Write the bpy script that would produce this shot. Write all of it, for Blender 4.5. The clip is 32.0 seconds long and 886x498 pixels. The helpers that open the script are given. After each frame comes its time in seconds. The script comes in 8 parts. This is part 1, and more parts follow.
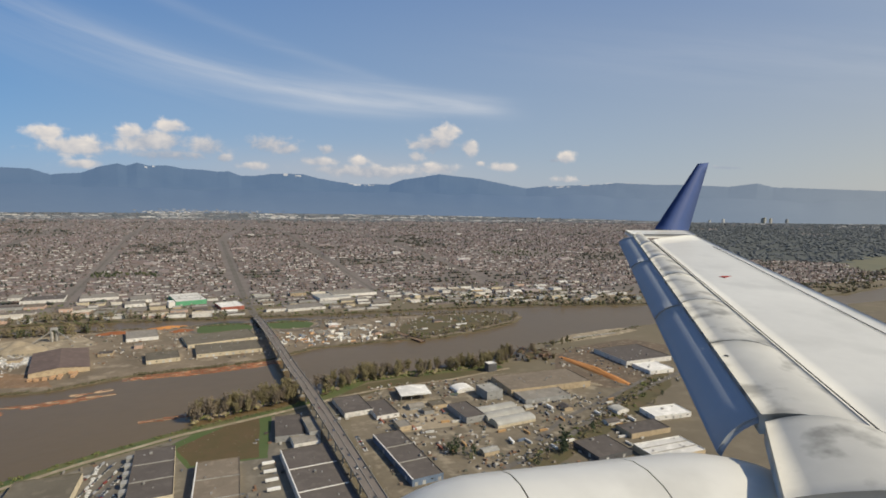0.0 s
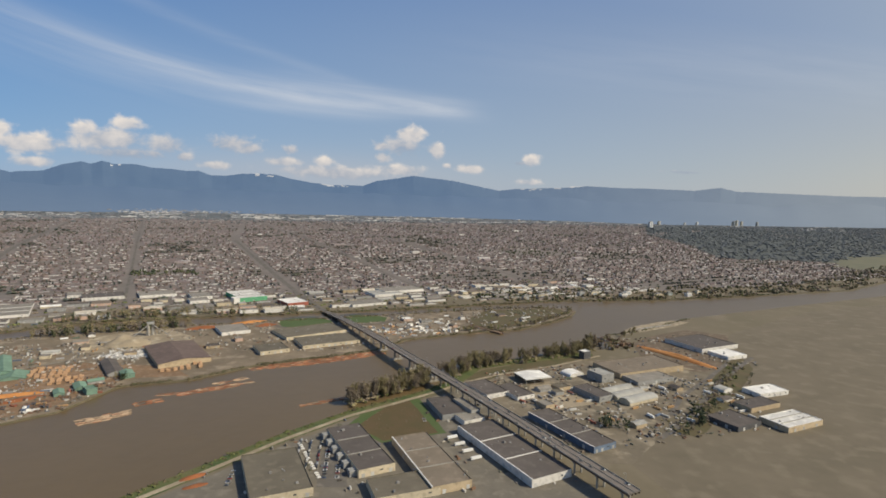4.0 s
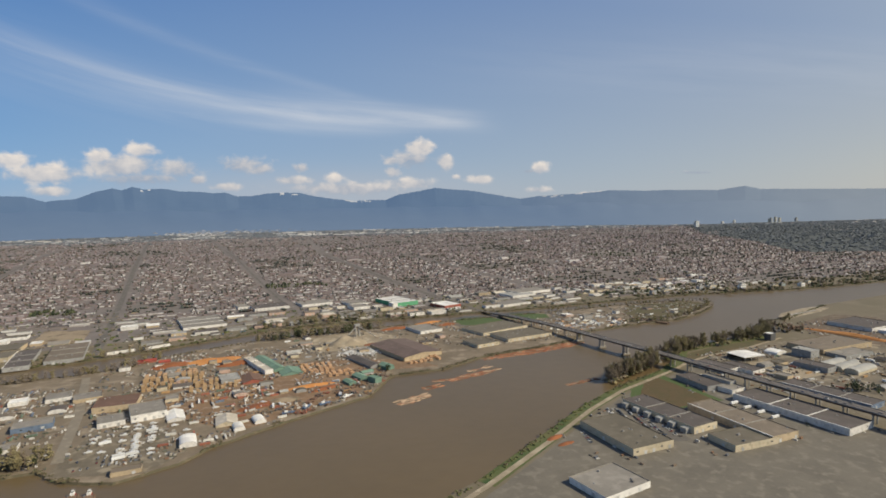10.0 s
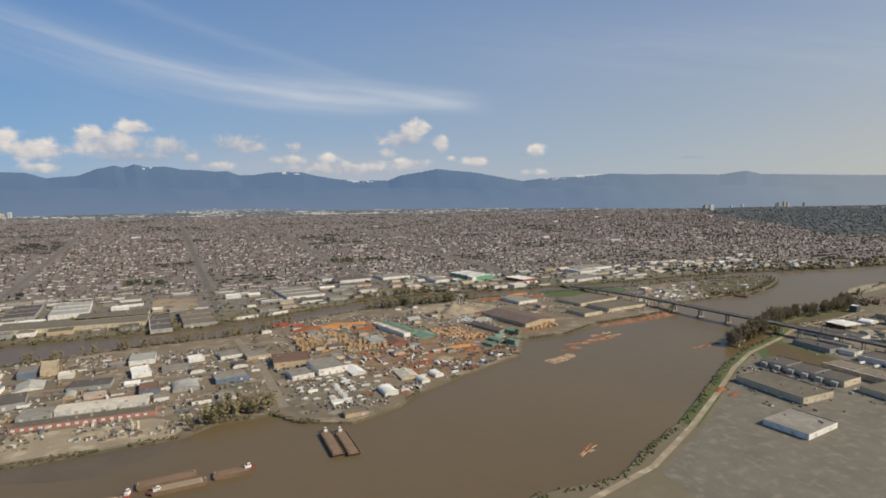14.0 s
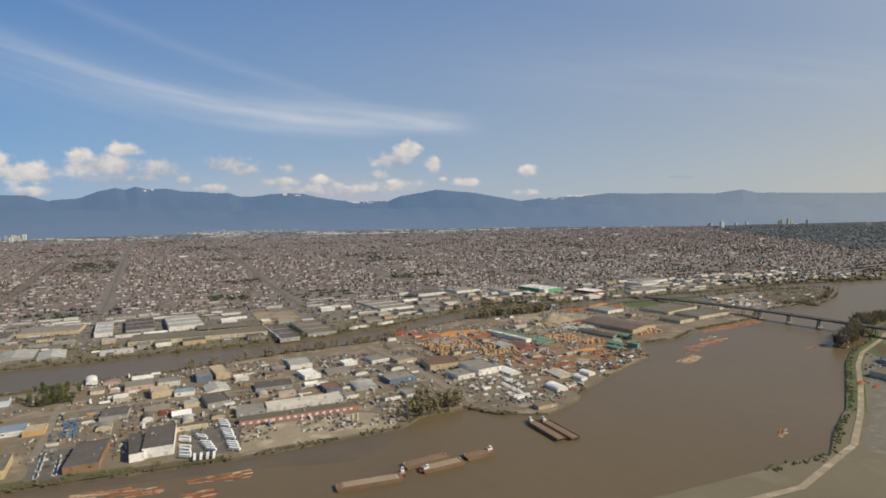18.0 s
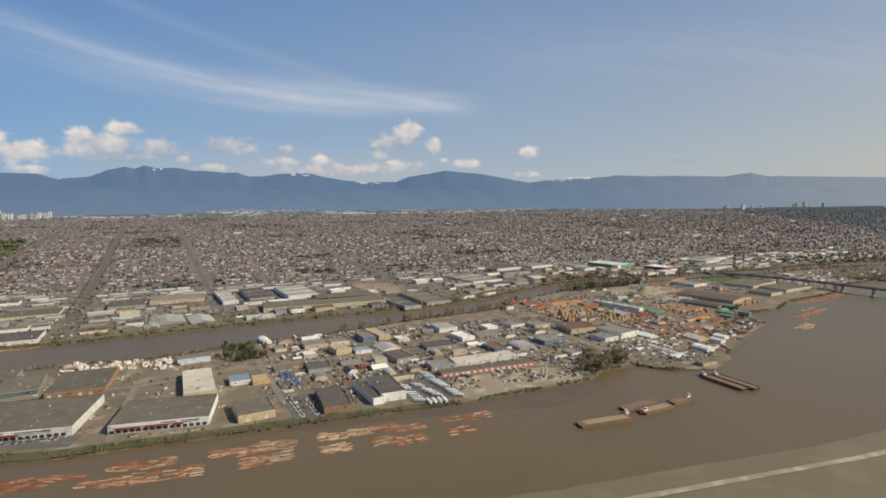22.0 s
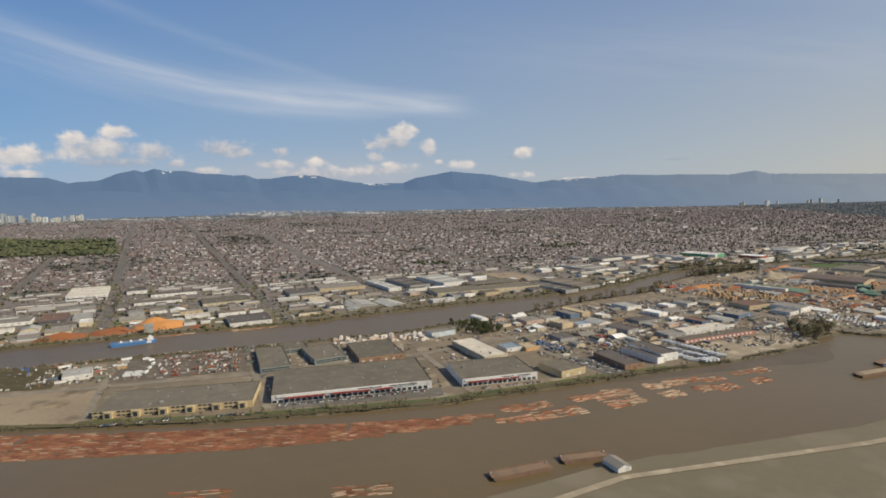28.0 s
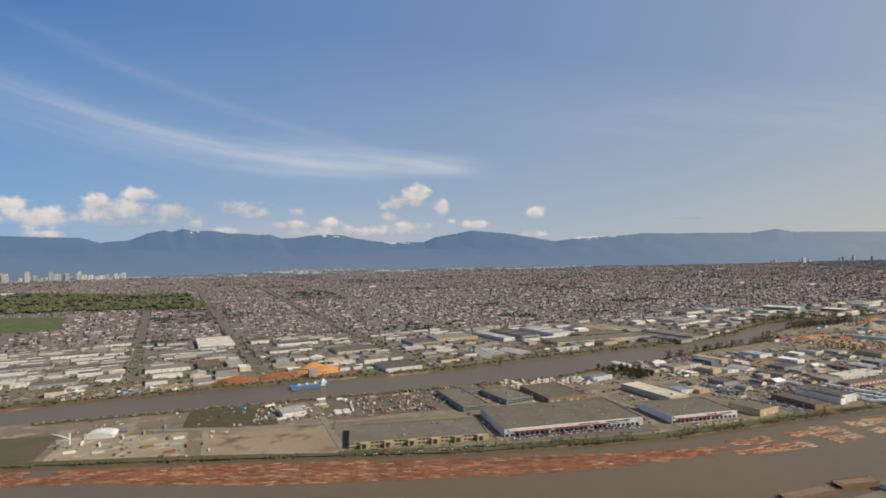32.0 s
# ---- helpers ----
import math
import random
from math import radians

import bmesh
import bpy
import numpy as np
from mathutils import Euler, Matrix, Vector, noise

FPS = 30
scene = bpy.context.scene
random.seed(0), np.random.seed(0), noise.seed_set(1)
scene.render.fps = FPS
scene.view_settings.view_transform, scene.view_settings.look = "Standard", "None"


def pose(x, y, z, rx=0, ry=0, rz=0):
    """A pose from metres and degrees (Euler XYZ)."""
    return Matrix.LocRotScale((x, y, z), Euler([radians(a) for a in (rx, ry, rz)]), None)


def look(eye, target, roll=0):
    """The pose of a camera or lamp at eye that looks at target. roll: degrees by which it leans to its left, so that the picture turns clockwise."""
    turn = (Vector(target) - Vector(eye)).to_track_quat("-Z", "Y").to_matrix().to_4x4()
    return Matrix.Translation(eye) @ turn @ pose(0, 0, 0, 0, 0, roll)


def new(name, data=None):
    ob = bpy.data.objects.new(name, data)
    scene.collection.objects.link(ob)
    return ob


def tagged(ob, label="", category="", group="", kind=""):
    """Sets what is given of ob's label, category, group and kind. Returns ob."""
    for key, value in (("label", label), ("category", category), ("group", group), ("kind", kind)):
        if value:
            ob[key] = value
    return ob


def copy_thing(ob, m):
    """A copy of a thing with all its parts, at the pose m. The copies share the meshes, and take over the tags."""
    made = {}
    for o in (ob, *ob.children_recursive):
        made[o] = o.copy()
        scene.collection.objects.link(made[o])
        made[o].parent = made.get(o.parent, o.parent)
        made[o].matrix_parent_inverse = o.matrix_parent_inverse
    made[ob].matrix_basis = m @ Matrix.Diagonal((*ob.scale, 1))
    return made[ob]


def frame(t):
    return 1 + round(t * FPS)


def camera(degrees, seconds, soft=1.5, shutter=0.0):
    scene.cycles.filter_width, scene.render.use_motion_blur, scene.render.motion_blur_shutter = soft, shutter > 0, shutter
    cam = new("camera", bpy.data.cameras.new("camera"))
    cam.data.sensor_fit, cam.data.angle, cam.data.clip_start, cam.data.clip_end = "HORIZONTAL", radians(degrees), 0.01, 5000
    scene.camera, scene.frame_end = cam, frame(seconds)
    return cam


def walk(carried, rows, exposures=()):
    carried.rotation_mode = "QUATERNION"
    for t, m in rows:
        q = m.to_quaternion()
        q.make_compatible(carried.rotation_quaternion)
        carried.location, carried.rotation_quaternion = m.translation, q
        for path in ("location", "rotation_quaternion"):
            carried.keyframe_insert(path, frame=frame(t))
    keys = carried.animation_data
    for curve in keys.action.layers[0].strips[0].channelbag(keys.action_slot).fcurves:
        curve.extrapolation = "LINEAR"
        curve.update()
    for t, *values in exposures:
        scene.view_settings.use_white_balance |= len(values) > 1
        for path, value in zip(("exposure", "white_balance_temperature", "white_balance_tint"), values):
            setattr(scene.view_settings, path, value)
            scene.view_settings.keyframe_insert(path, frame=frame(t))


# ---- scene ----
# Everything below is written in true metres; U brings it to a 1:4 model, so that the mountains
# twenty kilometres off still lie within the camera's reach.
U = 0.25

# ---------------------------------------------------------------- camera
cam = camera(76.95, 32.0, soft=1.75)
# seconds, turn to the east of north, tilt, roll (degrees)
TURNS = (
    (0, 14.09, -5.37, 1.11), (0.5, 15.09, -5.51, 1.21), (1, 15.76, -5.51, 0.95), (1.5, 16.13, -5.28, 0.78),
    (2, 16.62, -5.13, 0.81), (2.5, 17.00, -4.51, 0.30), (3, 17.33, -4.15, 0.58), (3.5, 17.59, -4.50, 1.51),
    (5.5, 17.47, -5.91, 1.39), (6, 17.39, -5.81, 1.48), (6.5, 17.33, -5.47, 1.13), (7, 17.39, -5.44, 1.39),
    (7.5, 17.35, -5.07, -0.40), (8, 17.34, -4.36, -0.51), (8.5, 17.14, -3.53, -1.51), (9, 16.96, -3.17, -0.51),
    (9.5, 16.70, -3.42, -1.42), (10, 16.26, -3.95, -1.02), (10.5, 16.09, -4.77, -0.38), (11, 16.14, -5.15, -0.80),
    (11.5, 16.45, -5.57, -0.50), (12, 16.72, -5.81, -0.62), (12.5, 16.74, -5.31, -1.12), (13, 16.80, -4.83, -1.12),
    (13.5, 16.81, -4.95, -0.42), (14, 16.86, -5.82, -0.35), (14.5, 16.91, -5.92, -1.03), (16.5, 17.15, -6.64, -0.55),
    (17, 17.43, -5.03, -0.62), (17.5, 17.58, -3.71, -1.03), (18, 17.64, -3.72, -0.71), (18.5, 17.60, -4.73, -1.22),
    (19, 17.39, -5.28, -0.84), (19.5, 17.21, -5.17, -0.59), (20, 17.30, -5.93, 0.67), (20.5, 17.28, -5.79, 0.40),
    (21, 17.39, -4.93, 0.48), (21.5, 17.44, -5.07, 0.36), (22, 17.63, -5.60, -0.29), (22.5, 17.74, -5.57, -0.92),
    (23, 17.83, -5.59, -0.73), (23.5, 17.92, -5.53, -0.98), (24, 17.93, -5.49, -0.44), (24.5, 17.90, -5.29, 0.26),
    (25, 17.91, -5.45, -0.24), (25.5, 17.82, -5.66, -1.33), (27.5, 18.10, -5.67, -1.22), (28, 18.04, -5.48, -0.84),
    (28.5, 18.05, -5.38, -0.99), (29, 18.19, -5.99, -0.37), (29.5, 18.17, -4.64, -1.15), (30, 18.22, -3.06, -0.71),
    (30.5, 17.88, -1.44, -0.08), (31, 17.60, -0.12, -0.88), (31.5, 17.15, 0.90, 0.16), (32, 16.79, 0.61, -0.94),
)


def aircraft_at(t):
    """Where the aircraft's window is at t seconds, in metres: a straight, slowly sinking approach to the west."""
    return Vector((-65.0 * t, 0.0754 * t * t, 307.3 - 2.515 * t - 0.00516 * t * t))


def eye_pose(t, turn, tilt, roll):
    eye = aircraft_at(t) * U
    a, b = radians(turn), radians(tilt)
    return look(eye, eye + Vector((math.sin(a) * math.cos(b), math.cos(a) * math.cos(b), math.sin(b))), roll)


walk(cam, [(row[0], eye_pose(*row)) for row in TURNS])

# ---------------------------------------------------------------- light
SUN_EL, SUN_AZ = 38.0, 122.0  # degrees above the horizon; clockwise from north
world = bpy.data.worlds.new("sky")
scene.world = world
world.use_nodes = True
wn, wl = world.node_tree.nodes, world.node_tree.links
wn.clear()


def wnode(kind, **kw):
    n = wn.new(kind)
    for k, v in kw.items():
        n.inputs[k].default_value = v
    return n


sky = wn.new("ShaderNodeTexSky")
sky.sky_type = "NISHITA"
sky.sun_disc = False
sky.sun_elevation, sky.sun_rotation = radians(SUN_EL), radians(SUN_AZ)
sky.altitude, sky.air_density, sky.dust_density, sky.ozone_density = 300, 1.0, 1.0, 2.6
way = wn.new("ShaderNodeTexCoord")


def wmath(op, a, b=None, c=None):
    n = wn.new("ShaderNodeMath")
    n.operation = op
    for i, v in enumerate((a, b, c)):
        if v is None:
            continue
        if isinstance(v, (int, float)):
            n.inputs[i].default_value = v
        else:
            wl.new(v, n.inputs[i])
    return n.outputs[0]


# directions (east, up) on a flat sky plane to the north
split = wn.new("ShaderNodeSeparateXYZ")
wl.new(way.outputs["Generated"], split.inputs[0])
north = wmath("MAXIMUM", split.outputs[1], 0.05)
px_ = wmath("DIVIDE", split.outputs[0], north)
pz_ = wmath("DIVIDE", split.outputs[2], north)


def wrange(value, lo, hi, to_lo=0.0, to_hi=1.0, soft=True):
    n = wn.new("ShaderNodeMapRange")
    if soft:
        n.interpolation_type = "SMOOTHSTEP"
    for key, v in (("From Min", lo), ("From Max", hi), ("To Min", to_lo), ("To Max", to_hi)):
        n.inputs[key].default_value = v
    wl.new(value, n.inputs["Value"])
    return n.outputs[0]


def wmix(fac, c1, c2):
    n = wn.new("ShaderNodeMixRGB")
    for i, v in enumerate((fac, c1, c2)):
        if isinstance(v, tuple):
            n.inputs[i].default_value = (*v, 1)
        elif isinstance(v, (int, float)):
            n.inputs[i].default_value = v
        else:
            wl.new(v, n.inputs[i])
    return n.outputs[0]


# clear blue in the west that pales down to the horizon, thin warm-grey haze towards the sun's side
east_ = wrange(px_, -0.45, 1.45, soft=False)
high_ = wrange(pz_, 0.02, 0.40, soft=False)
low_sky = wmix(wmath("POWER", east_, 0.8), (1.90, 3.85, 6.45), (5.0, 5.0, 4.65))
high_sky = wmix(east_, (0.72, 2.00, 4.85), (3.25, 3.95, 5.05))
air = wmix(high_, low_sky, high_sky)
clear = wmix(wmath("MULTIPLY", wrange(pz_, 1.3, 0.5), 0.86), sky.outputs[0], air)
mist = wmath("MULTIPLY", wmath("EXPONENT", wmath("MULTIPLY", wmath("MAXIMUM", pz_, 0.0), -26.0)), 0.55)
clear = wmix(mist, clear, (4.6, 4.75, 5.1))

# long feathered strands of cirrus that fall towards the east and flatten out; the fibres follow the fall
dx_ = wmath("SUBTRACT", px_, 0.27)
bend = wmath("ABSOLUTE", wmath("MINIMUM", dx_, 0.0))
line = wmath("ADD", wmath("ADD", wmath("MULTIPLY", wmath("MULTIPLY", bend, bend), 0.13), wmath("MULTIPLY", wmath("POWER", bend, 3.0), 0.16)), 0.163)
off = wmath("SUBTRACT", pz_, line)
fibre_at = wn.new("ShaderNodeCombineXYZ")
wl.new(wmath("MULTIPLY", px_, 2.6), fibre_at.inputs[0])
wl.new(wmath("MULTIPLY", off, 34.0), fibre_at.inputs[1])
fibre = wnode("ShaderNodeTexNoise", Scale=1.0, Detail=6.0, Roughness=0.55, Distortion=0.35)
wl.new(fibre_at.outputs[0], fibre.inputs["Vector"])
fibres = wrange(fibre.outputs["Fac"], 0.24, 0.70, soft=False)


def strand(shift, slope, width, spread, start, peak, end, amount):
    """One strand beside the main line: its offset, lean and width at the eastern end, and where it begins, is densest and ends."""
    away = wmath("SUBTRACT", off, wmath("ADD", wmath("MULTIPLY", dx_, slope), shift))
    wide = wmath("ADD", width, wmath("MULTIPLY", wmath("ABSOLUTE", dx_), spread))
    core = wmath("EXPONENT", wmath("MULTIPLY", wmath("POWER", wmath("ABSOLUTE", wmath("DIVIDE", away, wide)), 2.0), -1.0))
    run = wmath("MULTIPLY", wrange(px_, start, peak), wrange(px_, end + 0.10, end - 0.02))
    return wmath("MULTIPLY", wmath("MULTIPLY", core, run), amount)


veil = strand(0.002, 0.0, 0.010, 0.016, -0.50, 0.18, 0.29, 0.84)
for row in ((-0.006, 0.02, 0.012, 0.060, -1.2, -0.25, 0.34, 0.26), (0.016, -0.16, 0.006, 0.012, -0.5, -0.20, 0.12, 0.16), (0.012, -0.05, 0.014, 0.010, -0.08, 0.22, 0.31, 0.52),
            (-0.020, 0.03, 0.006, 0.010, -0.4, 0.0, 0.16, 0.18), (0.10, 0.05, 0.05, 0.02, 0.0, 0.9, 2.4, 0.14)):
    veil = wmath("ADD", veil, strand(*row))
cirrus = wmath("MINIMUM", wmath("MULTIPLY", veil, fibres), 0.8)
blend = wmix(cirrus, clear, (6.3, 6.6, 7.1))

# fair-weather clouds low over the mountains: centre (east, up), half width, half height, density, brightness
CLOUDS = ((-0.386, 0.087, 0.026, 0.013, 1.00, 0.9), (-0.346, 0.068, 0.050, 0.015, 1.00, 0.8), (-0.268, 0.094, 0.020, 0.013, 1.00, 0.9), (-0.208, 0.105, 0.024, 0.011, 0.95, 0.8),
          (-0.238, 0.080, 0.055, 0.018, 0.98, 0.55), (-0.215, 0.060, 0.07, 0.012, 0.72, 0.35), (-0.157, 0.074, 0.034, 0.018, 0.76, 0.35), (-0.128, 0.057, 0.013, 0.007, 0.90, 0.6),
          (-0.172, 0.060, 0.012, 0.006, 0.80, 0.5), (-0.053, 0.083, 0.046, 0.015, 0.78, 0.4), (-0.028, 0.076, 0.020, 0.010, 0.85, 0.55), (-0.080, 0.046, 0.024, 0.007, 0.95, 0.7),
          (0.038, 0.078, 0.016, 0.008, 0.74, 0.45), (0.028, 0.056, 0.034, 0.008, 0.82, 0.5), (0.095, 0.060, 0.018, 0.010, 1.00, 0.85), (0.250, 0.116, 0.028, 0.015, 1.00, 0.85),
          (0.198, 0.092, 0.016, 0.009, 0.90, 0.8), (0.230, 0.095, 0.044, 0.016, 0.78, 0.35), (0.300, 0.090, 0.016, 0.015, 0.92, 0.7), (0.198, 0.070, 0.014, 0.010, 0.90, 0.7),
          (0.120, 0.042, 0.110, 0.012, 0.86, 0.5), (0.235, 0.050, 0.050, 0.010, 0.92, 0.65), (0.367, 0.058, 0.030, 0.008, 0.96, 0.75), (0.321, 0.062, 0.010, 0.005, 0.80, 0.6),
          (0.492, 0.081, 0.019, 0.011, 1.00, 0.85), (0.468, 0.074, 0.022, 0.004, 0.76, 0.2), (0.490, 0.037, 0.030, 0.007, 0.82, 0.6), (0.62, 0.028, 0.06, 0.005, 0.85, 0.7),
          (-0.34, 0.040, 0.030, 0.008, 0.86, 0.7), (0.86, 0.072, 0.05, 0.004, 0.70, 0.15))
plane = wn.new("ShaderNodeCombineXYZ")
wl.new(px_, plane.inputs[0])
wl.new(wmath("MULTIPLY", pz_, 1.35), plane.inputs[1])
puff = wnode("ShaderNodeTexNoise", Scale=38.0, Detail=6.0, Roughness=0.56, Distortion=0.25)
wl.new(plane.outputs[0], puff.inputs["Vector"])
cover = total = glow = None
for cx_, cz_, rx_, rz_, thick_, light_ in CLOUDS:
    up_ = wmath("MULTIPLY", wmath("SUBTRACT", pz_, cz_), 1 / rz_)
    ex_ = wmath("POWER", wmath("ABSOLUTE", wmath("MULTIPLY", wmath("SUBTRACT", px_, cx_), 1 / rx_)), 2.0)
    one = wmath("EXPONENT", wmath("MULTIPLY", wmath("ADD", ex_, wmath("MULTIPLY", up_, up_)), -0.70))
    lit = wmath("MULTIPLY", one, wmath("MULTIPLY_ADD", up_, 0.30, light_))
    dense = wmath("MULTIPLY", one, thick_)
    cover = dense if cover is None else wmath("MAXIMUM", cover, dense)
    total = one if total is None else wmath("ADD", total, one)
    glow = lit if glow is None else wmath("ADD", glow, lit)
tone = wmath("ADD", wmath("DIVIDE", glow, wmath("ADD", total, 0.001)), wrange(puff.outputs["Fac"], 0.30, 0.70, -0.28, 0.28, False))
cloud_col = wmix(wrange(tone, 0.15, 1.15, soft=False), (3.5, 3.95, 4.75), (8.4, 7.6, 6.8))
cloud = wrange(wmath("MULTIPLY_ADD", cover, 0.80, puff.outputs["Fac"]), 0.72, 1.16)
haze_bank = wmath("MULTIPLY", wmath("EXPONENT", wmath("MULTIPLY", wmath("ADD", wmath("POWER", wmath("ABSOLUTE", wmath("DIVIDE", wmath("SUBTRACT", px_, 0.08), 0.30)), 2.0),
                                                                  wmath("POWER", wmath("ABSOLUTE", wmath("DIVIDE", wmath("SUBTRACT", pz_, 0.040), 0.034)), 2.0)), -1.0)), 0.42)
with_clouds = wmix(wmath("MULTIPLY", cloud, 0.92), wmix(haze_bank, blend, (4.9, 4.9, 5.2)), cloud_col)
sky_out = wnode("ShaderNodeBackground", Strength=0.094)
wl.new(with_clouds, sky_out.inputs[0])
wl.new(sky_out.outputs[0], wn.new("ShaderNodeOutputWorld").inputs[0])

sun = new("sun", bpy.data.lights.new("sun", "SUN"))
sun.data.energy, sun.data.angle, sun.data.color = 4.4, radians(0.53), (1.0, 0.875, 0.645)
a_, e_ = radians(SUN_AZ), radians(SUN_EL)
sun.matrix_world = look((0, 0, 900), (-math.sin(a_) * math.cos(e_), -math.cos(a_) * math.cos(e_), 900 - math.sin(e_)))
scene.view_settings.exposure = 0.08

# ---------------------------------------------------------------- materials
MATS = {}


def mat(name, c1, c2=None, grain=1.0, blotch=0.06, rough=0.85, metal=0.0, bump=0.0, vary=0.0, island=0.0, c3=None, spec=0.3):
    """A surface of two shades: fine grain (per metre) and blotches (per metre), bump in metres,
    vary: change of value from object to object, island: from loose piece to loose piece, c3: stains."""
    if name in MATS:
        return MATS[name]
    m = bpy.data.materials.new(name)
    m.use_nodes = True
    n, l = m.node_tree.nodes, m.node_tree.links
    n.clear()
    out = n.new("ShaderNodeOutputMaterial")
    b = n.new("ShaderNodeBsdfPrincipled")
    l.new(b.outputs[0], out.inputs[0])
    b.inputs["Roughness"].default_value, b.inputs["Metallic"].default_value = rough, metal
    b.inputs["Specular IOR Level"].default_value = spec
    c2 = c2 or tuple(v * 0.8 for v in c1)
    geo = n.new("ShaderNodeNewGeometry")
    fine = n.new("ShaderNodeTexNoise")
    fine.inputs["Scale"].default_value, fine.inputs["Detail"].default_value = grain / U, 4
    big = n.new("ShaderNodeTexNoise")
    big.inputs["Scale"].default_value, big.inputs["Detail"].default_value = blotch / U, 5
    l.new(geo.outputs["Position"], fine.inputs["Vector"])
    l.new(geo.outputs["Position"], big.inputs["Vector"])
    add = n.new("ShaderNodeMath")
    add.operation = "MULTIPLY_ADD"
    l.new(fine.outputs["Fac"], add.inputs[0])
    add.inputs[1].default_value = 0.45
    l.new(big.outputs["Fac"], add.inputs[2])
    ramp = n.new("ShaderNodeMapRange")
    ramp.inputs["From Min"].default_value, ramp.inputs["From Max"].default_value = 0.50, 0.95
    l.new(add.outputs[0], ramp.inputs["Value"])
    mix = n.new("ShaderNodeMixRGB")
    l.new(ramp.outputs[0], mix.inputs[0])
    mix.inputs[1].default_value, mix.inputs[2].default_value = (*c1, 1), (*c2, 1)
    last = mix.outputs[0]
    if c3:
        st = n.new("ShaderNodeTexNoise")
        st.inputs["Scale"].default_value, st.inputs["Detail"].default_value = blotch * 2.7 / U, 6
        l.new(geo.outputs["Position"], st.inputs["Vector"])
        sr = n.new("ShaderNodeMapRange")
        sr.inputs["From Min"].default_value, sr.inputs["From Max"].default_value = 0.52, 0.66
        l.new(st.outputs["Fac"], sr.inputs["Value"])
        m3 = n.new("ShaderNodeMixRGB")
        l.new(sr.outputs[0], m3.inputs[0])
        l.new(last, m3.inputs[1])
        m3.inputs[2].default_value = (*c3, 1)
        last = m3.outputs[0]
    for amount, source in ((vary, "o"), (island, "i")):
        if amount:
            rnd = n.new("ShaderNodeObjectInfo").outputs["Random"] if source == "o" else geo.outputs["Random Per Island"]
            hsv = n.new("ShaderNodeHueSaturation")
            rr = n.new("ShaderNodeMapRange")
            rr.inputs["To Min"].default_value, rr.inputs["To Max"].default_value = 1 - amount, 1 + amount
            l.new(rnd, rr.inputs["Value"])
            l.new(rr.outputs[0], hsv.inputs["Value"])
            l.new(last, hsv.inputs["Color"])
            last = hsv.outputs[0]
    l.new(last, b.inputs["Base Color"])
    if bump:
        bp = n.new("ShaderNodeBump")
        bp.inputs["Distance"].default_value, bp.inputs["Strength"].default_value = bump * U, 1.0
        l.new(fine.outputs["Fac"], bp.inputs["Height"])
        l.new(bp.outputs[0], b.inputs["Normal"])
    MATS[name] = m
    return m


def island_palette(name, colours, rough=0.85, grain=0.4):
    """A surface whose every loose piece takes one of the colours by chance."""
    m = mat(name, (0.5, 0.5, 0.5), rough=rough, grain=grain)
    n, l = m.node_tree.nodes, m.node_tree.links
    bsdf = next(x for x in n if x.type == "BSDF_PRINCIPLED")
    old = bsdf.inputs["Base Color"].links[0].from_socket
    geo = next(x for x in n if x.type == "NEW_GEOMETRY")
    ramp = n.new("ShaderNodeValToRGB")
    ramp.color_ramp.interpolation = "CONSTANT"
    el = ramp.color_ramp.elements
    el[0].position, el[0].color = 0, (*colours[0], 1)
    el[1].position, el[1].color = 1 / len(colours), (*colours[1], 1)
    for i, c in enumerate(colours[2:], 2):
        el.new(i / len(colours)).color = (*c, 1)
    l.new(geo.outputs["Random Per Island"], ramp.inputs[0])
    mul = n.new("ShaderNodeMixRGB")
    mul.blend_type = "MULTIPLY"
    mul.inputs[0].default_value = 0.5
    l.new(ramp.outputs[0], mul.inputs[1])
    l.new(old, mul.inputs[2])
    l.new(mul.outputs[0], bsdf.inputs["Base Color"])
    return m


M_ground = mat("ground_soil", (0.175, 0.147, 0.103), (0.140, 0.122, 0.080), grain=0.10, blotch=0.006, c3=(0.19, 0.162, 0.116))
M_city = mat("city_ground", (0.192, 0.165, 0.152), (0.150, 0.136, 0.120), grain=0.06, blotch=0.008, c3=(0.20, 0.175, 0.16))
M_water = mat("silty_water", (0.145, 0.105, 0.053), (0.124, 0.091, 0.047), grain=0.05, blotch=0.004, rough=0.34, bump=0.25, spec=0.22)
M_asphalt = mat("asphalt", (0.145, 0.132, 0.115), (0.11, 0.10, 0.088), grain=0.5, blotch=0.03, c3=(0.175, 0.16, 0.14))
M_concrete = mat("concrete", (0.36, 0.345, 0.315), (0.27, 0.26, 0.24), grain=0.8, blotch=0.05, c3=(0.22, 0.21, 0.195))
M_gravel = mat("gravel_yard", (0.34, 0.285, 0.205), (0.235, 0.195, 0.138), grain=0.3, blotch=0.02, c3=(0.42, 0.36, 0.265))
M_sand = mat("bare_sandy_soil", (0.33, 0.265, 0.18), (0.24, 0.19, 0.13), grain=0.2, blotch=0.010, c3=(0.13, 0.10, 0.066))
M_grass = mat("rough_grass", (0.075, 0.105, 0.035), (0.13, 0.125, 0.055), grain=0.25, blotch=0.02, c3=(0.05, 0.085, 0.03))
M_scrub = mat("dry_scrub", (0.125, 0.095, 0.055), (0.085, 0.085, 0.04), grain=0.25, blotch=0.03)
M_yard = mat("worn_yard", (0.225, 0.182, 0.130), (0.142, 0.116, 0.083), grain=0.12, blotch=0.012, c3=(0.29, 0.24, 0.178))
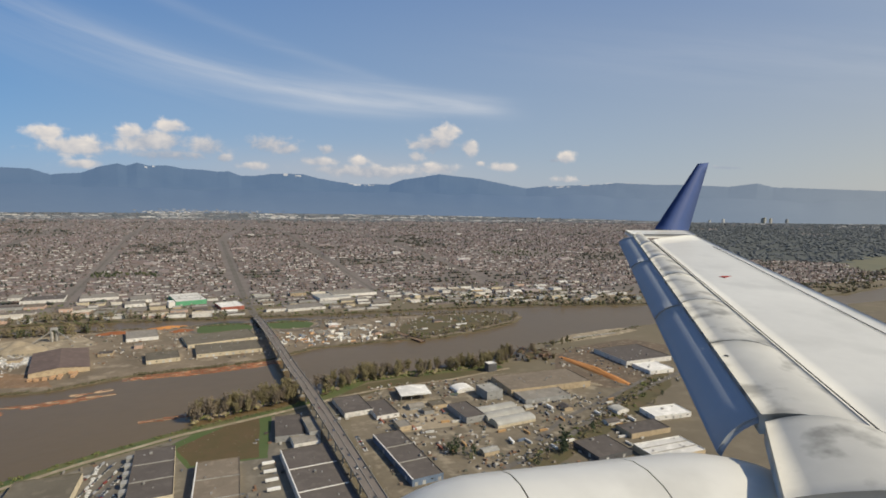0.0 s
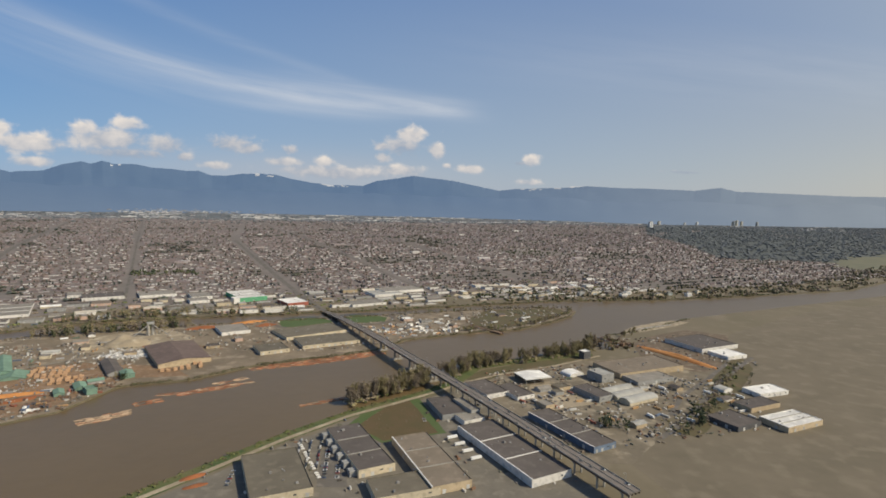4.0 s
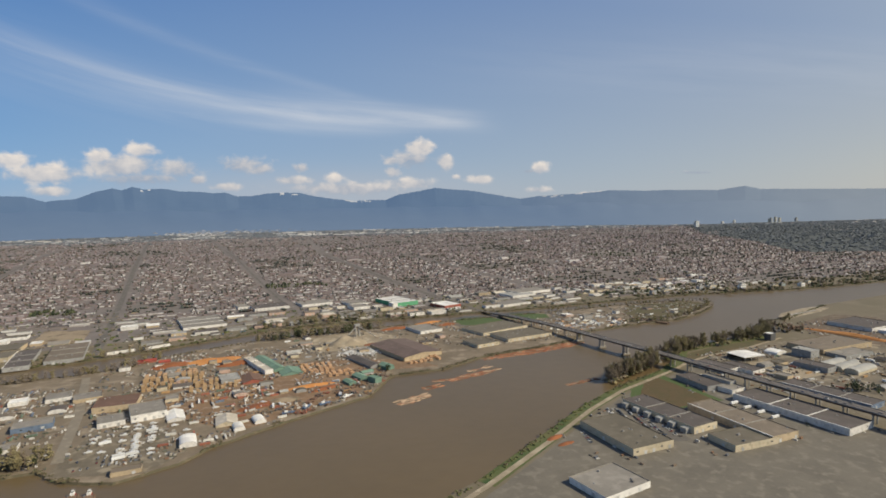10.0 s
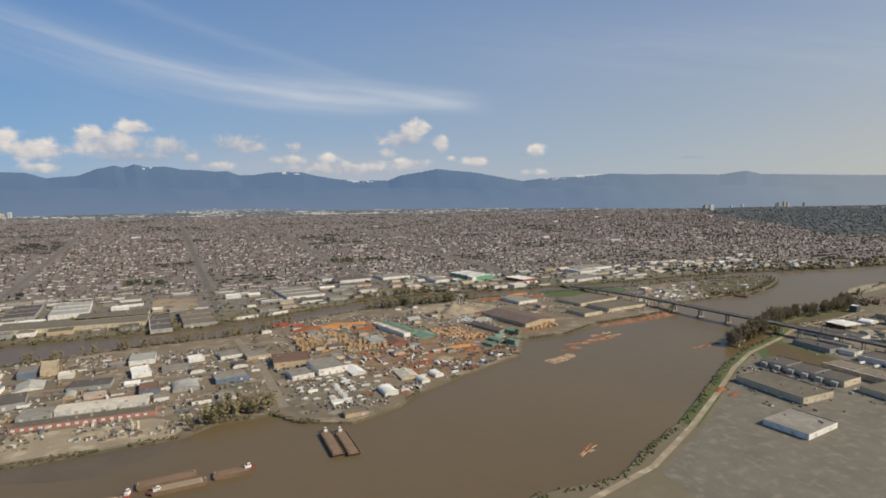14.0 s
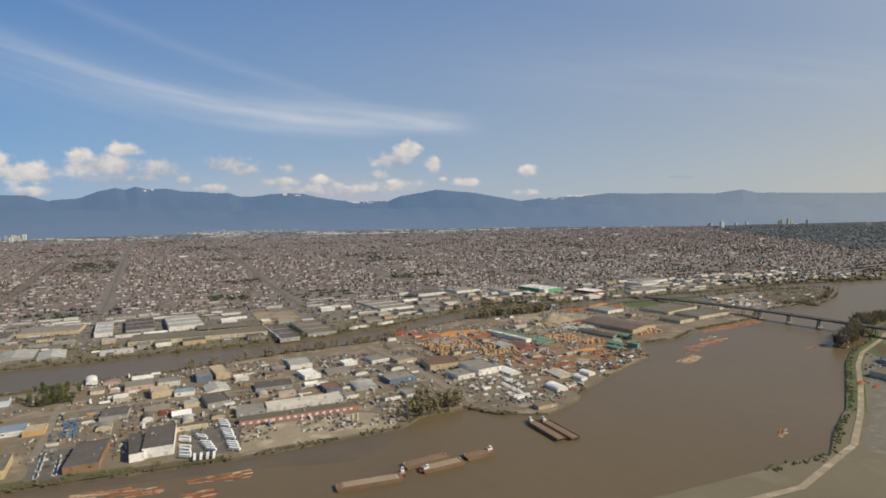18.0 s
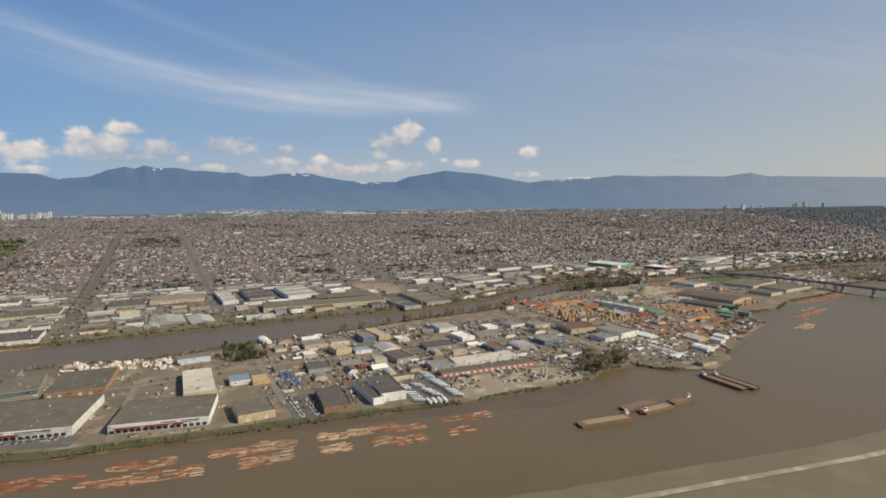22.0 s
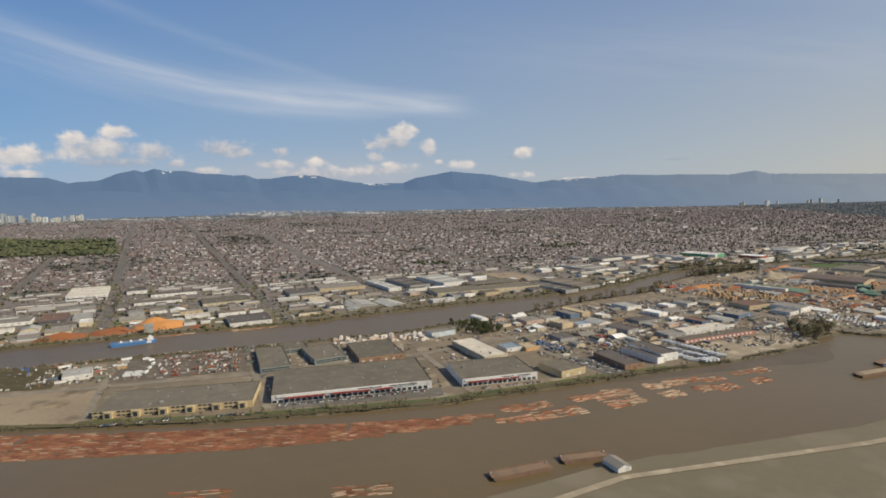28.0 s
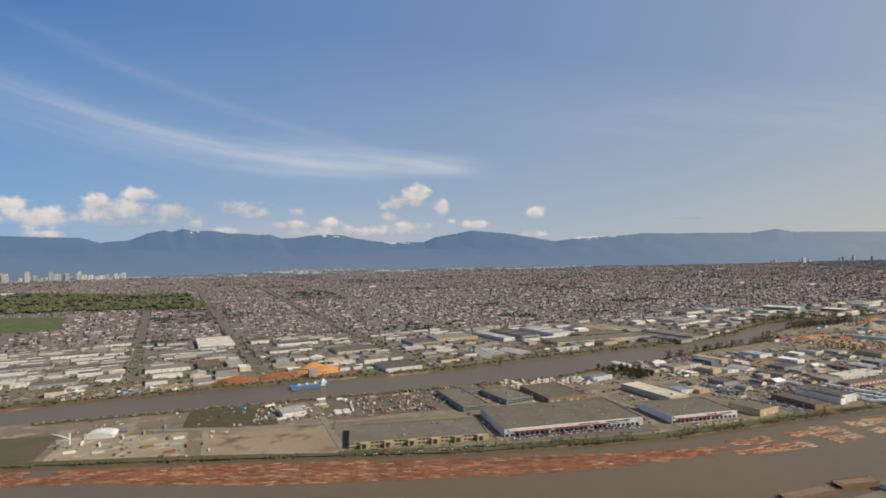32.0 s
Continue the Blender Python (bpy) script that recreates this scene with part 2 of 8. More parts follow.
M_road = mat("pale_worn_asphalt", (0.245, 0.214, 0.168), (0.195, 0.170, 0.132), grain=0.3, blotch=0.03, c3=(0.275, 0.24, 0.19))
M_dirt = mat("packed_dirt_yard", (0.205, 0.172, 0.125), (0.125, 0.108, 0.08), grain=0.15, blotch=0.02, c3=(0.285, 0.245, 0.182))
M_mud = mat("muddy_bank", (0.105, 0.088, 0.055), (0.075, 0.068, 0.040), grain=0.3, blotch=0.05, c3=(0.14, 0.115, 0.075))
M_tar = mat("tar_and_gravel_roof", (0.155, 0.148, 0.138), (0.12, 0.115, 0.108), grain=0.5, blotch=0.04, c3=(0.19, 0.18, 0.168), vary=0.25)
M_white = mat("white_painted_metal", (0.76, 0.75, 0.72), (0.62, 0.61, 0.58), grain=0.5, blotch=0.06, rough=0.5)
M_rock = mat("haze_glow_mountain", (0.026, 0.040, 0.052), (0.036, 0.050, 0.062), grain=0.006, blotch=0.0007)
# the far range is a backdrop; air haze is painted as a faint glow
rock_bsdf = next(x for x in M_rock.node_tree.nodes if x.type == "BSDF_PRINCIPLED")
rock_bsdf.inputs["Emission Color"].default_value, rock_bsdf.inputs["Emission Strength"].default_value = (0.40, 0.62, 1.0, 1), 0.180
# the painted haze pales the glow low down and towards the hazy east
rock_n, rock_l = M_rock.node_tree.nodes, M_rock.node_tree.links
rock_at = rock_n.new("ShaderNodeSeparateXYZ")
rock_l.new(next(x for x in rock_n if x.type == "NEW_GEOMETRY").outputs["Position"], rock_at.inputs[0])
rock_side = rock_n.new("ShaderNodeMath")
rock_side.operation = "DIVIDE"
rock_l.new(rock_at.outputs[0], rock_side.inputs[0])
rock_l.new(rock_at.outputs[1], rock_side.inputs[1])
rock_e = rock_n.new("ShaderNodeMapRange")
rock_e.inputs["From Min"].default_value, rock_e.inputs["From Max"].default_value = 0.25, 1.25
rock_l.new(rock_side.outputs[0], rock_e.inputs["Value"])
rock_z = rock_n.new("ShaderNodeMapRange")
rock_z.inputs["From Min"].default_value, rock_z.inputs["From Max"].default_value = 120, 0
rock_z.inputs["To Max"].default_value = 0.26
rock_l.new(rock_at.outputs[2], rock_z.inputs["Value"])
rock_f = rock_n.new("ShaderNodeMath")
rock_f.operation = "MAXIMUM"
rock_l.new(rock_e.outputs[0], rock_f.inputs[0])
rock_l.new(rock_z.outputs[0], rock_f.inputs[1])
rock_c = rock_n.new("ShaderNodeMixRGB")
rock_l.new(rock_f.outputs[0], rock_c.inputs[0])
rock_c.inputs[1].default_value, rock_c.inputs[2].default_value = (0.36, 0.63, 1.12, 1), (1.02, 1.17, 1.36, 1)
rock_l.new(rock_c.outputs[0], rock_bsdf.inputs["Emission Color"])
M_snow = mat("old_snow", (0.46, 0.49, 0.54), grain=0.01, blotch=0.001)

# ---------------------------------------------------------------- building blocks


class Bag:
    """Collects vertices and faces in metres for one mesh."""

    def __init__(self):
        self.v, self.f, self.m = [], [], []

    def add(self, verts, faces, m=0):
        k = len(self.v)
        self.v.extend(verts)
        self.f.extend([tuple(i + k for i in q) for q in faces])
        self.m.extend([m] * len(faces))

    def prism(self, base, z0, z1, m=0, top=None, bottom=False):
        """An upright prism over the outline base [(x, y)], anticlockwise; top: an outline of its own."""
        n = len(base)
        top = top or base
        self.add([(x, y, z0) for x, y in base] + [(x, y, z1) for x, y in top],
                 [(i, (i + 1) % n, n + (i + 1) % n, n + i) for i in range(n)] + [tuple(range(n, 2 * n))]
                 + ([tuple(reversed(range(n)))] if bottom else []), m)

    def box(self, x, y, z, w, d, h, a=0.0, m=0, taper=1.0, bottom=False):
        """A box on its base centre (x, y, z), w by d by h, turned by a radians."""
        c, s = math.cos(a), math.sin(a)
        q = [(-w / 2, -d / 2), (w / 2, -d / 2), (w / 2, d / 2), (-w / 2, d / 2)]
        self.prism([(x + c * i - s * j, y + s * i + c * j) for i, j in q], z, z + h, m,
                   [(x + (c * i - s * j) * taper, y + (s * i + c * j) * taper) for i, j in q], bottom)

    def gable(self, x, y, z, w, d, h, rise, a=0.0, mw=0, mr=1, over=0.4):
        """A gabled house, ridge along its depth d."""
        c, s = math.cos(a), math.sin(a)

        def at(i, j, k):
            return (x + c * i - s * j, y + s * i + c * j, z + k)
        w2, d2, o = w / 2, d / 2, over
        drop = rise * o / w2
        self.add([at(-w2, -d2, 0), at(w2, -d2, 0), at(w2, d2, 0), at(-w2, d2, 0), at(-w2, -d2, h), at(w2, -d2, h),
                  at(w2, d2, h), at(-w2, d2, h), at(0, -d2, h + rise), at(0, d2, h + rise)],
                 [(0, 1, 5, 8, 4), (2, 3, 7, 9, 6), (1, 2, 6, 5), (3, 0, 4, 7)], mw)
        e = 0.12
        self.add([at(-w2 - o, -d2 - o, h - drop + e), at(0, -d2 - o, h + rise + e), at(0, d2 + o, h + rise + e), at(-w2 - o, d2 + o, h - drop + e),
                  at(w2 + o, -d2 - o, h - drop + e), at(w2 + o, d2 + o, h - drop + e)],
                 [(0, 1, 2, 3), (1, 4, 5, 2)], mr)

    def cyl(self, x, y, z, r, h, n=10, m=0, r2=None):
        r2 = r if r2 is None else r2
        ring = [(math.cos(2 * math.pi * i / n), math.sin(2 * math.pi * i / n)) for i in range(n)]
        self.prism([(x + r * i, y + r * j) for i, j in ring], z, z + h, m, [(x + r2 * i, y + r2 * j) for i, j in ring])

    def bar(self, p, q, r, n=6, m=0, r2=None):
        """A round bar from p to q."""
        p, q = Vector(p), Vector(q)
        d = (q - p).normalized()
        s = d.orthogonal().normalized()
        t = d.cross(s)
        r2 = r if r2 is None else r2
        v = [tuple(p + (s * math.cos(2 * math.pi * i / n) + t * math.sin(2 * math.pi * i / n)) * r) for i in range(n)]
        v += [tuple(q + (s * math.cos(2 * math.pi * i / n) + t * math.sin(2 * math.pi * i / n)) * r2) for i in range(n)]
        self.add(v, [(i, (i + 1) % n, n + (i + 1) % n, n + i) for i in range(n)] + [tuple(range(n, 2 * n)), tuple(reversed(range(n)))], m)

    def blob(self, x, y, z, rx, ry, rz, rnd, m=0, rough=0.25):
        """A lumpy eight-sided clump."""
        v = [(x, y, z - rz)]
        for k, (cz, cr) in enumerate(((-0.45, 0.85), (0.25, 0.95), (0.75, 0.55))):
            for i in range(6):
                a = 2 * math.pi * (i + 0.5 * k) / 6
                g = cr * rnd.uniform(1 - rough, 1 + rough)
                v.append((x + rx * g * math.cos(a), y + ry * g * math.sin(a), z + rz * cz * rnd.uniform(1 - rough, 1 + rough)))
        v.append((x, y, z + rz * rnd.uniform(0.9, 1.15)))
        f = [(0, 1 + (i + 1) % 6, 1 + i) for i in range(6)]
        for k in range(2):
            o = 1 + 6 * k
            f += [(o + i, o + (i + 1) % 6, o + 6 + (i + 1) % 6, o + 6 + i) for i in range(6)]
        f += [(13 + i, 13 + (i + 1) % 6, 19) for i in range(6)]
        self.add(v, f, m)

    def tuft(self, x, y, z, rx, ry, rz, rnd, m=0, rough=0.4):
        """A ragged spray of leaves: a low irregular double cone."""
        k = 5
        a0 = rnd.uniform(0, 6.28)
        v = [(x, y, z - rz)]
        for i in range(k):
            g = rnd.uniform(1 - rough, 1 + rough)
            a = a0 + 2 * math.pi * i / k
            v.append((x + rx * g * math.cos(a), y + ry * g * math.sin(a), z + rz * rnd.uniform(-0.45, 0.45)))
        v.append((x + rx * rnd.uniform(-0.3, 0.3), y, z + rz * rnd.uniform(0.8, 1.2)))
        self.add(v, [(0, 1 + (i + 1) % k, 1 + i) for i in range(k)] + [(1 + i, 1 + (i + 1) % k, k + 1) for i in range(k)], m)

    def mesh(self, name, mats, smooth=False):
        me = bpy.data.meshes.new(name)
        me.from_pydata([(x * U, y * U, z * U) for x, y, z in self.v], [], self.f)
        for q in mats if isinstance(mats, (list, tuple)) else [mats]:
            me.materials.append(q)
        me.polygons.foreach_set("material_index", self.m)
        if smooth:
            me.polygons.foreach_set("use_smooth", [True] * len(me.polygons))
        me.update()
        return me


def thing(name, x, y, z=0.0, turn=0.0, label="", category="", group="", kind=""):
    """An empty at its base that carries the parts of one thing; turn in degrees."""
    ob = new(name)
    ob.empty_display_size = U
    ob.matrix_basis = pose(x * U, y * U, z * U, 0, 0, turn)
    return tagged(ob, label, category, group, kind)


def part(name, bag, mats, parent=None, label="", smooth=False):
    ob = new(name, bag.mesh(name, mats, smooth))
    ob.parent = parent
    return tagged(ob, label)


def solid(name, bag, mats, label="", category="", kind="", group="", smooth=False):
    return tagged(part(name, bag, mats, None, "", smooth), label, category, group, kind)


def at_line(points, x):
    """The height of a bent line over x."""
    return float(np.interp(x, [p[0] for p in points], [p[1] for p in points]))


def smooth01(v):
    v = min(max(v, 0.0), 1.0)
    return v * v * (3 - 2 * v)


def lift(x, y):
    """The height of the ground: level by the river, rising to a ridge in the city, falling towards the inlet."""
    if y < 1400:
        return 0.0
    h = 58 * smooth01((y - 1400) / 2300.0) + 7 * smooth01((y - 3600) / 1500.0) - 68 * smooth01((y - 4900) / 2200.0)
    return h + 9 * noise.noise((x / 900.0, y / 900.0, 0.3)) * smooth01((y - 1600) / 1200.0)


# ---------------------------------------------------------------- land and water
NORTH_BANK = ((-9000, 900), (-3400, 1010), (-2900, 1075), (-2480, 1094), (-2213, 1106), (-1947, 1122), (-1782, 1118), (-1594, 1150), (-1403, 1180),
              (-1161, 1208), (-1034, 1232), (-913, 1276), (-840, 1322), (-770, 1352), (-690, 1396), (-600, 1422), (-400, 1432), (0, 1436), (400, 1470), (600, 1482), (977, 1442), (1800, 1500), (4000, 2300), (14000, 5200))
ISLE_SOUTH = ((-2900, 905), (-2700, 860), (-2368, 798), (-2216, 762), (-1994, 706), (-1875, 674), (-1639, 640), (-1395, 648), (-1206, 650), (-1100, 664),
              (-1015, 676), (-985, 706), (-919, 712), (-892, 681), (-830, 657), (-767, 688), (-740, 722), (-633, 791), (-529, 845), (-475, 940),
              (-382, 947), (-276, 1008), (-147, 1033), (-60, 1062), (23, 1127), (176, 1158), (294, 1166), (420, 1225), (504, 1281), (560, 1345))
ISLE_NORTH = ((-2900, 905), (-2800, 950), (-2436, 972), (-2198, 972), (-1955, 975), (-1816, 973), (-1598, 980), (-1514, 1006), (-1434, 1030), (-1313, 1049),
              (-1175, 1095), (-1100, 1116), (-1000, 1132), (-924, 1160), (-880, 1212), (-822, 1245), (-740, 1284), (-682, 1312), (-400, 1345), (0, 1372), (312, 1402), (500, 1400), (560, 1345))
SOUTH_BANK = ((-9000, 350), (-3000, 400), (-1800, 420), (-1545, 455), (-1300, 440), (-900, 430), (-603, 452), (-532, 500), (-456, 543), (-343, 626), (-241, 703), (-154, 757),
              (-19, 818), (28, 852), (98, 926), (230, 945), (349, 957), (474, 1075), (566, 1091), (794, 1190), (1300, 1290), (2500, 1500), (5000, 2100), (14000, 4600))
WATER_Z = -2.2


def wiggle(x, k):
    return 3.5 * noise.noise((x / 38.0, k, 0.0)) + 1.6 * noise.noise((x / 11.0, k, 5.0))


def build_land():
    xs = [-9000, -7000, -5500, -4500, -4000, -3600] + list(range(-3300, 1500, 20)) + [1500, 1650, 1800, 2100, 2500, 3000, 3600, 4300, 5200, 6400, 8000, 10000, 12000, 14000]
    bag = Bag()
    # the mainland to the north, from the bank to the foot of the mountains
    rows = [-6, 0, 8, 30, 80, 150, 230, 330, 450, 600, 780, 1000, 1250, 1550, 1900, 2300, 2800, 3300, 3900, 4600, 5400, 6300, 7300, 8600, 10500, 13000, 17000]
    grid = []
    for j, r in enumerate(rows):
        for x in xs:
            yb = at_line(NORTH_BANK, x) + wiggle(x, 1.0)
            y = yb + r
            fan = 1 + max(0.0, r - 1500) / 14000.0
            z = -4.0 if r < 0 else 0.0 if r == 0 else lift(x * fan, y) + 0.3
            grid.append((x * fan, y, z))
    n = len(xs)
    bag.add(grid, [(j * n + i, j * n + i + 1, (j + 1) * n + i + 1, (j + 1) * n + i) for j in range(len(rows) - 1) for i in range(n - 1)], 0)
    for k, f in enumerate(bag.f):
        if bag.v[f[0]][1] > at_line(NORTH_BANK, bag.v[f[0]][0]) + 140:
            bag.m[k] = 1
    # beyond 5600 m the ground colour has blue-grey air haze painted in
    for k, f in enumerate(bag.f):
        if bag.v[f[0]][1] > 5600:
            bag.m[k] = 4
    for k in range(2 * (n - 1)):
        bag.m[k] = 3
    # the long island
    ix = [x for x in range(-2890, 556, 10)]
    strips = []
    for x in ix:
        y0, y1 = at_line(ISLE_SOUTH, x) + wiggle(x, 2.0), at_line(ISLE_NORTH, x) + wiggle(x, 3.0)
        if y1 - y0 < 10:
            y0 = y1 - 10
        strips += [(x, y0 - 5, -4.0), (x, y0, 0.0), (x, y1, 0.0), (x, y1 + 5, -4.0)]
    bag.add(strips, [(4 * i + j, 4 * i + 4 + j, 4 * i + 5 + j, 4 * i + 1 + j) for i in range(len(ix) - 1) for j in range(3)], 2)
    for k in range(len(ix) - 1):
        bag.m[-1 - 3 * k] = bag.m[-3 - 3 * k] = 3
    # the southern shore, below the aircraft
    sx = [-9000, -6000, -4500] + list(range(-3300, 1500, 20)) + [1600, 1900, 2500, 3500, 5000, 8000, 14000]
    shore = []
    for x in sx:
        y1 = at_line(SOUTH_BANK, x) + wiggle(x, 4.0)
        shore += [(x, -5000, 0.0), (x, y1 - 40, 0.0), (x, y1, -0.2), (x, y1 + 6, -4.0)]
    bag.add(shore, [(4 * i + j, 4 * i + 4 + j, 4 * i + 5 + j, 4 * i + 1 + j) for i in range(len(sx) - 1) for j in range(3)], 0)
    solid("ground", bag, [M_ground, M_city, M_yard, M_mud, mat("haze_tinted_ground", (0.135, 0.145, 0.155), (0.105, 0.12, 0.125), grain=0.02, blotch=0.002)], "level river flats and gently rising city ground", "ground", "structure")
    # water only where the banks leave it open
    bag = Bag()
    wx = list(range(-9000, 14001, 500))
    bag.add([p for x in wx for p in ((x, at_line(SOUTH_BANK, x) - 60, WATER_Z), (x, at_line(NORTH_BANK, x) + 60, WATER_Z))],
            [(2 * i, 2 * i + 2, 2 * i + 3, 2 * i + 1) for i in range(len(wx) - 1)])
    solid("river_water", bag, M_water, "wide slow river of muddy brown water", "water", "structure")


build_land()


# the skyline of the range: degrees east of north, height
RIDGE = ((-60, 700), (-40, 820), (-30, 880), (-23.8, 835), (-22.3, 830), (-21.0, 700), (-20.0, 735), (-18.8, 770), (-17.4, 965), (-16.1, 1062), (-15.4, 1012), (-14.6, 1108), (-13.6, 1038), (-12.1, 1060),
         (-10.9, 985), (-9.4, 970), (-7.9, 930), (-6.9, 945), (-5.8, 824), (-4.5, 830), (-3.1, 908), (-1.5, 938), (0.0, 920), (1.6, 800), (3.5, 706), (5.4, 645), (7.0, 665), (8.5, 660), (9.9, 832), (12.1, 945),
         (13.6, 1035), (15.5, 968), (17.5, 918), (19.5, 790), (22.4, 618), (24.0, 690), (26.2, 724), (29.8, 785), (31.2, 832), (34.5, 790), (36.7, 792), (41.0, 755), (43.2, 850), (44.5, 749), (47.8, 711), (52.3, 664), (75, 600))
SNOWY = ((-14.2, -13.2), (-1.9, 0.4), (4.4, 8.2), (24.6, 28.6))  # where old snow shows on the skyline, in degrees


def foothill(az, t, radius, depth, seed, low, high):
    """A point of the foothills: t runs from the shore of the inlet up to the crest."""
    top = low + high * noise.noise((az * 0.16, seed, 0)) + 0.5 * high * noise.noise((az * 0.5, seed, 0))
    spur = noise.noise((az * 0.35 + t * 1.3, t * 1.8, seed)) + 0.4 * noise.noise((az * 0.8 - t * 1.6, t * 3.0, seed + 2))
    bow = math.sin(math.pi * t)
    r = radius - depth * (1 - t) + 190 * spur * bow
    return r * math.sin(radians(az)), r * math.cos(radians(az)), top * (t ** 1.2) + 22 * spur * bow - 12 * (t == 0)


def build_range(name, radius, depth, seed, label, low=0.0, high=0.0):
    """One wall of the coastal range on an arc far to the north, with spurs and gullies below its skyline."""
    bag = Bag()
    cols = [-44 + 0.1 * i for i in range(1120)]
    rows = 30
    for az in cols:
        crest = 10 - 22 * abs(noise.noise((az * 1.7, 3, seed))) - 12 * abs(noise.noise((az * 4.6, 5, seed)))
        for j in range(rows):
            t = j / (rows - 1)
            if low:
                bag.v.append(foothill(az, t, radius, depth, seed, low, high))
                continue
            spur = noise.noise((az * 0.45 + t * 1.5, t * 2.2, seed)) + 0.4 * noise.noise((az * 0.9 - t * 2.0, t * 4.0, seed + 2))
            bow = math.sin(math.pi * t)
            r = radius - depth * (1 - t) + 150 * spur * bow
            bag.v.append((r * math.sin(radians(az)), r * math.cos(radians(az)), at_line(RIDGE, az) * (t ** 1.2) + crest * t ** 6 + 18 * spur * bow - 40 * (j == 0)))
    n = len(cols)
    bag.f = [(i * rows + j, (i + 1) * rows + j, (i + 1) * rows + j + 1, i * rows + j + 1) for i in range(n - 1) for j in range(rows - 1)]
    bag.m = [1 if not low and j > 27 + noise.noise((i * 0.23, 0.5, 3.0)) and (noise.noise((i * 0.16, j * 0.7, 3.0)) > 0.02 and any(a < cols[i] < b for a, b in SNOWY))
             else 0 for i in range(n - 1) for j in range(rows - 1)]
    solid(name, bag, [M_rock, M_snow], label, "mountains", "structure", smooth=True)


HILLS = (11700.0, 2700.0, 7.0, 362.0, 66.0)
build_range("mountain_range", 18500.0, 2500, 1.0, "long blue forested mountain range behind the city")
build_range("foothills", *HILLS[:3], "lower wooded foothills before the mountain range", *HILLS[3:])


# ---------------------------------------------------------------- roads and the bridge
GRID = radians(9.9)  # the street grid leans to the west of north


def on_grid(u, v):
    """A place from street-grid metres: u to the east, v to the north."""
    return math.cos(GRID) * u - math.sin(GRID) * v, math.sin(GRID) * u + math.cos(GRID) * v


def to_grid(x, y):
    return math.cos(GRID) * x + math.sin(GRID) * y, -math.sin(GRID) * x + math.cos(GRID) * y


def ribbon(bag, points, width, up=0.25, m=0):
    """A flat strip along points (x, y, z)."""
    rows = []
    for i, p in enumerate(points):
        a, b = points[max(i - 1, 0)], points[min(i + 1, len(points) - 1)]
        dx, dy = b[0] - a[0], b[1] - a[1]
        k = width / 2 / math.hypot(dx, dy)
        rows += [(p[0] - dy * k, p[1] + dx * k, p[2] + up), (p[0] + dy * k, p[1] - dx * k, p[2] + up)]
    bag.add(rows, [(2 * i + 1, 2 * i + 3, 2 * i + 2, 2 * i) for i in range(len(points) - 1)], m)


MAIN_STREETS = (-2760, -2430, -2092, -1866, -1555, -1276, -785, -330, 520, 980)
for u in MAIN_STREETS:
    bag = Bag()
    first = {-785: 1400, -1276: 1460, -1555: 1430, -1866: 1550, -2092: 1600}.get(u, 1660)
    pts = []
    for v in range(first, 5200, 60):
        x, y = on_grid(u, v)
        pts.append((x, y, lift(x, y) + 0.35))
    ribbon(bag, pts, 17 if u in (-785, -1555, -1866, -2092) else 9)
    solid("street", bag, M_asphalt, "straight grey asphalt city street climbing the slope", "street", "structure")
for v in (1700, 2110, 2520, 2930, 3350):
    bag = Bag()
    ribbon(bag, [(*on_grid(u, v), lift(*on_grid(u, v)) + 0.4) for u in range(-3300, 3400, 80)], 9)
    solid("street", bag, M_asphalt, "grey asphalt cross street between rows of houses", "street", "structure")
YARD_ROADS = ((((-905, 728), (-935, 900), (-985, 1105)), 13), (((-2240, 884), (-2130, 846), (-2010, 838), (-1850, 826), (-1600, 836), (-1490, 866), (-1405, 876)), 10),
                  (((-1447, 900), (-1439, 852), (-1429, 796), (-1417, 720)), 9), (((-1405, 876), (-1290, 884), (-1100, 902), (-935, 905), (-760, 985), (-560, 1120), (-420, 1190)), 9),
                  (((-1590, 660), (-1600, 836)), 9), (((-1822, 690), (-1838, 836)), 9), (((-2008, 720), (-2020, 866)), 8))


def on_road(x, y, room=1.5):
    """Whether (x, y) lies on one of the yard roads."""
    for pts, wide in YARD_ROADS:
        for (x0, y0), (x1, y1) in zip(pts, pts[1:]):
            dx, dy = x1 - x0, y1 - y0
            t = min(max(((x - x0) * dx + (y - y0) * dy) / (dx * dx + dy * dy), 0.0), 1.0)
            if math.hypot(x - x0 - t * dx, y - y0 - t * dy) < wide / 2 + room:
                return True
    return False


for k, (pts, wide) in enumerate(YARD_ROADS):
    bag = Bag()
    ribbon(bag, [(x, y, 0.1 + 0.02 * k) for x, y in pts], wide)
    solid("yard_road", bag, M_road, "worn asphalt road between industrial yards", "road", "structure")
for pts, wide, m, label in ((((-3000, 368), (-1800, 388), (-1545, 430), (-1300, 408), (-900, 398), (-700, 405), (-560, 458), (-456, 525), (-343, 606), (-241, 683), (-154, 738), (-19, 798), (40, 830)), 7, M_gravel, "pale gravel track along the top of the river dyke"),
                            (((40, 830), (110, 858), (240, 885), (360, 925)), 7, M_gravel, "pale gravel track along the top of the river dyke"),
                            (((219, 572), (281, 603), (338, 641), (442, 720), (573, 798), (660, 850)), 9, M_asphalt, "grey road between strips of rough grass"),
                            (((287, 634), (356, 694), (470, 760), (582, 832), (640, 890)), 8, M_asphalt, "grey road past low industrial buildings")):
    bag = Bag()
    ribbon(bag, [(x, y, 0.15) for x, y in pts], wide)
    solid("riverside_track" if m is M_gravel else "yard_road", bag, m, label, "road", "structure")


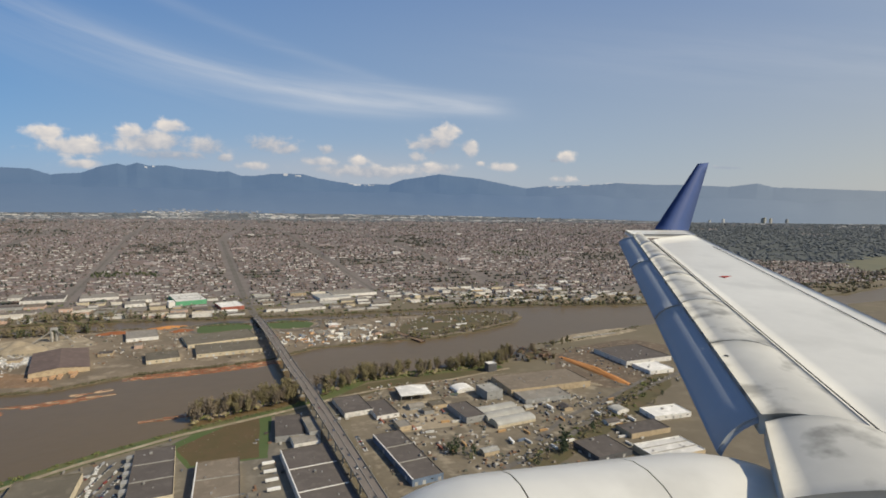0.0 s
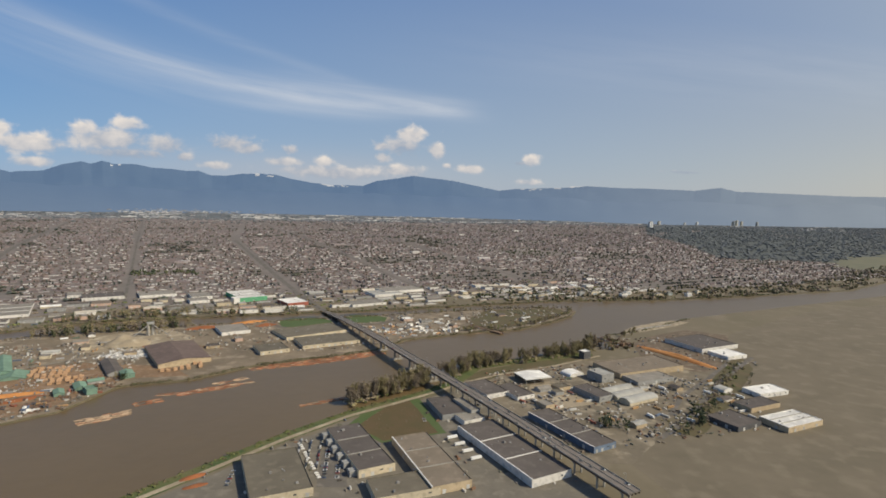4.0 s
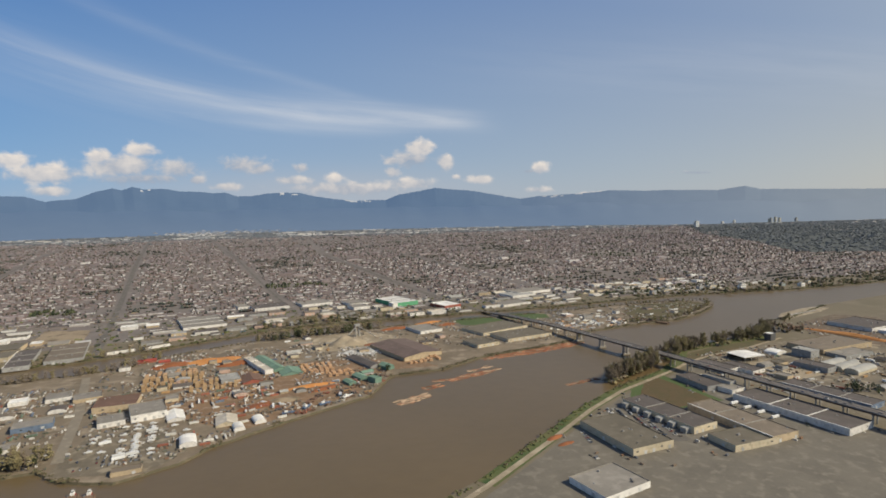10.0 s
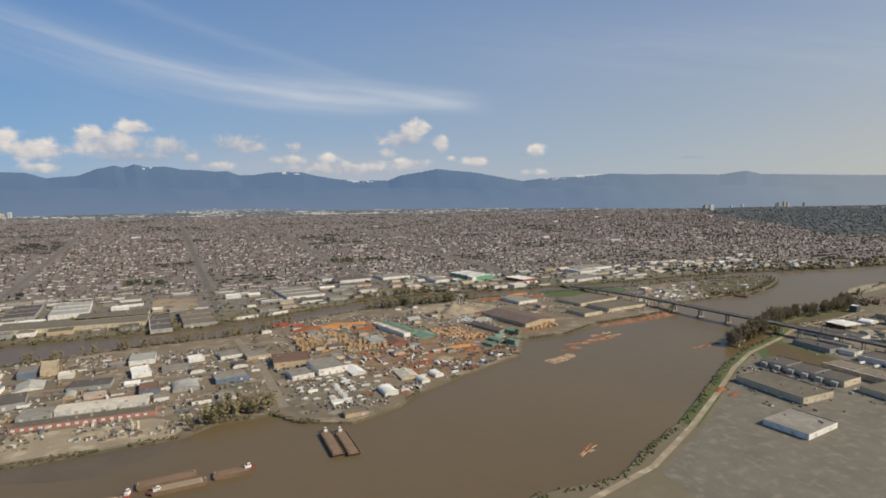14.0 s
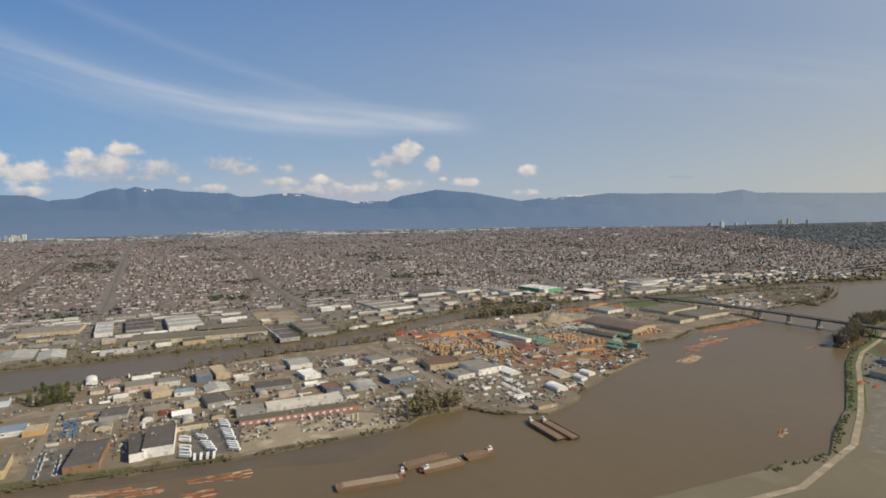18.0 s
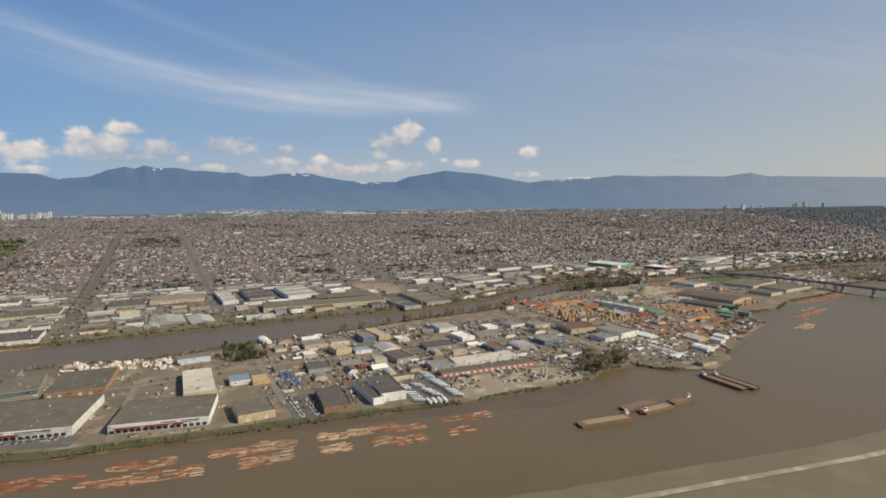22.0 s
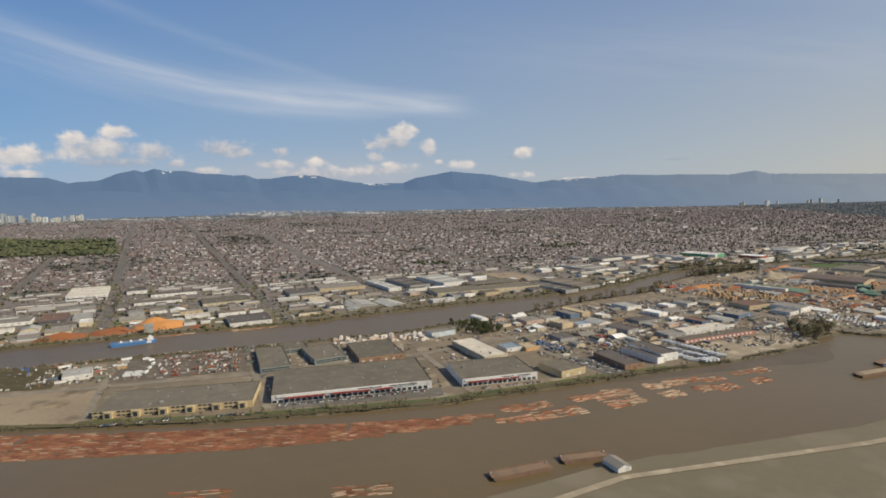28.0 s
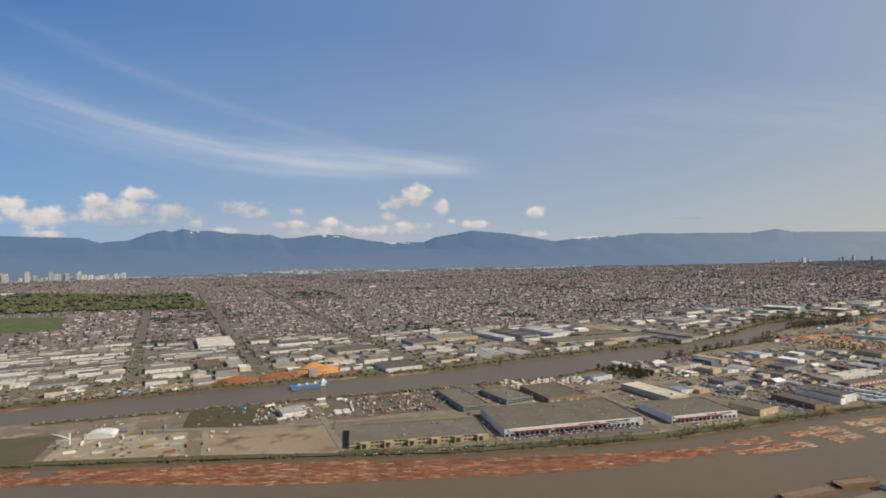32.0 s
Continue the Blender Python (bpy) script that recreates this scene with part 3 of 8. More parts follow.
def patch(name, outline, m, label, up=0.12, category="ground"):
    """A flat piece of ground of its own surface, with a ragged edge."""
    pts = []
    n = len(outline)
    for i in range(n):
        (x0, y0), (x1, y1) = outline[i], outline[(i + 1) % n]
        k = max(2, int(math.hypot(x1 - x0, y1 - y0) / 12))
        for j in range(k):
            x, y = x0 + (x1 - x0) * j / k, y0 + (y1 - y0) * j / k
            pts.append((x + 2.2 * noise.noise((x / 9, y / 9, 1)), y + 2.2 * noise.noise((x / 9, y / 9, 8))))
    if sum(pts[i][0] * pts[(i + 1) % len(pts)][1] - pts[(i + 1) % len(pts)][0] * pts[i][1] for i in range(len(pts))) < 0:
        pts.reverse()
    bag = Bag()
    bag.prism(pts, -0.3, up)
    return solid(name, bag, m, label, category, "structure")


patch("truck_yard", ((-560, 330), (-560, 448), (-456, 512), (-343, 593), (-241, 668), (-154, 724), (-19, 784), (50, 815), (44, 620), (74, 440), (60, 330)), mat("old_grey_asphalt", (0.175, 0.158, 0.128), (0.135, 0.122, 0.10), grain=0.3, blotch=0.03, c3=(0.205, 0.185, 0.15)), "worn grey asphalt yards round the warehouses", 0.05)
patch("gravel_yard", ((62, 820), (110, 852), (240, 880), (330, 900), (440, 900), (470, 800), (400, 700), (330, 650), (250, 610), (200, 560), (140, 520), (86, 540), (60, 690)), M_dirt, "packed dirt and gravel yards between mill buildings", 0.05)
patch("verge", ((250, 590), (345, 655), (450, 735), (580, 840), (640, 860), (600, 790), (470, 690), (350, 610), (270, 560)), M_scrub, "strip of rough grass and brush along a road", 0.10)
bag = Bag()
bag.prism([(520, 1068), (600, 1090), (700, 1118), (770, 1150), (742, 1176), (690, 1168), (640, 1150), (590, 1136), (540, 1100)], -4, 0.3)
solid("sand_spit", bag, M_gravel, "pale sandy spit with stored logs on the river bank", "ground", "structure")
patch("mill_yard", ((440, 905), (480, 985), (560, 1040), (700, 1080), (760, 1010), (600, 860), (520, 790), (470, 800)), mat("dark_mill_yard", (0.155, 0.115, 0.08), (0.11, 0.088, 0.065), grain=0.2, blotch=0.03, c3=(0.22, 0.18, 0.13)), "dark yard strewn with bark beside a mill", 0.05)
patch("bare_lot", ((-2163, 762), (-2012, 716), (-2018, 826), (-2172, 866)), M_sand, "bare sandy building lot with dark damp patches")
patch("bare_lot", ((-2330, 800), (-2180, 768), (-2190, 858), (-2330, 880)), M_gravel, "pale gravel storage yard")
patch("scrub_field", ((-2200, 882), (-2140, 862), (-2078, 854), (-2082, 952), (-2150, 962), (-2200, 960)), mat("dark_olive_scrub", (0.088, 0.070, 0.034), (0.066, 0.060, 0.026), grain=0.25, blotch=0.03, c3=(0.12, 0.09, 0.048)), "field of dark olive-brown scrub", 0.2)
patch("grass_field", ((-2620, 850), (-2340, 805), (-2345, 900), (-2600, 935)), M_scrub, "rough brown waste grass")
patch("brown_field", ((-150, 700), (-124, 650), (-52, 658), (-60, 778), (-98, 762)), mat("brown_field", (0.115, 0.080, 0.042), (0.09, 0.075, 0.035), grain=0.3, blotch=0.05), "empty lot of brown dry grass")
patch("grass_loop", ((-228, 1290), (-180, 1276), (-120, 1284), (-112, 1330), (-140, 1372), (-200, 1376), (-236, 1345)), mat("mown_lawn", (0.070, 0.108, 0.036), (0.088, 0.116, 0.046), grain=0.2, blotch=0.03), "green grass inside a looping bridge ramp", 0.2)
patch("grass_loop", ((-80, 1310), (-40, 1298), (12, 1303), (24, 1345), (0, 1376), (-60, 1388), (-92, 1350)), MATS["mown_lawn"], "green grass inside a looping bridge ramp", 0.2)
patch("grass_verge", ((-160, 708), (-118, 764), (-74, 792), (-44, 804), (-42, 654), (-128, 646)), MATS["mown_lawn"], "green grass round an empty brown lot", 0.08)
patch("car_park", ((-212, 560), (-185, 700), (-160, 690), (-182, 552)), M_asphalt, "grey asphalt car park between warehouses", 0.15)
patch("car_park", ((-1406, 660), (-1372, 658), (-1390, 738), (-1424, 744)), M_asphalt, "grey asphalt car park beside warehouses", 0.15)
patch("truck_yard", ((-1268, 668), (-1204, 668), (-1206, 752), (-1262, 752)), M_asphalt, "dark asphalt yard for trucks and trailers", 0.15)
patch("car_park", ((-1815, 684), (-1625, 662), (-1622, 690), (-1812, 704)), M_asphalt, "long asphalt car park along a warehouse front", 0.15)
patch("boat_yard", ((-905, 690), (-800, 670), (-765, 720), (-810, 822), (-895, 822)), M_dirt, "grey yard crowded with boats and trailers", 0.15)
patch("mill_yard", ((-860, 930), (-790, 830), (-745, 790), (-700, 768), (-640, 808), (-548, 858), (-492, 948), (-470, 975), (-380, 965), (-420, 1030), (-560, 1080), (-760, 1060)), mat("bark_strewn_yard", (0.255, 0.165, 0.096), (0.165, 0.110, 0.068), grain=0.2, blotch=0.03, c3=(0.27, 0.20, 0.14)), "sawmill yard strewn with bark and sawdust", 0.12)
patch("gravel_works", ((-600, 1150), (-440, 1130), (-400, 1230), (-470, 1320), (-600, 1270)), M_gravel, "pale gravel works yard", 0.12)
patch("gravel_works", ((-1760, 1165), (-1655, 1172), (-1650, 1245), (-1740, 1290)), M_gravel, "pale gravel works yard", 0.12)
patch("scrub_field", ((190, 1185), (300, 1190), (420, 1250), (510, 1310), (520, 1360), (480, 1385), (300, 1384), (230, 1300)), M_scrub, "brown and green scrub on the island tip", 0.12)
patch("gravel_shore", ((-1205, 662), (-1030, 676), (-1010, 712), (-1060, 742), (-1200, 736)), M_gravel, "pale gravel yard on the river shore", 0.14)
patch("scrap_yard", ((120, 690), (205, 700), (215, 790), (150, 800), (130, 770)), M_gravel, "gravel yard crowded with machinery", 0.12)
patch("storage_yard", ((-2020, 850), (-2012, 962), (-1850, 958), (-1842, 842)), mat("oily_yard", (0.150, 0.124, 0.096), (0.105, 0.088, 0.070), grain=0.2, blotch=0.03, c3=(0.21, 0.17, 0.13)), "brown oily yard full of stored vehicles", 0.14)
patch("works_ground", ((470, 800), (600, 865), (770, 1020), (1250, 1210), (1700, 1260), (1500, 700), (900, 300), (300, 250), (130, 300), (140, 520), (250, 600), (400, 700)), mat("trodden_works_ground", (0.170, 0.143, 0.104), (0.135, 0.116, 0.082), grain=0.06, blotch=0.012, c3=(0.185, 0.158, 0.116)), "brown trodden ground between works and roads", 0.03)
bag = Bag()
bag.prism([(-1420, 650), (-1400, 632), (-1359, 630), (-1290, 626), (-1230, 622), (-1170, 620), (-1130, 610), (-1094, 606), (-1068, 612), (-1050, 626), (-1030, 648), (-1008, 664), (-1005, 690), (-1100, 670), (-1206, 656), (-1300, 652)], -4.5, WATER_Z + 0.12)
solid("mud_flat", bag, mat("wet_mud", (0.135, 0.102, 0.066), (0.105, 0.082, 0.054), grain=0.15, blotch=0.02, rough=0.5), "flat bank of wet brown mud along the island shore", "mud", "structure")
bag = Bag()
for j in range(13):
    for i in range(13):
        gx, gy = -3060 + 360 * i / 12 - 7 * j, 2070 + 345 * j / 12 - 6 * i
        bag.v.append((gx, gy, lift(gx, gy) + 1.2))
bag.f = [(13 * j + i, 13 * j + i + 1, 13 * j + 14 + i, 13 * j + 13 + i) for j in range(12) for i in range(12)]
bag.m = [0] * len(bag.f)
solid("green_park", bag, M_grass, "wide green playing field beside houses", "field", "structure")
bag = Bag()
for j in range(19):
    for i in range(25):
        gx, gy = -4150 + 1805 * i / 24 - 8 * j, 2450 + 720 * j / 18 + 6 * (24 - i)
        bag.v.append((gx, gy, lift(gx, gy) + 1.0))
bag.f = [(25 * j + i, 25 * j + i + 1, 25 * j + 26 + i, 25 * j + 25 + i) for j in range(18) for i in range(24)]
bag.m = [0] * len(bag.f)
solid("golf_grass", bag, mat("dull_turf", (0.072, 0.082, 0.040), (0.088, 0.085, 0.045), grain=0.1, blotch=0.01, c3=(0.06, 0.075, 0.034)), "green golf course grass among dark woods", "field", "structure")
patch("brown_lot", ((-1192, 1440), (-1085, 1412), (-1108, 1560), (-1215, 1588)), M_sand, "empty lot of dry brown grass", 2.0)
for line, lo, hi, off, wide, m, label in ((ISLE_SOUTH, -2420, -1215, 5, 13, M_scrub, "brown grass strip along the island shore"), (ISLE_SOUTH, -2000, -1300, 13, 6, M_grass, "green grass strip behind the shore"), (ISLE_NORTH, -2400, -1300, -8, 12, M_scrub, "brown grass strip along the channel")):
    bag = Bag()
    ribbon(bag, [(x, at_line(line, x) + off, 0.0) for x in range(lo, hi, 15)], wide, 0.05 if m is M_scrub else 0.08)
    solid("bank_grass", bag, m, label, "grass", "structure")

for pts, wide in ((((-456, 530), (-343, 613), (-241, 690), (-154, 744), (-19, 804), (30, 838), (98, 910), (230, 930), (349, 943)), 22),):
    bag = Bag()
    ribbon(bag, [(x, y, 0.0) for x, y in pts], wide, 0.1)
    solid("dyke_grass", bag, M_grass, "rough green grass on the river dyke", "grass", "structure")
bag = Bag()
ribbon(bag, [(60, 842, 0), (110, 872, 0), (230, 905, 0), (345, 935, 0)], 40, 0.06)
solid("verge_grass", bag, M_scrub, "strip of brown rough grass along the dyke", "grass", "structure")

BRIDGE = ((82, 440, 17), (68, 512, 17.5), (36, 680, 18), (2, 850, 18), (-20, 945, 18), (-40, 1050, 17.5), (-62, 1160, 16), (-86, 1280, 12), (-110, 1400, 5), (-130, 1500, 3.2), (-175, 1740, 16), (-252, 2172, 36), (-330, 2620, 56), (-430, 3200, 72))


def bridge_at(y):
    return float(np.interp(y, [p[1] for p in BRIDGE], [p[0] for p in BRIDGE])), float(np.interp(y, [p[1] for p in BRIDGE], [p[2] for p in BRIDGE]))


def build_bridge():
    bridge = thing("road_bridge", 0, 0, 0, 0, "long multi-span concrete road bridge across the brown river", "bridge")
    ys = list(range(440, 1401, 40))
    M_deck = mat("bridge_asphalt", (0.20, 0.175, 0.155), (0.165, 0.145, 0.13), grain=0.3, blotch=0.05)
    M_girder = mat("rusty_brown_girder", (0.12, 0.075, 0.062), (0.085, 0.06, 0.052), grain=0.5, blotch=0.08)
    for y0, y1 in zip(ys, ys[1:]):
        (x0, z0), (x1, z1) = bridge_at(y0), bridge_at(y1)
        bag = Bag()
        d = Vector((x1 - x0, y1 - y0)).normalized()
        n = Vector((-d.y, d.x)) * 8.4
        for lo, hi, k0, k1 in ((-0.9, 0.0, -1.0, 1.0),):
            v = [(x + n.x * k, y + n.y * k, z + h) for h in (lo, hi) for x, y, z in ((x0, y0, z0), (x1, y1, z1)) for k in (k1, k0)]
            bag.add(v, [(4, 5, 7, 6), (0, 2, 3, 1), (0, 4, 6, 2), (1, 3, 7, 5)])
        part("deck", bag, M_deck, bridge, "grey asphalt deck")
        for k, name in ((1.0, "parapet"), (-1.0, "parapet"), (0.0, "median")):
            bag = Bag()
            c = Vector(((x0 + x1) / 2, (y0 + y1) / 2)) + n * k * 0.98
            bag.add([(x + n.x * kk, y + n.y * kk, z + h) for h in (0.0, 1.1 if k else 0.7) for x, y, z in ((x0, y0, z0), (x1, y1, z1)) for kk in (k + 0.02, k - 0.02)],
                    [(4, 5, 7, 6), (0, 4, 6, 2), (1, 3, 7, 5), (0, 1, 5, 4), (2, 6, 7, 3)])
            part(name, bag, M_concrete, bridge)
        for k in (-0.85, -0.3, 0.3, 0.85):
            bag = Bag()
            bag.add([(x + n.x * kk, y + n.y * kk, z + h) for h in (-3.0, -0.95) for x, y, z in ((x0, y0, z0), (x1, y1, z1)) for kk in (k + 0.05, k - 0.05)],
                    [(4, 5, 7, 6), (0, 2, 3, 1), (0, 4, 6, 2), (1, 3, 7, 5)])
            part("girder", bag, M_girder, bridge, "reddish brown steel girder")
    for y in list(range(450, 860, 34)) + [875, 930, 993, 1060] + list(range(1100, 1340, 40)):
        x, z = bridge_at(y)
        if z < 6:
            continue
        bag = Bag()
        a = radians(10)
        foot = WATER_Z - 2 if 850 < y < 1050 else -0.5
        wide = 3.0 if 850 < y < 1070 else 1.6
        for k in (-5, 5):
            bag.box(x + k * math.cos(a), y + k * math.sin(a), foot, wide, wide, z - 4.4 - foot, a, taper=0.9)
        bag.box(x, y, z - 4.4, 15.5, wide * 0.9, 1.5, a)
        if wide > 2:
            bag.box(x, y, WATER_Z - 2, 20, 6, 4, a)
        part("pier", bag, M_concrete, bridge, "twin-column concrete pier")
    for y in range(460, 1400, 48):
        x, z = bridge_at(y)
        for k in (-1, 1):
            bag = Bag()
            bag.bar((x + 8.1 * k, y, z), (x + 8.1 * k, y, z + 9), 0.12, 5)
            bag.bar((x + 8.1 * k, y, z + 9), (x + 5.9 * k, y, z + 9.5), 0.1, 5)
            post = part("lamp_post", bag, mat("galvanised_steel", (0.45, 0.46, 0.47), metal=0.6, rough=0.5), bridge, "galvanised steel lamp post")
            bag = Bag()
            bag.box(x + 5.6 * k, y, z + 9.4, 0.9, 0.35, 0.2, bottom=True)
            part("lamp_head", bag, M_white, post)
    bag = Bag()
    ribbon(bag, [(x, y, lift(x, y) + 0.4 if y > 1400 else z) for x, y, z in [(*bridge_at(yy)[:1], yy, bridge_at(yy)[1]) for yy in range(1400, 3200, 50)]], 17)
    solid("bridge_avenue", bag, M_asphalt, "wide asphalt avenue running up from the bridge", "street", "structure")
    # ramps that loop down to the island
    for cx, cy, s in ((-174, 1328, 1), (-34, 1342, -1)):
        bag = Bag()
        ribbon(bag, [(cx + 72 * math.cos(t), cy + 62 * math.sin(t), 0.2) for t in [2 * math.pi * i / 36 for i in range(37)]], 8)
        solid("loop_ramp", bag, M_asphalt, "asphalt ramp looping round a green lawn", "road", "structure")


build_bridge()

# ---------------------------------------------------------------- warehouses and works
WALLS = {"cream": (0.60, 0.52, 0.38), "white": (0.74, 0.72, 0.68), "tan": (0.50, 0.40, 0.27), "grey": (0.34, 0.34, 0.33), "dark": (0.11, 0.11, 0.115), "blue": (0.15, 0.20, 0.28),
         "green": (0.12, 0.36, 0.20), "teal": (0.17, 0.27, 0.21), "orange": (0.54, 0.35, 0.18), "red": (0.36, 0.12, 0.085), "coral": (0.46, 0.26, 0.18), "pink": (0.58, 0.42, 0.34),
         "yellow": (0.50, 0.40, 0.24), "brick": (0.30, 0.19, 0.12), "whitered": (0.70, 0.68, 0.65), "redwhite": (0.42, 0.20, 0.16), "greyblue": (0.27, 0.30, 0.285), "lightblue": (0.58, 0.66, 0.71)}
ROOFS = {"tar": (0.156, 0.138, 0.106), "dark": (0.118, 0.103, 0.094), "brown": (0.195, 0.162, 0.125), "grey": (0.24, 0.222, 0.195), "silver": (0.38, 0.375, 0.35), "white": (0.72, 0.71, 0.68),
         "cream": (0.55, 0.50, 0.42), "tan": (0.46, 0.37, 0.25), "mauve": (0.15, 0.112, 0.098), "red": (0.34, 0.075, 0.055), "rust": (0.185, 0.115, 0.085), "green": (0.12, 0.36, 0.23), "teal": (0.17, 0.27, 0.205), "blue": (0.22, 0.28, 0.34)}
WORDS = {"tar": "tar-and-gravel", "whitered": "white and maroon", "redwhite": "red and white", "greyblue": "grey-blue", "lightblue": "pale blue"}
SHAPES = {"gable": "pitched", "vault": "barrel-vaulted", "saw": "flat", "seams": "seamed flat"}
M_glass = mat("dark_window_glass", (0.035, 0.045, 0.055), (0.05, 0.06, 0.07), rough=0.35, spec=0.3, grain=0.2)
M_door = mat("roller_door", (0.50, 0.50, 0.48), (0.40, 0.40, 0.39), grain=0.6, vary=0.3)
M_maroon = mat("maroon_canopy", (0.26, 0.055, 0.05), (0.20, 0.045, 0.042), grain=0.5)
M_vent = mat("galvanised_roof_unit", (0.30, 0.29, 0.27), (0.22, 0.21, 0.20), rough=0.5, grain=0.8, vary=0.3)
rnd_d = random.Random(11)
FOOTPRINTS = [(-172, 1326, 66, 116, 92, 0.1), (-32, 1343, 64, 108, 84, 0.1), (-1930, 915, 100, 160, 92, -0.05), (-1152, 1522, 90, 100, 140, 0.17)]  # lawns and a car park that stay clear


def wall_mat(key):
    c = WALLS[key]
    return mat("wall_" + key, c, tuple(v * 0.8 for v in c), grain=0.6, blotch=0.08, vary=0.1, c3=tuple(v * 0.68 for v in c))


def roof_mat(key):
    c = ROOFS[key]
    return mat("roof_" + key, c, tuple(v * 0.78 for v in c), grain=0.35, blotch=0.035, vary=0.12, c3=tuple(min(1, v * 1.10) for v in c))


SMALL = {}


def piece(name, key, make, m):
    """A small part whose mesh is shared by all its repeats."""
    if (name, key) not in SMALL:
        bag = Bag()
        make(bag)
        SMALL[name, key] = bag.mesh(name, m)
    return SMALL[name, key]


def place(name, me, parent, x, y, z, turn=0.0, scale=(1, 1, 1), label=""):
    ob = new(name, me)
    ob.parent = parent
    ob.matrix_basis = pose(x * U, y * U, z * U, 0, 0, turn) @ Matrix.Diagonal((*scale, 1))
    return tagged(ob, label)


def depot(x, y, w, d, h, turn, wall, roof, style):
    """An industrial building: walls with a parapet, its roof, loading doors, windows and roof units."""
    z = lift(x, y)
    FOOTPRINTS.append((x, y, max(w, d) * 0.5 + 6, w, d, radians(turn)))
    name = {"open": "storage_canopy", "vault": "quonset_shed", "gable": "mill_shed"}.get(style, "warehouse")
    label = "%s %s with a %s %s roof" % (WORDS.get(wall, wall), name.replace("_", " "), SHAPES.get(style, "flat"), WORDS.get(roof, roof))
    if w * d > 6000:
        label = "very large " + label
    elif w * d < 900:
        label = "small " + label
    b = thing(name, x, y, z, turn, label, "building" if style not in ("open", "vault", "gable") else "shed")
    mw, mr = wall_mat(wall), roof_mat(roof)
    w2, d2 = w / 2, d / 2
    bag = Bag()
    if style == "gable":
        rise = min(min(w, d) * 0.16, 4.5)
        bag.box(0, 0, -0.5, w, d, h - rise + 0.5)
        if d > w:
            bag.add([(-w2, -d2, h - rise), (w2, -d2, h - rise), (0, -d2, h), (-w2, d2, h - rise), (w2, d2, h - rise), (0, d2, h)], [(0, 1, 2), (4, 3, 5)])
        else:
            bag.add([(-w2, -d2, h - rise), (-w2, d2, h - rise), (-w2, 0, h), (w2, -d2, h - rise), (w2, d2, h - rise), (w2, 0, h)], [(1, 0, 2), (3, 4, 5)])
        part("outer_wall", bag, mw, b)
        for s in (-1, 1):
            bag = Bag()
            o, t = 0.6, 0.3
            if d > w:
                q = [(s * (w2 + o), -d2 - o, h - rise * (1 + o / w2)), (0, -d2 - o, h), (0, d2 + o, h), (s * (w2 + o), d2 + o, h - rise * (1 + o / w2))]
            else:
                q = [(-w2 - o, s * (d2 + o), h - rise * (1 + o / d2)), (-w2 - o, 0, h), (w2 + o, 0, h), (w2 + o, s * (d2 + o), h - rise * (1 + o / d2))]
            bag.add([(i, j, k + 0.05) for i, j, k in q] + [(i, j, k + t) for i, j, k in q], [(0, 1, 2, 3), (4, 7, 6, 5), (0, 3, 7, 4), (0, 4, 5, 1), (2, 6, 7, 3)])
            part("roof_slope", bag, mr, b)
    elif style == "vault":
        n, spans = 9, 3 if w > 36 else 1
        sw = w / spans
        for k in range(spans):
            bag = Bag()
            cx = -w2 + sw * (k + 0.5)
            arc = [(cx + sw / 2 * math.cos(math.pi * i / n), h * 0.45 + h * 0.55 * math.sin(math.pi * i / n)) for i in range(n + 1)]
            bag.add([(i, -d2, j) for i, j in arc] + [(i, d2, j) for i, j in arc], [(i, i + 1, n + 2 + i, n + 1 + i) for i in range(n)])
            part("roof_vault", bag, mr, b)
            bag = Bag()
            arc2 = [(cx + sw / 2 * 0.985 * math.cos(math.pi * i / n), h * 0.45 + h * 0.535 * math.sin(math.pi * i / n)) for i in range(n + 1)]
            ring = [(cx - sw / 2 * 0.985, -0.4), (cx + sw / 2 * 0.985, -0.4)] + arc2
            bag.add([(i, -d2 + 0.2, j) for i, j in ring] + [(i, d2 - 0.2, j) for i, j in ring],
                    [tuple(range(len(ring))), tuple(reversed(range(len(ring), 2 * len(ring)))), (1, 2 + len(ring) - len(ring), 2 + len(ring), 1 + len(ring)), (0, len(ring), 2 * len(ring) - 1, len(ring) - 1)])
            part("outer_wall", bag, mw, b)
    elif style == "open":
        for i in (-1, -0.33, 0.33, 1):
            for j in (-1, 1):
                bag = Bag()
                bag.box(i * (w2 - 1), j * (d2 - 1), -0.5, 0.7, 0.7, h - 1.2)
                part("post", bag, M_vent, b)
        bag = Bag()
        bag.box(0, d2 - 1.5, -0.5, w - 2, 0.4, h - 1.2)
        part("back_wall", bag, mw, b)
        bag = Bag()
        o = [(-w2, -d2), (w2, -d2), (w2, d2), (-w2, d2)]
        bag.prism(o, h - 1.6, h - 0.8, 0, bottom=True)
        bag.prism(o, h - 0.8, h + 0.6, 0, [(i * 0.25, j) for i, j in o])
        part("roof", bag, mr, b)
    else:
        t = 0.4
        out, inn = [(-w2, -d2), (w2, -d2), (w2, d2), (-w2, d2)], [(-w2 + t, -d2 + t), (w2 - t, -d2 + t), (w2 - t, d2 - t), (-w2 + t, d2 - t)]
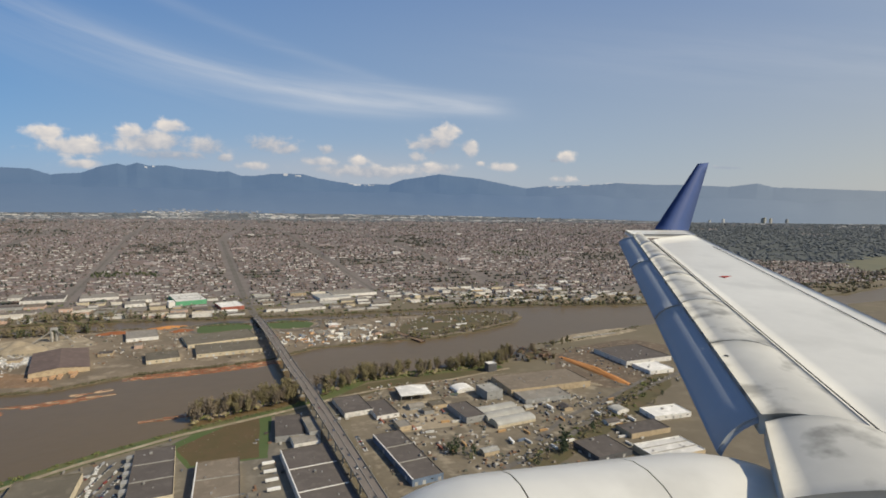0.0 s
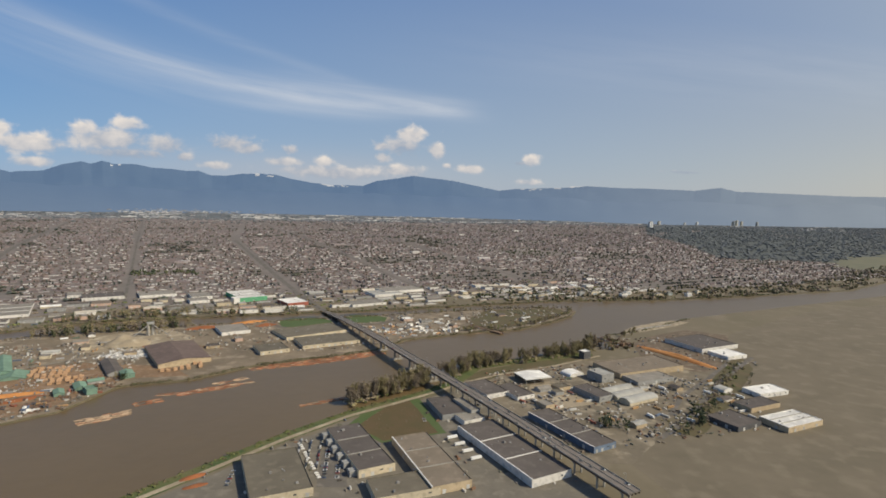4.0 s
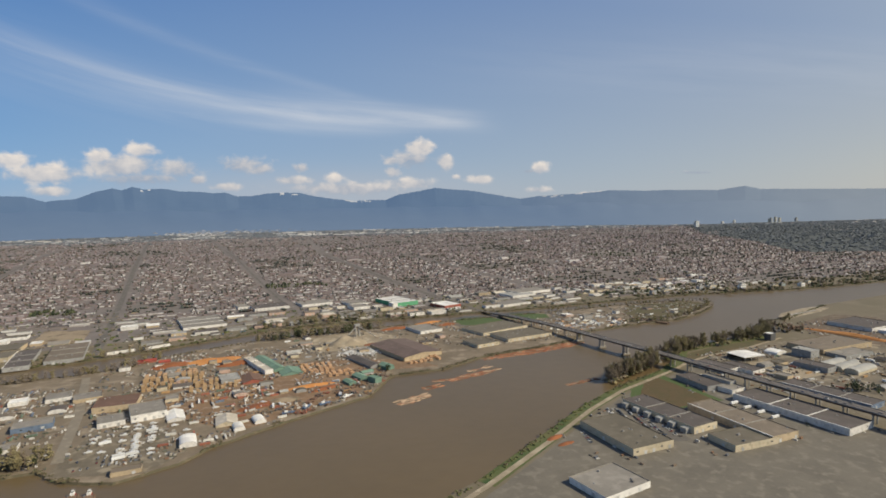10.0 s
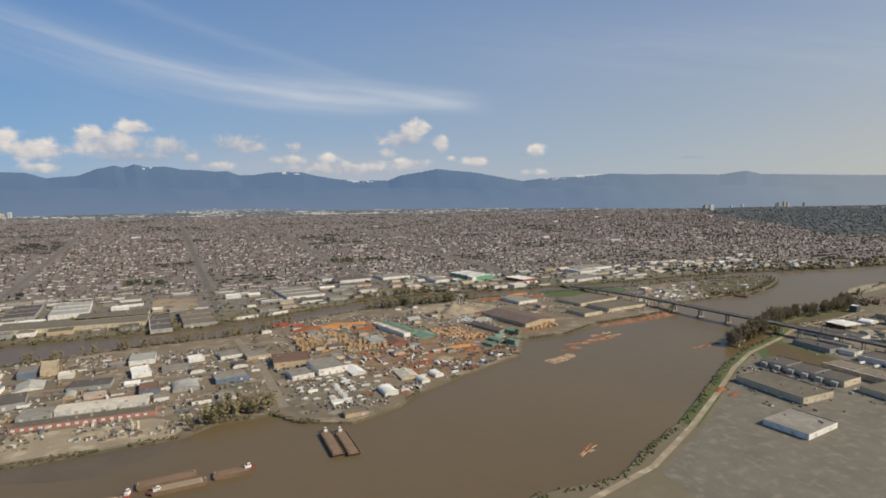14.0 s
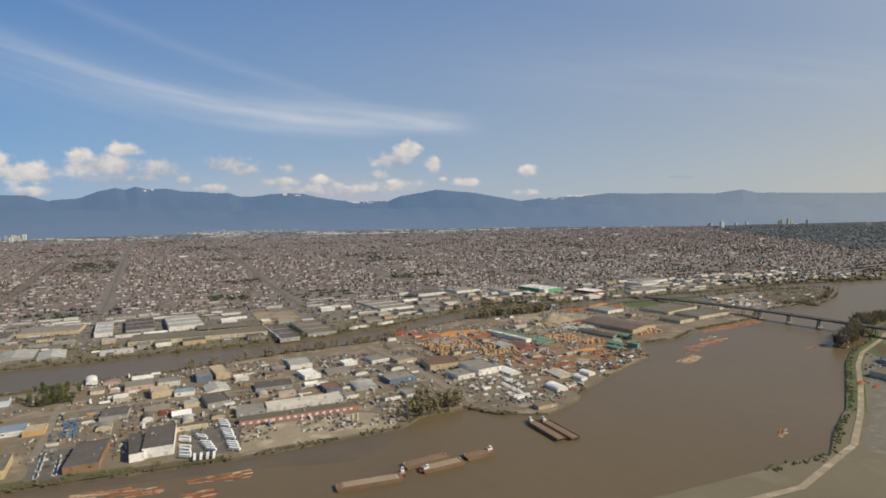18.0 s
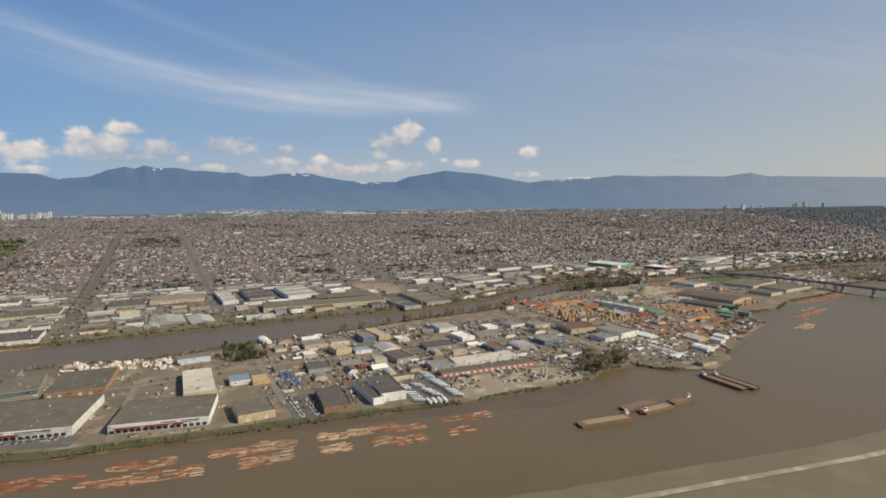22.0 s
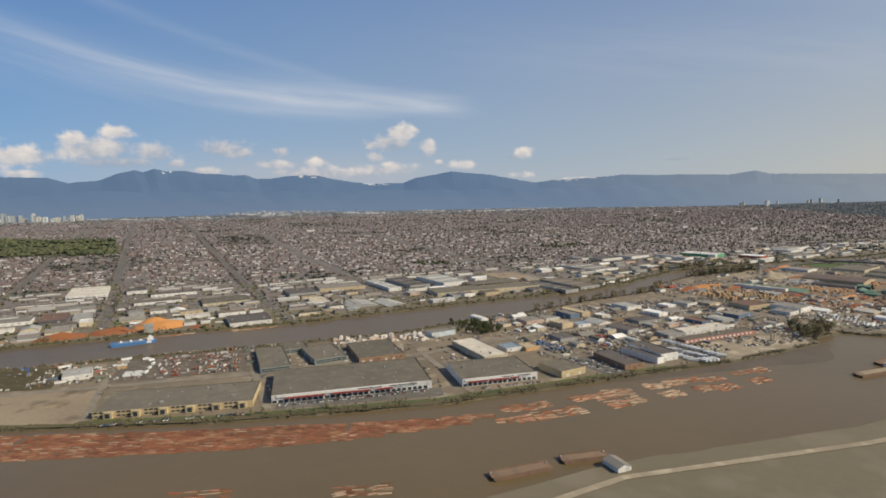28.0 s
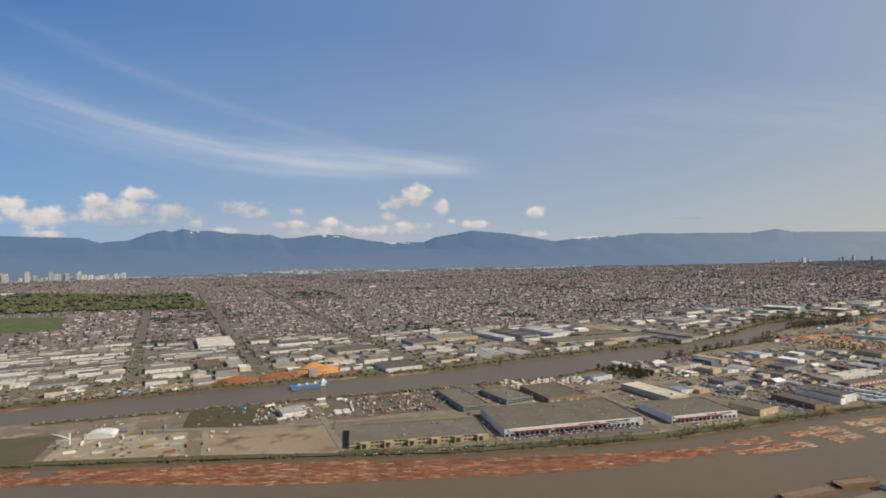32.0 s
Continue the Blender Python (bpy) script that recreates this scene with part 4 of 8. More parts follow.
        bag.add([(i, j, -0.6) for i, j in out] + [(i, j, h) for i, j in out] + [(i, j, h) for i, j in inn] + [(i, j, h - 0.9) for i, j in inn],
                [(i, (i + 1) % 4, 4 + (i + 1) % 4, 4 + i) for i in range(4)] + [(4 + i, 4 + (i + 1) % 4, 8 + (i + 1) % 4, 8 + i) for i in range(4)]
                + [(8 + i, 8 + (i + 1) % 4, 12 + (i + 1) % 4, 12 + i) for i in range(4)])
        bag.m = [0] * 4 + [1] * 8
        part("outer_wall", bag, [mw, mr], b)
        bag = Bag()
        bag.prism(inn, h - 1.2, h - 0.75)
        part("roof", bag, mr, b)
        # seams that stand up across the long roofs
        if style == "seams" or d > 110:
            for k in range(1, 3):
                bag = Bag()
                bag.box(0, -d2 + d * k / 3, h - 0.75, w - 1.2, 0.8, 0.9)
                part("roof_seam", bag, M_concrete if wall != "white" else M_white, b)
        if style == "seams":
            bag = Bag()
            bag.box(-w2 + 0.6, 0, h - 0.1, 1.3, d, 0.5)
            part("parapet_cap", bag, M_white, b, "bright white parapet cap")
        for _ in range(min(5, int(w * d / 1500) + 1) if w * d > 420 else 0):
            me = piece("roof_unit", 0, lambda g: (g.box(0, 0, 0, 2.4, 1.8, 1.3), g.box(0.5, 0, 1.3, 1.1, 1.1, 0.35), g.box(-0.7, 0, 1.3, 0.6, 1.2, 0.2)), M_vent)
            k = rnd_d.uniform(0.6, 1.5)
            place("roof_unit", me, b, rnd_d.uniform(-0.42, 0.42) * w, rnd_d.uniform(-0.4, 0.42) * d, h - 0.78, rnd_d.choice((0, 90)), (k, k, k))
        if w * d > 2400:
            for _ in range(min(5, int(w * d / 2400))):
                me = piece("skylight", 0, lambda g: g.box(0, 0, 0, 1.6, 3.2, 0.5, taper=0.8), M_glass if roof in ("white", "cream", "silver") else mat("hazy_skylight", (0.27, 0.27, 0.26), rough=0.35))
                place("skylight", me, b, rnd_d.uniform(-0.44, 0.44) * w, rnd_d.uniform(-0.42, 0.44) * d, h - 0.76)
        if style == "saw":
            for k in range(6):
                bag = Bag()
                bag.box(-w2 - 4, -d2 + d * (k + 0.5) / 6, -0.5, 8, d / 14, h * 0.8)
                part("loading_bay", bag, wall_mat("grey"), b)
    # openings in the south and the west wall
    if style in ("doors", "arch", "saw", "plain", "seams") and w > 22:
        n = max(2, int(w / (11 if style == "doors" else 22 if style == "plain" else 9)))
        for k in range(n):
            i = -w2 + w * (k + 0.5) / n
            if style in ("plain", "seams") and rnd_d.random() < 0.35:
                continue
            if (k + int(x)) % 3 == 0 and style != "arch":
                me = piece("window", "s", lambda g: g.box(0, 0, 0, 3.0, 0.3, 1.4, bottom=True), M_glass)
                place("window", me, b, i, -d2 - 0.05, h * 0.45)
            else:
                me = piece("loading_door", "s", lambda g: (g.box(0, 0, 0, 3.6, 0.3, 4.0), g.box(0, -0.1, 4.0, 4.1, 0.5, 0.3, bottom=True)), M_door if style != "arch" else M_glass)
                place("loading_door", me, b, i, -d2 - 0.05, 0.0, 0, (1, 1, min(1, (h - 2) / 4.4)))
        for k in range(int(d / 34)):
            me = piece("loading_door", "s", lambda g: (g.box(0, 0, 0, 3.6, 0.3, 4.0), g.box(0, -0.1, 4.0, 4.1, 0.5, 0.3, bottom=True)), M_door)
            place("loading_door", me, b, -w2 - 0.05, -d2 + 34 * (k + 0.5), 0.0, 270, (1, 1, min(1, (h - 2) / 4.4)))
    if style == "bays":
        bag = Bag()
        bag.box(-w * 0.06, -d2 - 0.5, h - 3.2, w * 0.82, 1.2, 3.0, bottom=True)
        part("fascia", bag, M_white, b, "long white fascia band")
        for i0, i1 in ((-0.42, -0.18), (-0.14, 0.1), (0.14, 0.24)):
            bag = Bag()
            bag.box((i0 + i1) / 2 * w, -d2 - 1.4, h - 5.0, (i1 - i0) * w, 2.6, 1.6, bottom=True)
            part("canopy", bag, M_maroon, b, "dark red canopy")
        for k in range(int(w / 6.5)):
            me = piece("bay_window", 0, lambda g: g.box(0, 0, 0, 4.4, 0.3, 3.2, bottom=True), M_glass)
            place("shop_window", me, b, -w2 + 6.5 * (k + 0.5), -d2 - 0.06, 0.6)
        for i0, i1 in ((0.02, 0.17), (0.22, 0.40)):
            bag = Bag()
            bag.box((i0 + i1) / 2 * w, -d2 - 1.15, h - 2.3, (i1 - i0) * w, 0.2, 1.0, bottom=True)
            part("ribbon_window", bag, M_glass, b)
    if style == "six":
        for k in range(6):
            i = -w2 + w * (k + 0.62) / 6
            bag = Bag()
            bag.box(i, -d2 - 2.2, -0.5, 8.5, 5.0, h + 0.2, bottom=True)
            part("entrance_block", bag, mw, b, "projecting yellow entrance block")
            bag = Bag()
            bag.box(i, -d2 - 4.75, 1.0, 4.5, 0.3, 5.0, bottom=True)
            part("entrance_glass", bag, M_glass, b)
            for j in range(3):
                me = piece("window", "u", lambda g: g.box(0, 0, 0, 3.6, 0.3, 1.6, bottom=True), M_glass)
                place("window", me, b, i - 8 - 5 * j, -d2 - 0.05, 1.2)
                place("window", me, b, i - 8 - 5 * j, -d2 - 0.05, 5.2)
    if wall == "redwhite":
        for k in range(int(w / 9)):
            me = piece("white_panel", 0, lambda g: g.box(0, 0, 0, 4.0, 0.4, 2.6, bottom=True), M_white)
            place("panel", me, b, -w2 + 9 * (k + 0.5), -d2 - 0.08, 1.5)
    if wall == "greyblue":
        for k in (0.25, 0.6):
            bag = Bag()
            bag.box(0, -d2 - 0.06, h * k, w * 0.92, 0.3, 1.3, bottom=True)
            part("ribbon_window", bag, M_glass, b)
    return b


depot(-338, 488, 62, 50, 7, 14.0, "white", "grey", "plain")
depot(-252, 588, 60, 97, 9, 7.0, "cream", "tar", "doors")
depot(-158, 629, 42, 120, 9, 10.4, "cream", "dark", "saw")
depot(-128, 531, 67, 40, 8, 3.5, "cream", "tar", "plain")
depot(-87, 579, 45, 127, 9, 6.3, "tan", "brown", "seams")
depot(14, 582, 54, 153, 9, 11.5, "white", "dark", "seams")
depot(-20, 727, 34, 66, 8, 3.5, "grey", "dark", "plain")
depot(1, 684, 32, 25, 7, 11.5, "white", "grey", "plain")
depot(8, 718, 14, 50, 11, 11.5, "grey", "grey", "plain")
depot(67, 790, 41, 64, 7, 13.0, "white", "dark", "doors")
depot(106, 770, 33, 59, 6, 13.0, "white", "dark", "doors")
depot(163, 821, 48, 41, 10, 3.5, "dark", "white", "open")
depot(115, 619, 37, 123, 8, 13.0, "blue", "dark", "seams")
depot(222, 732, 30, 56, 9, 13.0, "grey", "dark", "plain")
depot(268, 738, 20, 60, 9, 103.0, "cream", "silver", "vault")
depot(272, 717, 21, 62, 9, 103.0, "cream", "silver", "vault")
depot(278, 695, 22, 62, 9, 103.0, "cream", "silver", "vault")
depot(381, 835, 147, 71, 10, 7.3, "tan", "brown", "plain")
depot(358, 778, 79, 40, 7, 6.7, "grey", "grey", "plain")
depot(322, 918, 17, 14, 15, 13.0, "dark", "white", "plain")
depot(279, 799, 28, 34, 14, 13.0, "grey", "silver", "plain")
depot(628, 953, 110, 94, 9, 9.2, "white", "dark", "plain")
depot(618, 871, 53, 48, 7, 7.2, "white", "white", "plain")
depot(506, 678, 62, 34, 7, 3.9, "white", "white", "doors")
depot(433, 569, 74, 42, 8, 7.9, "tan", "white", "seams")
depot(355, 591, 51, 48, 7, 11.4, "dark", "dark", "plain")
depot(440, 633, 64, 31, 7, 7.5, "tan", "dark", "plain")
depot(245, 833, 32, 25, 7, 13.0, "white", "white", "vault")
depot(-172, 1223, 135, 81, 7, 19.5, "cream", "tar", "doors")
depot(-144, 1137, 117, 71, 7, 12.2, "cream", "tar", "doors")
depot(-253, 1097, 55, 55, 7, 15.7, "cream", "tar", "doors")
depot(-417, 1094, 85, 136, 12, 19.2, "tan", "mauve", "gable")
depot(-332, 1272, 59, 71, 7, 16.1, "white", "grey", "plain")
depot(-193, 1560, 58, 73, 10, 21.0, "red", "white", "plain")
depot(-317, 1666, 76, 122, 12, 21.0, "green", "white", "plain")
depot(-342, 1590, 16, 24, 16, 21.0, "white", "white", "plain")
depot(-698, 1073, 15, 116, 8, 21.0, "white", "cream", "plain")
depot(-678, 1081, 22, 110, 8, 21.0, "teal", "teal", "gable")
depot(-642, 1021, 37, 42, 6, 11.1, "teal", "teal", "gable")
depot(-742, 1006, 31, 36, 7, 13.3, "grey", "silver", "plain")
depot(-706, 995, 34, 46, 7, 10.8, "red", "rust", "gable")
depot(-508, 1033, 23, 87, 8, 21.0, "grey", "dark", "gable")
depot(-528, 940, 16, 30, 7, 21.0, "teal", "teal", "gable")
depot(-508, 914, 14, 20, 9, 30.0, "teal", "teal", "plain")
depot(-514, 965, 22, 14, 6, 21.0, "grey", "teal", "gable")
depot(-475, 986, 18, 26, 9, 21.0, "teal", "teal", "gable")
depot(-549, 918, 13, 24, 6, 21.0, "teal", "teal", "gable")
depot(-891, 923, 57, 50, 9, 4.0, "tan", "rust", "plain")
depot(-881, 850, 33, 34, 7, 16.0, "white", "grey", "plain")
depot(-840, 872, 45, 56, 10, 16.0, "white", "grey", "doors")
depot(-800, 846, 22, 40, 6, 13.6, "white", "white", "gable")
depot(-769, 743, 20, 30, 7, 10.1, "white", "white", "vault")
depot(-729, 802, 27, 35, 7, 5.9, "cream", "cream", "gable")
depot(-712, 772, 14, 20, 6, 14.0, "white", "white", "vault")
depot(-687, 791, 15, 22, 6, 16.0, "white", "white", "vault")
depot(-1037, 849, 34, 35, 7, 9.6, "grey", "silver", "vault")
depot(-1084, 852, 24, 37, 6, 10.3, "blue", "rust", "plain")
depot(-1126, 798, 102, 21, 8, 5.2, "white", "cream", "arch")
depot(-1196, 790, 36, 30, 7, 4.0, "grey", "grey", "doors")
depot(-1134, 757, 150, 19, 6, 4.0, "redwhite", "tar", "plain")
depot(-1122, 1005, 37, 44, 8, 7.6, "white", "silver", "plain")
depot(-1166, 893, 53, 32, 6, 4.0, "grey", "dark", "plain")
depot(-1111, 934, 26, 40, 7, 16.0, "white", "white", "plain")
depot(-1065, 948, 38, 36, 6, 10.8, "white", "grey", "gable")
depot(-1040, 984, 24, 24, 6, 14.8, "white", "white", "plain")
depot(-978, 866, 46, 30, 7, 14.3, "blue", "grey", "plain")
depot(-989, 991, 34, 34, 6, 16.0, "white", "grey", "plain")
depot(-945, 976, 38, 34, 6, 14.7, "tan", "grey", "plain")
depot(-1360, 963, 39, 33, 7, 9.1, "pink", "grey", "doors")
depot(-1320, 967, 31, 27, 7, 7.4, "white", "grey", "doors")
depot(-1324, 915, 26, 33, 9, 15.6, "tan", "tan", "plain")
depot(-1290, 904, 26, 21, 6, 4.0, "white", "blue", "plain")
depot(-1272, 980, 23, 42, 9, 10.6, "blue", "grey", "plain")
depot(-1249, 993, 22, 58, 9, 16.0, "tan", "tan", "plain")
depot(-1248, 917, 33, 37, 6, 14.5, "white", "silver", "gable")
depot(-1244, 850, 29, 46, 7, 16.0, "grey", "dark", "plain")
depot(-1365, 838, 32, 34, 6, 4.0, "grey", "dark", "plain")
depot(-1439, 1018, 16, 36, 7, 16.0, "white", "white", "vault")
depot(-1292, 715, 31, 68, 11, 5.6, "white", "dark", "plain")
depot(-1315, 706, 14, 64, 9, 12.0, "white", "dark", "plain")
depot(-1360, 699, 32, 67, 8, 4.0, "brick", "dark", "plain")
depot(-1263, 756, 36, 10, 6, 7.0, "cream", "tar", "doors")
depot(-1451, 694, 40, 47, 9, 11.1, "yellow", "tar", "plain")
depot(-1721, 746, 187, 98, 10, -3.7, "whitered", "tar", "bays")
depot(-1544, 714, 99, 73, 10, -2.9, "whitered", "tar", "bays")
depot(-1915, 748, 165, 68, 7.4, -7.5, "yellow", "tar", "six")
depot(-1813, 878, 40, 110, 7.5, 4.0, "greyblue", "tar", "plain")
depot(-1741, 876, 47, 73, 7.5, 10.7, "greyblue", "tar", "plain")
depot(-1781, 929, 37, 43, 7, 8.6, "greyblue", "tar", "plain")
depot(-1667, 866, 66, 90, 8, 3.0, "brick", "tar", "doors")
depot(-1521, 813, 38, 100, 9, 8.0, "cream", "cream", "plain")
depot(-1541, 935, 45, 21, 8, 11.8, "lightblue", "grey", "plain")
depot(-1470, 814, 28, 28, 6, 8.0, "white", "blue", "plain")
depot(-1444, 806, 22, 25, 6, 8.0, "orange", "tan", "plain")
depot(-2060, 897, 33, 35, 7, 12.0, "white", "silver", "doors")
depot(-2292, 878, 33, 22, 7, -4.6, "white", "white", "vault")
depot(-1308, 1313, 269, 75, 9, 3.0, "cream", "tar", "doors")
depot(-1254, 1377, 137, 75, 9, 7.2, "tan", "tar", "doors")
depot(-1364, 1476, 74, 150, 11, 12.0, "white", "silver", "plain")
depot(-1459, 1478, 57, 150, 9, 12.0, "grey", "dark", "plain")
depot(-1528, 1462, 34, 150, 9, 12.0, "white", "silver", "seams")
depot(-1636, 1481, 115, 75, 9, 4.9, "tan", "grey", "plain")
depot(-1735, 1434, 72, 75, 9, 9.9, "grey", "dark", "plain")
depot(-1627, 1256, 64, 75, 6, 11.4, "grey", "silver", "gable")
depot(-1561, 1237, 44, 75, 6, 14.9, "grey", "silver", "gable")
depot(-1144, 1275, 40, 150, 8, 12.0, "grey", "dark", "seams")
depot(-1076, 1304, 64, 150, 8, 12.0, "grey", "brown", "plain")
depot(-855, 1560, 101, 150, 6, 14.9, "white", "grey", "plain")
depot(-975, 1286, 52, 14, 6, 21.0, "white", "tar", "plain")
depot(-912, 1310, 50, 14, 6, 25.0, "white", "tar", "plain")
depot(-905, 1184, 32, 16, 6, 14.0, "red", "red", "gable")
depot(-872, 1170, 20, 14, 5, 14.0, "red", "red", "gable")
depot(-822, 679, 30, 14, 5, 8.0, "tan", "brown", "plain")
depot(-689, 1721, 99, 75, 8, 14.9, "white", "dark", "doors")
depot(-768, 1760, 35, 71, 7, 14.9, "white", "grey", "doors")
depot(-559, 1742, 93, 75, 7, 14.9, "white", "grey", "plain")
depot(-441, 1693, 53, 75, 8, 14.9, "white", "grey", "doors")
depot(-438, 1626, 49, 52, 8, 14.9, "white", "grey", "doors")
depot(80, 1663, 93, 75, 8, 14.9, "white", "silver", "plain")
depot(141, 1716, 138, 75, 8, 14.9, "white", "grey", "plain")
depot(0, 1527, 100, 62, 7, 14.9, "white", "grey", "plain")
depot(-2124, 1618, 44, 60, 8, 9.9, "white", "dark", "plain")
depot(-1850, 1164, 74, 75, 8, 8.0, "white", "dark", "doors")
depot(-2232, 1630, 84, 140, 9, 9.9, "white", "cream", "doors")
depot(-2214, 1322, 44, 75, 7, 9.9, "dark", "rust", "plain")
depot(-2164, 1316, 30, 60, 7, 9.9, "grey", "silver", "plain")
depot(-2288, 1310, 80, 46, 7, 9.9, "white", "grey", "doors")
depot(-2474, 1684, 84, 22, 6, 9.9, "white", "grey", "doors")
depot(-2522, 1552, 90, 30, 6, 9.9, "white", "tar", "doors")
depot(-2570, 1420, 90, 34, 6, 9.9, "grey", "dark", "doors")
depot(-2460, 1236, 70, 40, 6, 9.9, "grey", "tar", "doors")
depot(-2378, 1252, 40, 46, 6, 9.9, "white", "grey", "plain")
depot(-2030, 1545, 100, 40, 7, 9.9, "white", "dark", "doors")
depot(-2050, 1450, 96, 44, 6, 9.9, "white", "tar", "doors")
depot(-1904, 1401, 100, 75, 6, 9.4, "cream", "tar", "doors")


def covered(x, y, room=0.0):
    """Whether (x, y) lies under one of the buildings or on a yard road."""
    if y < 1200 and on_road(x, y, room * 0.6):
        return True
    for fx, fy, r, w, d, a in FOOTPRINTS:
        dx, dy = x - fx, y - fy
        if abs(dx) + abs(dy) < 2 * r + 8:
            i, j = math.cos(a) * dx + math.sin(a) * dy, -math.sin(a) * dx + math.cos(a) * dy
            if abs(i) < w / 2 + room and abs(j) < d / 2 + room:
                return True
    return False


# more low buildings along the north bank, behind the trees and along the avenues
rnd_n = random.Random(21)
for row, (v, lo, hi) in enumerate(((1300, -3300, -2350), (1345, -2600, -2000), (1400, -3300, -1800), (1450, -3300, -1650), (1500, -3300, 900), (1550, -2600, 1100), (1600, -3000, 1250), (1655, -2500, 1300), (1705, -2200, 400), (1440, -1000, -120), (1385, -950, -200), (1350, -1000, -560), (1465, -1700, -780), (1410, -1700, -800))):
    u = lo
    while u < hi:
        w, d = rnd_n.uniform(18, 52), rnd_n.uniform(16, 34)
        u += w * 0.5 + rnd_n.uniform(3, 22)
        x, y = on_grid(u, v + rnd_n.uniform(-12, 12))
        u += w * 0.5
        gu, gv = to_grid(x, y)
        if y < at_line(NORTH_BANK, x) + 28 or covered(x, y, max(w, d) * 0.4 + 1) or min(abs(gu - s) for s in MAIN_STREETS) < w / 2 + 9 or abs(x - bridge_at(y)[0]) < w / 2 + 14 or rnd_n.random() < 0.4:
            continue
        depot(x, y, w, d, rnd_n.uniform(5, 9), 9.9, rnd_n.choice(("white", "cream", "grey", "tan", "white", "pink")), rnd_n.choice(("tar", "grey", "cream", "silver", "brown", "dark", "white", "grey")), rnd_n.choice(("plain", "plain", "plain", "gable")))
# and small works on the island and behind the south dyke
for count, x0, x1, y0, y1 in ((26, -1430, -960, 740, 1010), (16, -960, -620, 880, 1140), (9, 120, 450, 600, 860), (9, -40, 480, 1170, 1330), (8, -640, -250, 1080, 1300)):
    made = tries = 0
    while made < count and tries < 400:
        tries += 1
        x, y = rnd_n.uniform(x0, x1), rnd_n.uniform(y0, y1)
        w, d = rnd_n.uniform(12, 30), rnd_n.uniform(10, 24)
        if covered(x, y, max(w, d) * 0.6 + 3) or abs(x - bridge_at(y)[0]) < 34 or (y > 900 and x < 560 and not at_line(ISLE_SOUTH, x) + 22 < y < at_line(ISLE_NORTH, x) - 18 and x < 480 and y > 1000):
            continue
        depot(x, y, w, d, rnd_n.uniform(4.5, 7), 10 + rnd_n.uniform(-3, 3), rnd_n.choice(("white", "cream", "grey", "tan", "tan", "white", "pink")), rnd_n.choice(("tar", "grey", "dark", "silver", "brown", "white", "grey")), rnd_n.choice(("plain", "doors", "gable", "gable", "vault")))
        made += 1

# the many low sheds and shops that fill the blocks between, long and narrow, with pale fronts
LOW_WALLS = island_palette("low_shop_walls", [(0.56, 0.53, 0.50), (0.36, 0.32, 0.30), (0.78, 0.76, 0.73), (0.27, 0.235, 0.22), (0.46, 0.40, 0.34), (0.70, 0.68, 0.65), (0.34, 0.315, 0.305)])
LOW_ROOFS = island_palette("low_shop_roofs", [(0.17, 0.15, 0.13), (0.12, 0.105, 0.098), (0.21, 0.185, 0.16), (0.29, 0.275, 0.25), (0.30, 0.31, 0.275), (0.18, 0.155, 0.14), (0.50, 0.48, 0.45), (0.66, 0.64, 0.61)])
GAP_SPOTS = []


def low_blocks(bag, u0, u1, v0, v1, deep):
    """Rows of low buildings along the street grid, wherever nothing else stands."""
    v = v0
    while v < v1:
        u = u0
        while u < u1:
            w, d, h = rnd_n.uniform(16, 58), rnd_n.uniform(12, 22), rnd_n.uniform(4, 7)
            u += w / 2 + rnd_n.choice((2, 3, 5, 8, 16))
            x, y = on_grid(u, v + rnd_n.uniform(-5, 5))
            u += w / 2
            gu = to_grid(x, y)[0]
            if y < at_line(NORTH_BANK, x) + 34 or y > deep or covered(x, y, max(w, d) * 0.45) or covered(x - w * 0.35, y, 9) or covered(x + w * 0.35, y, 9) or min(abs(gu - s) for s in MAIN_STREETS) < w / 2 + 9 or abs(x - bridge_at(y)[0]) < w / 2 + 16:
                GAP_SPOTS.append((x, y))
                continue
            z = lift(x, y)
            if rnd_n.random() < 0.12:
                GAP_SPOTS.append((x, y))
                continue
            bag.box(x, y, z - 0.6, w, d, h + 0.6, GRID, 0)
            bag.box(x, y, z + h - 0.1, w - 1.0, d - 1.0, 0.25, GRID, 1)
            for _ in range(int(w / 14)):
                bag.box(x + rnd_n.uniform(-0.4, 0.4) * w, y + rnd_n.uniform(-0.25, 0.25) * d, z + h + 0.1, 1.8, 1.6, 1.0, GRID, 0)
            if rnd_n.random() < 0.6:
                sx, sy = x + math.sin(GRID) * (d / 2 + 0.1), y - math.cos(GRID) * (d / 2 + 0.1)
                bag.box(sx, sy, z + h - 1.7, w * rnd_n.uniform(0.5, 0.95), 0.5, 1.4, GRID, 2, bottom=True)
        v += 40



bag = Bag()
low_blocks(bag, -3150, -1640, 1420, 2130, 1660)
low_blocks(bag, -1640, -700, 1330, 1960, 1650)
low_blocks(bag, -700, 1250, 1400, 1760, 1660)
solid("low_shops", bag, [LOW_WALLS, LOW_ROOFS, M_white], "rows of long low shops and sheds on the north bank", "buildings", "stuff")

# ---------------------------------------------------------------- vehicles
rnd_v = random.Random(31)


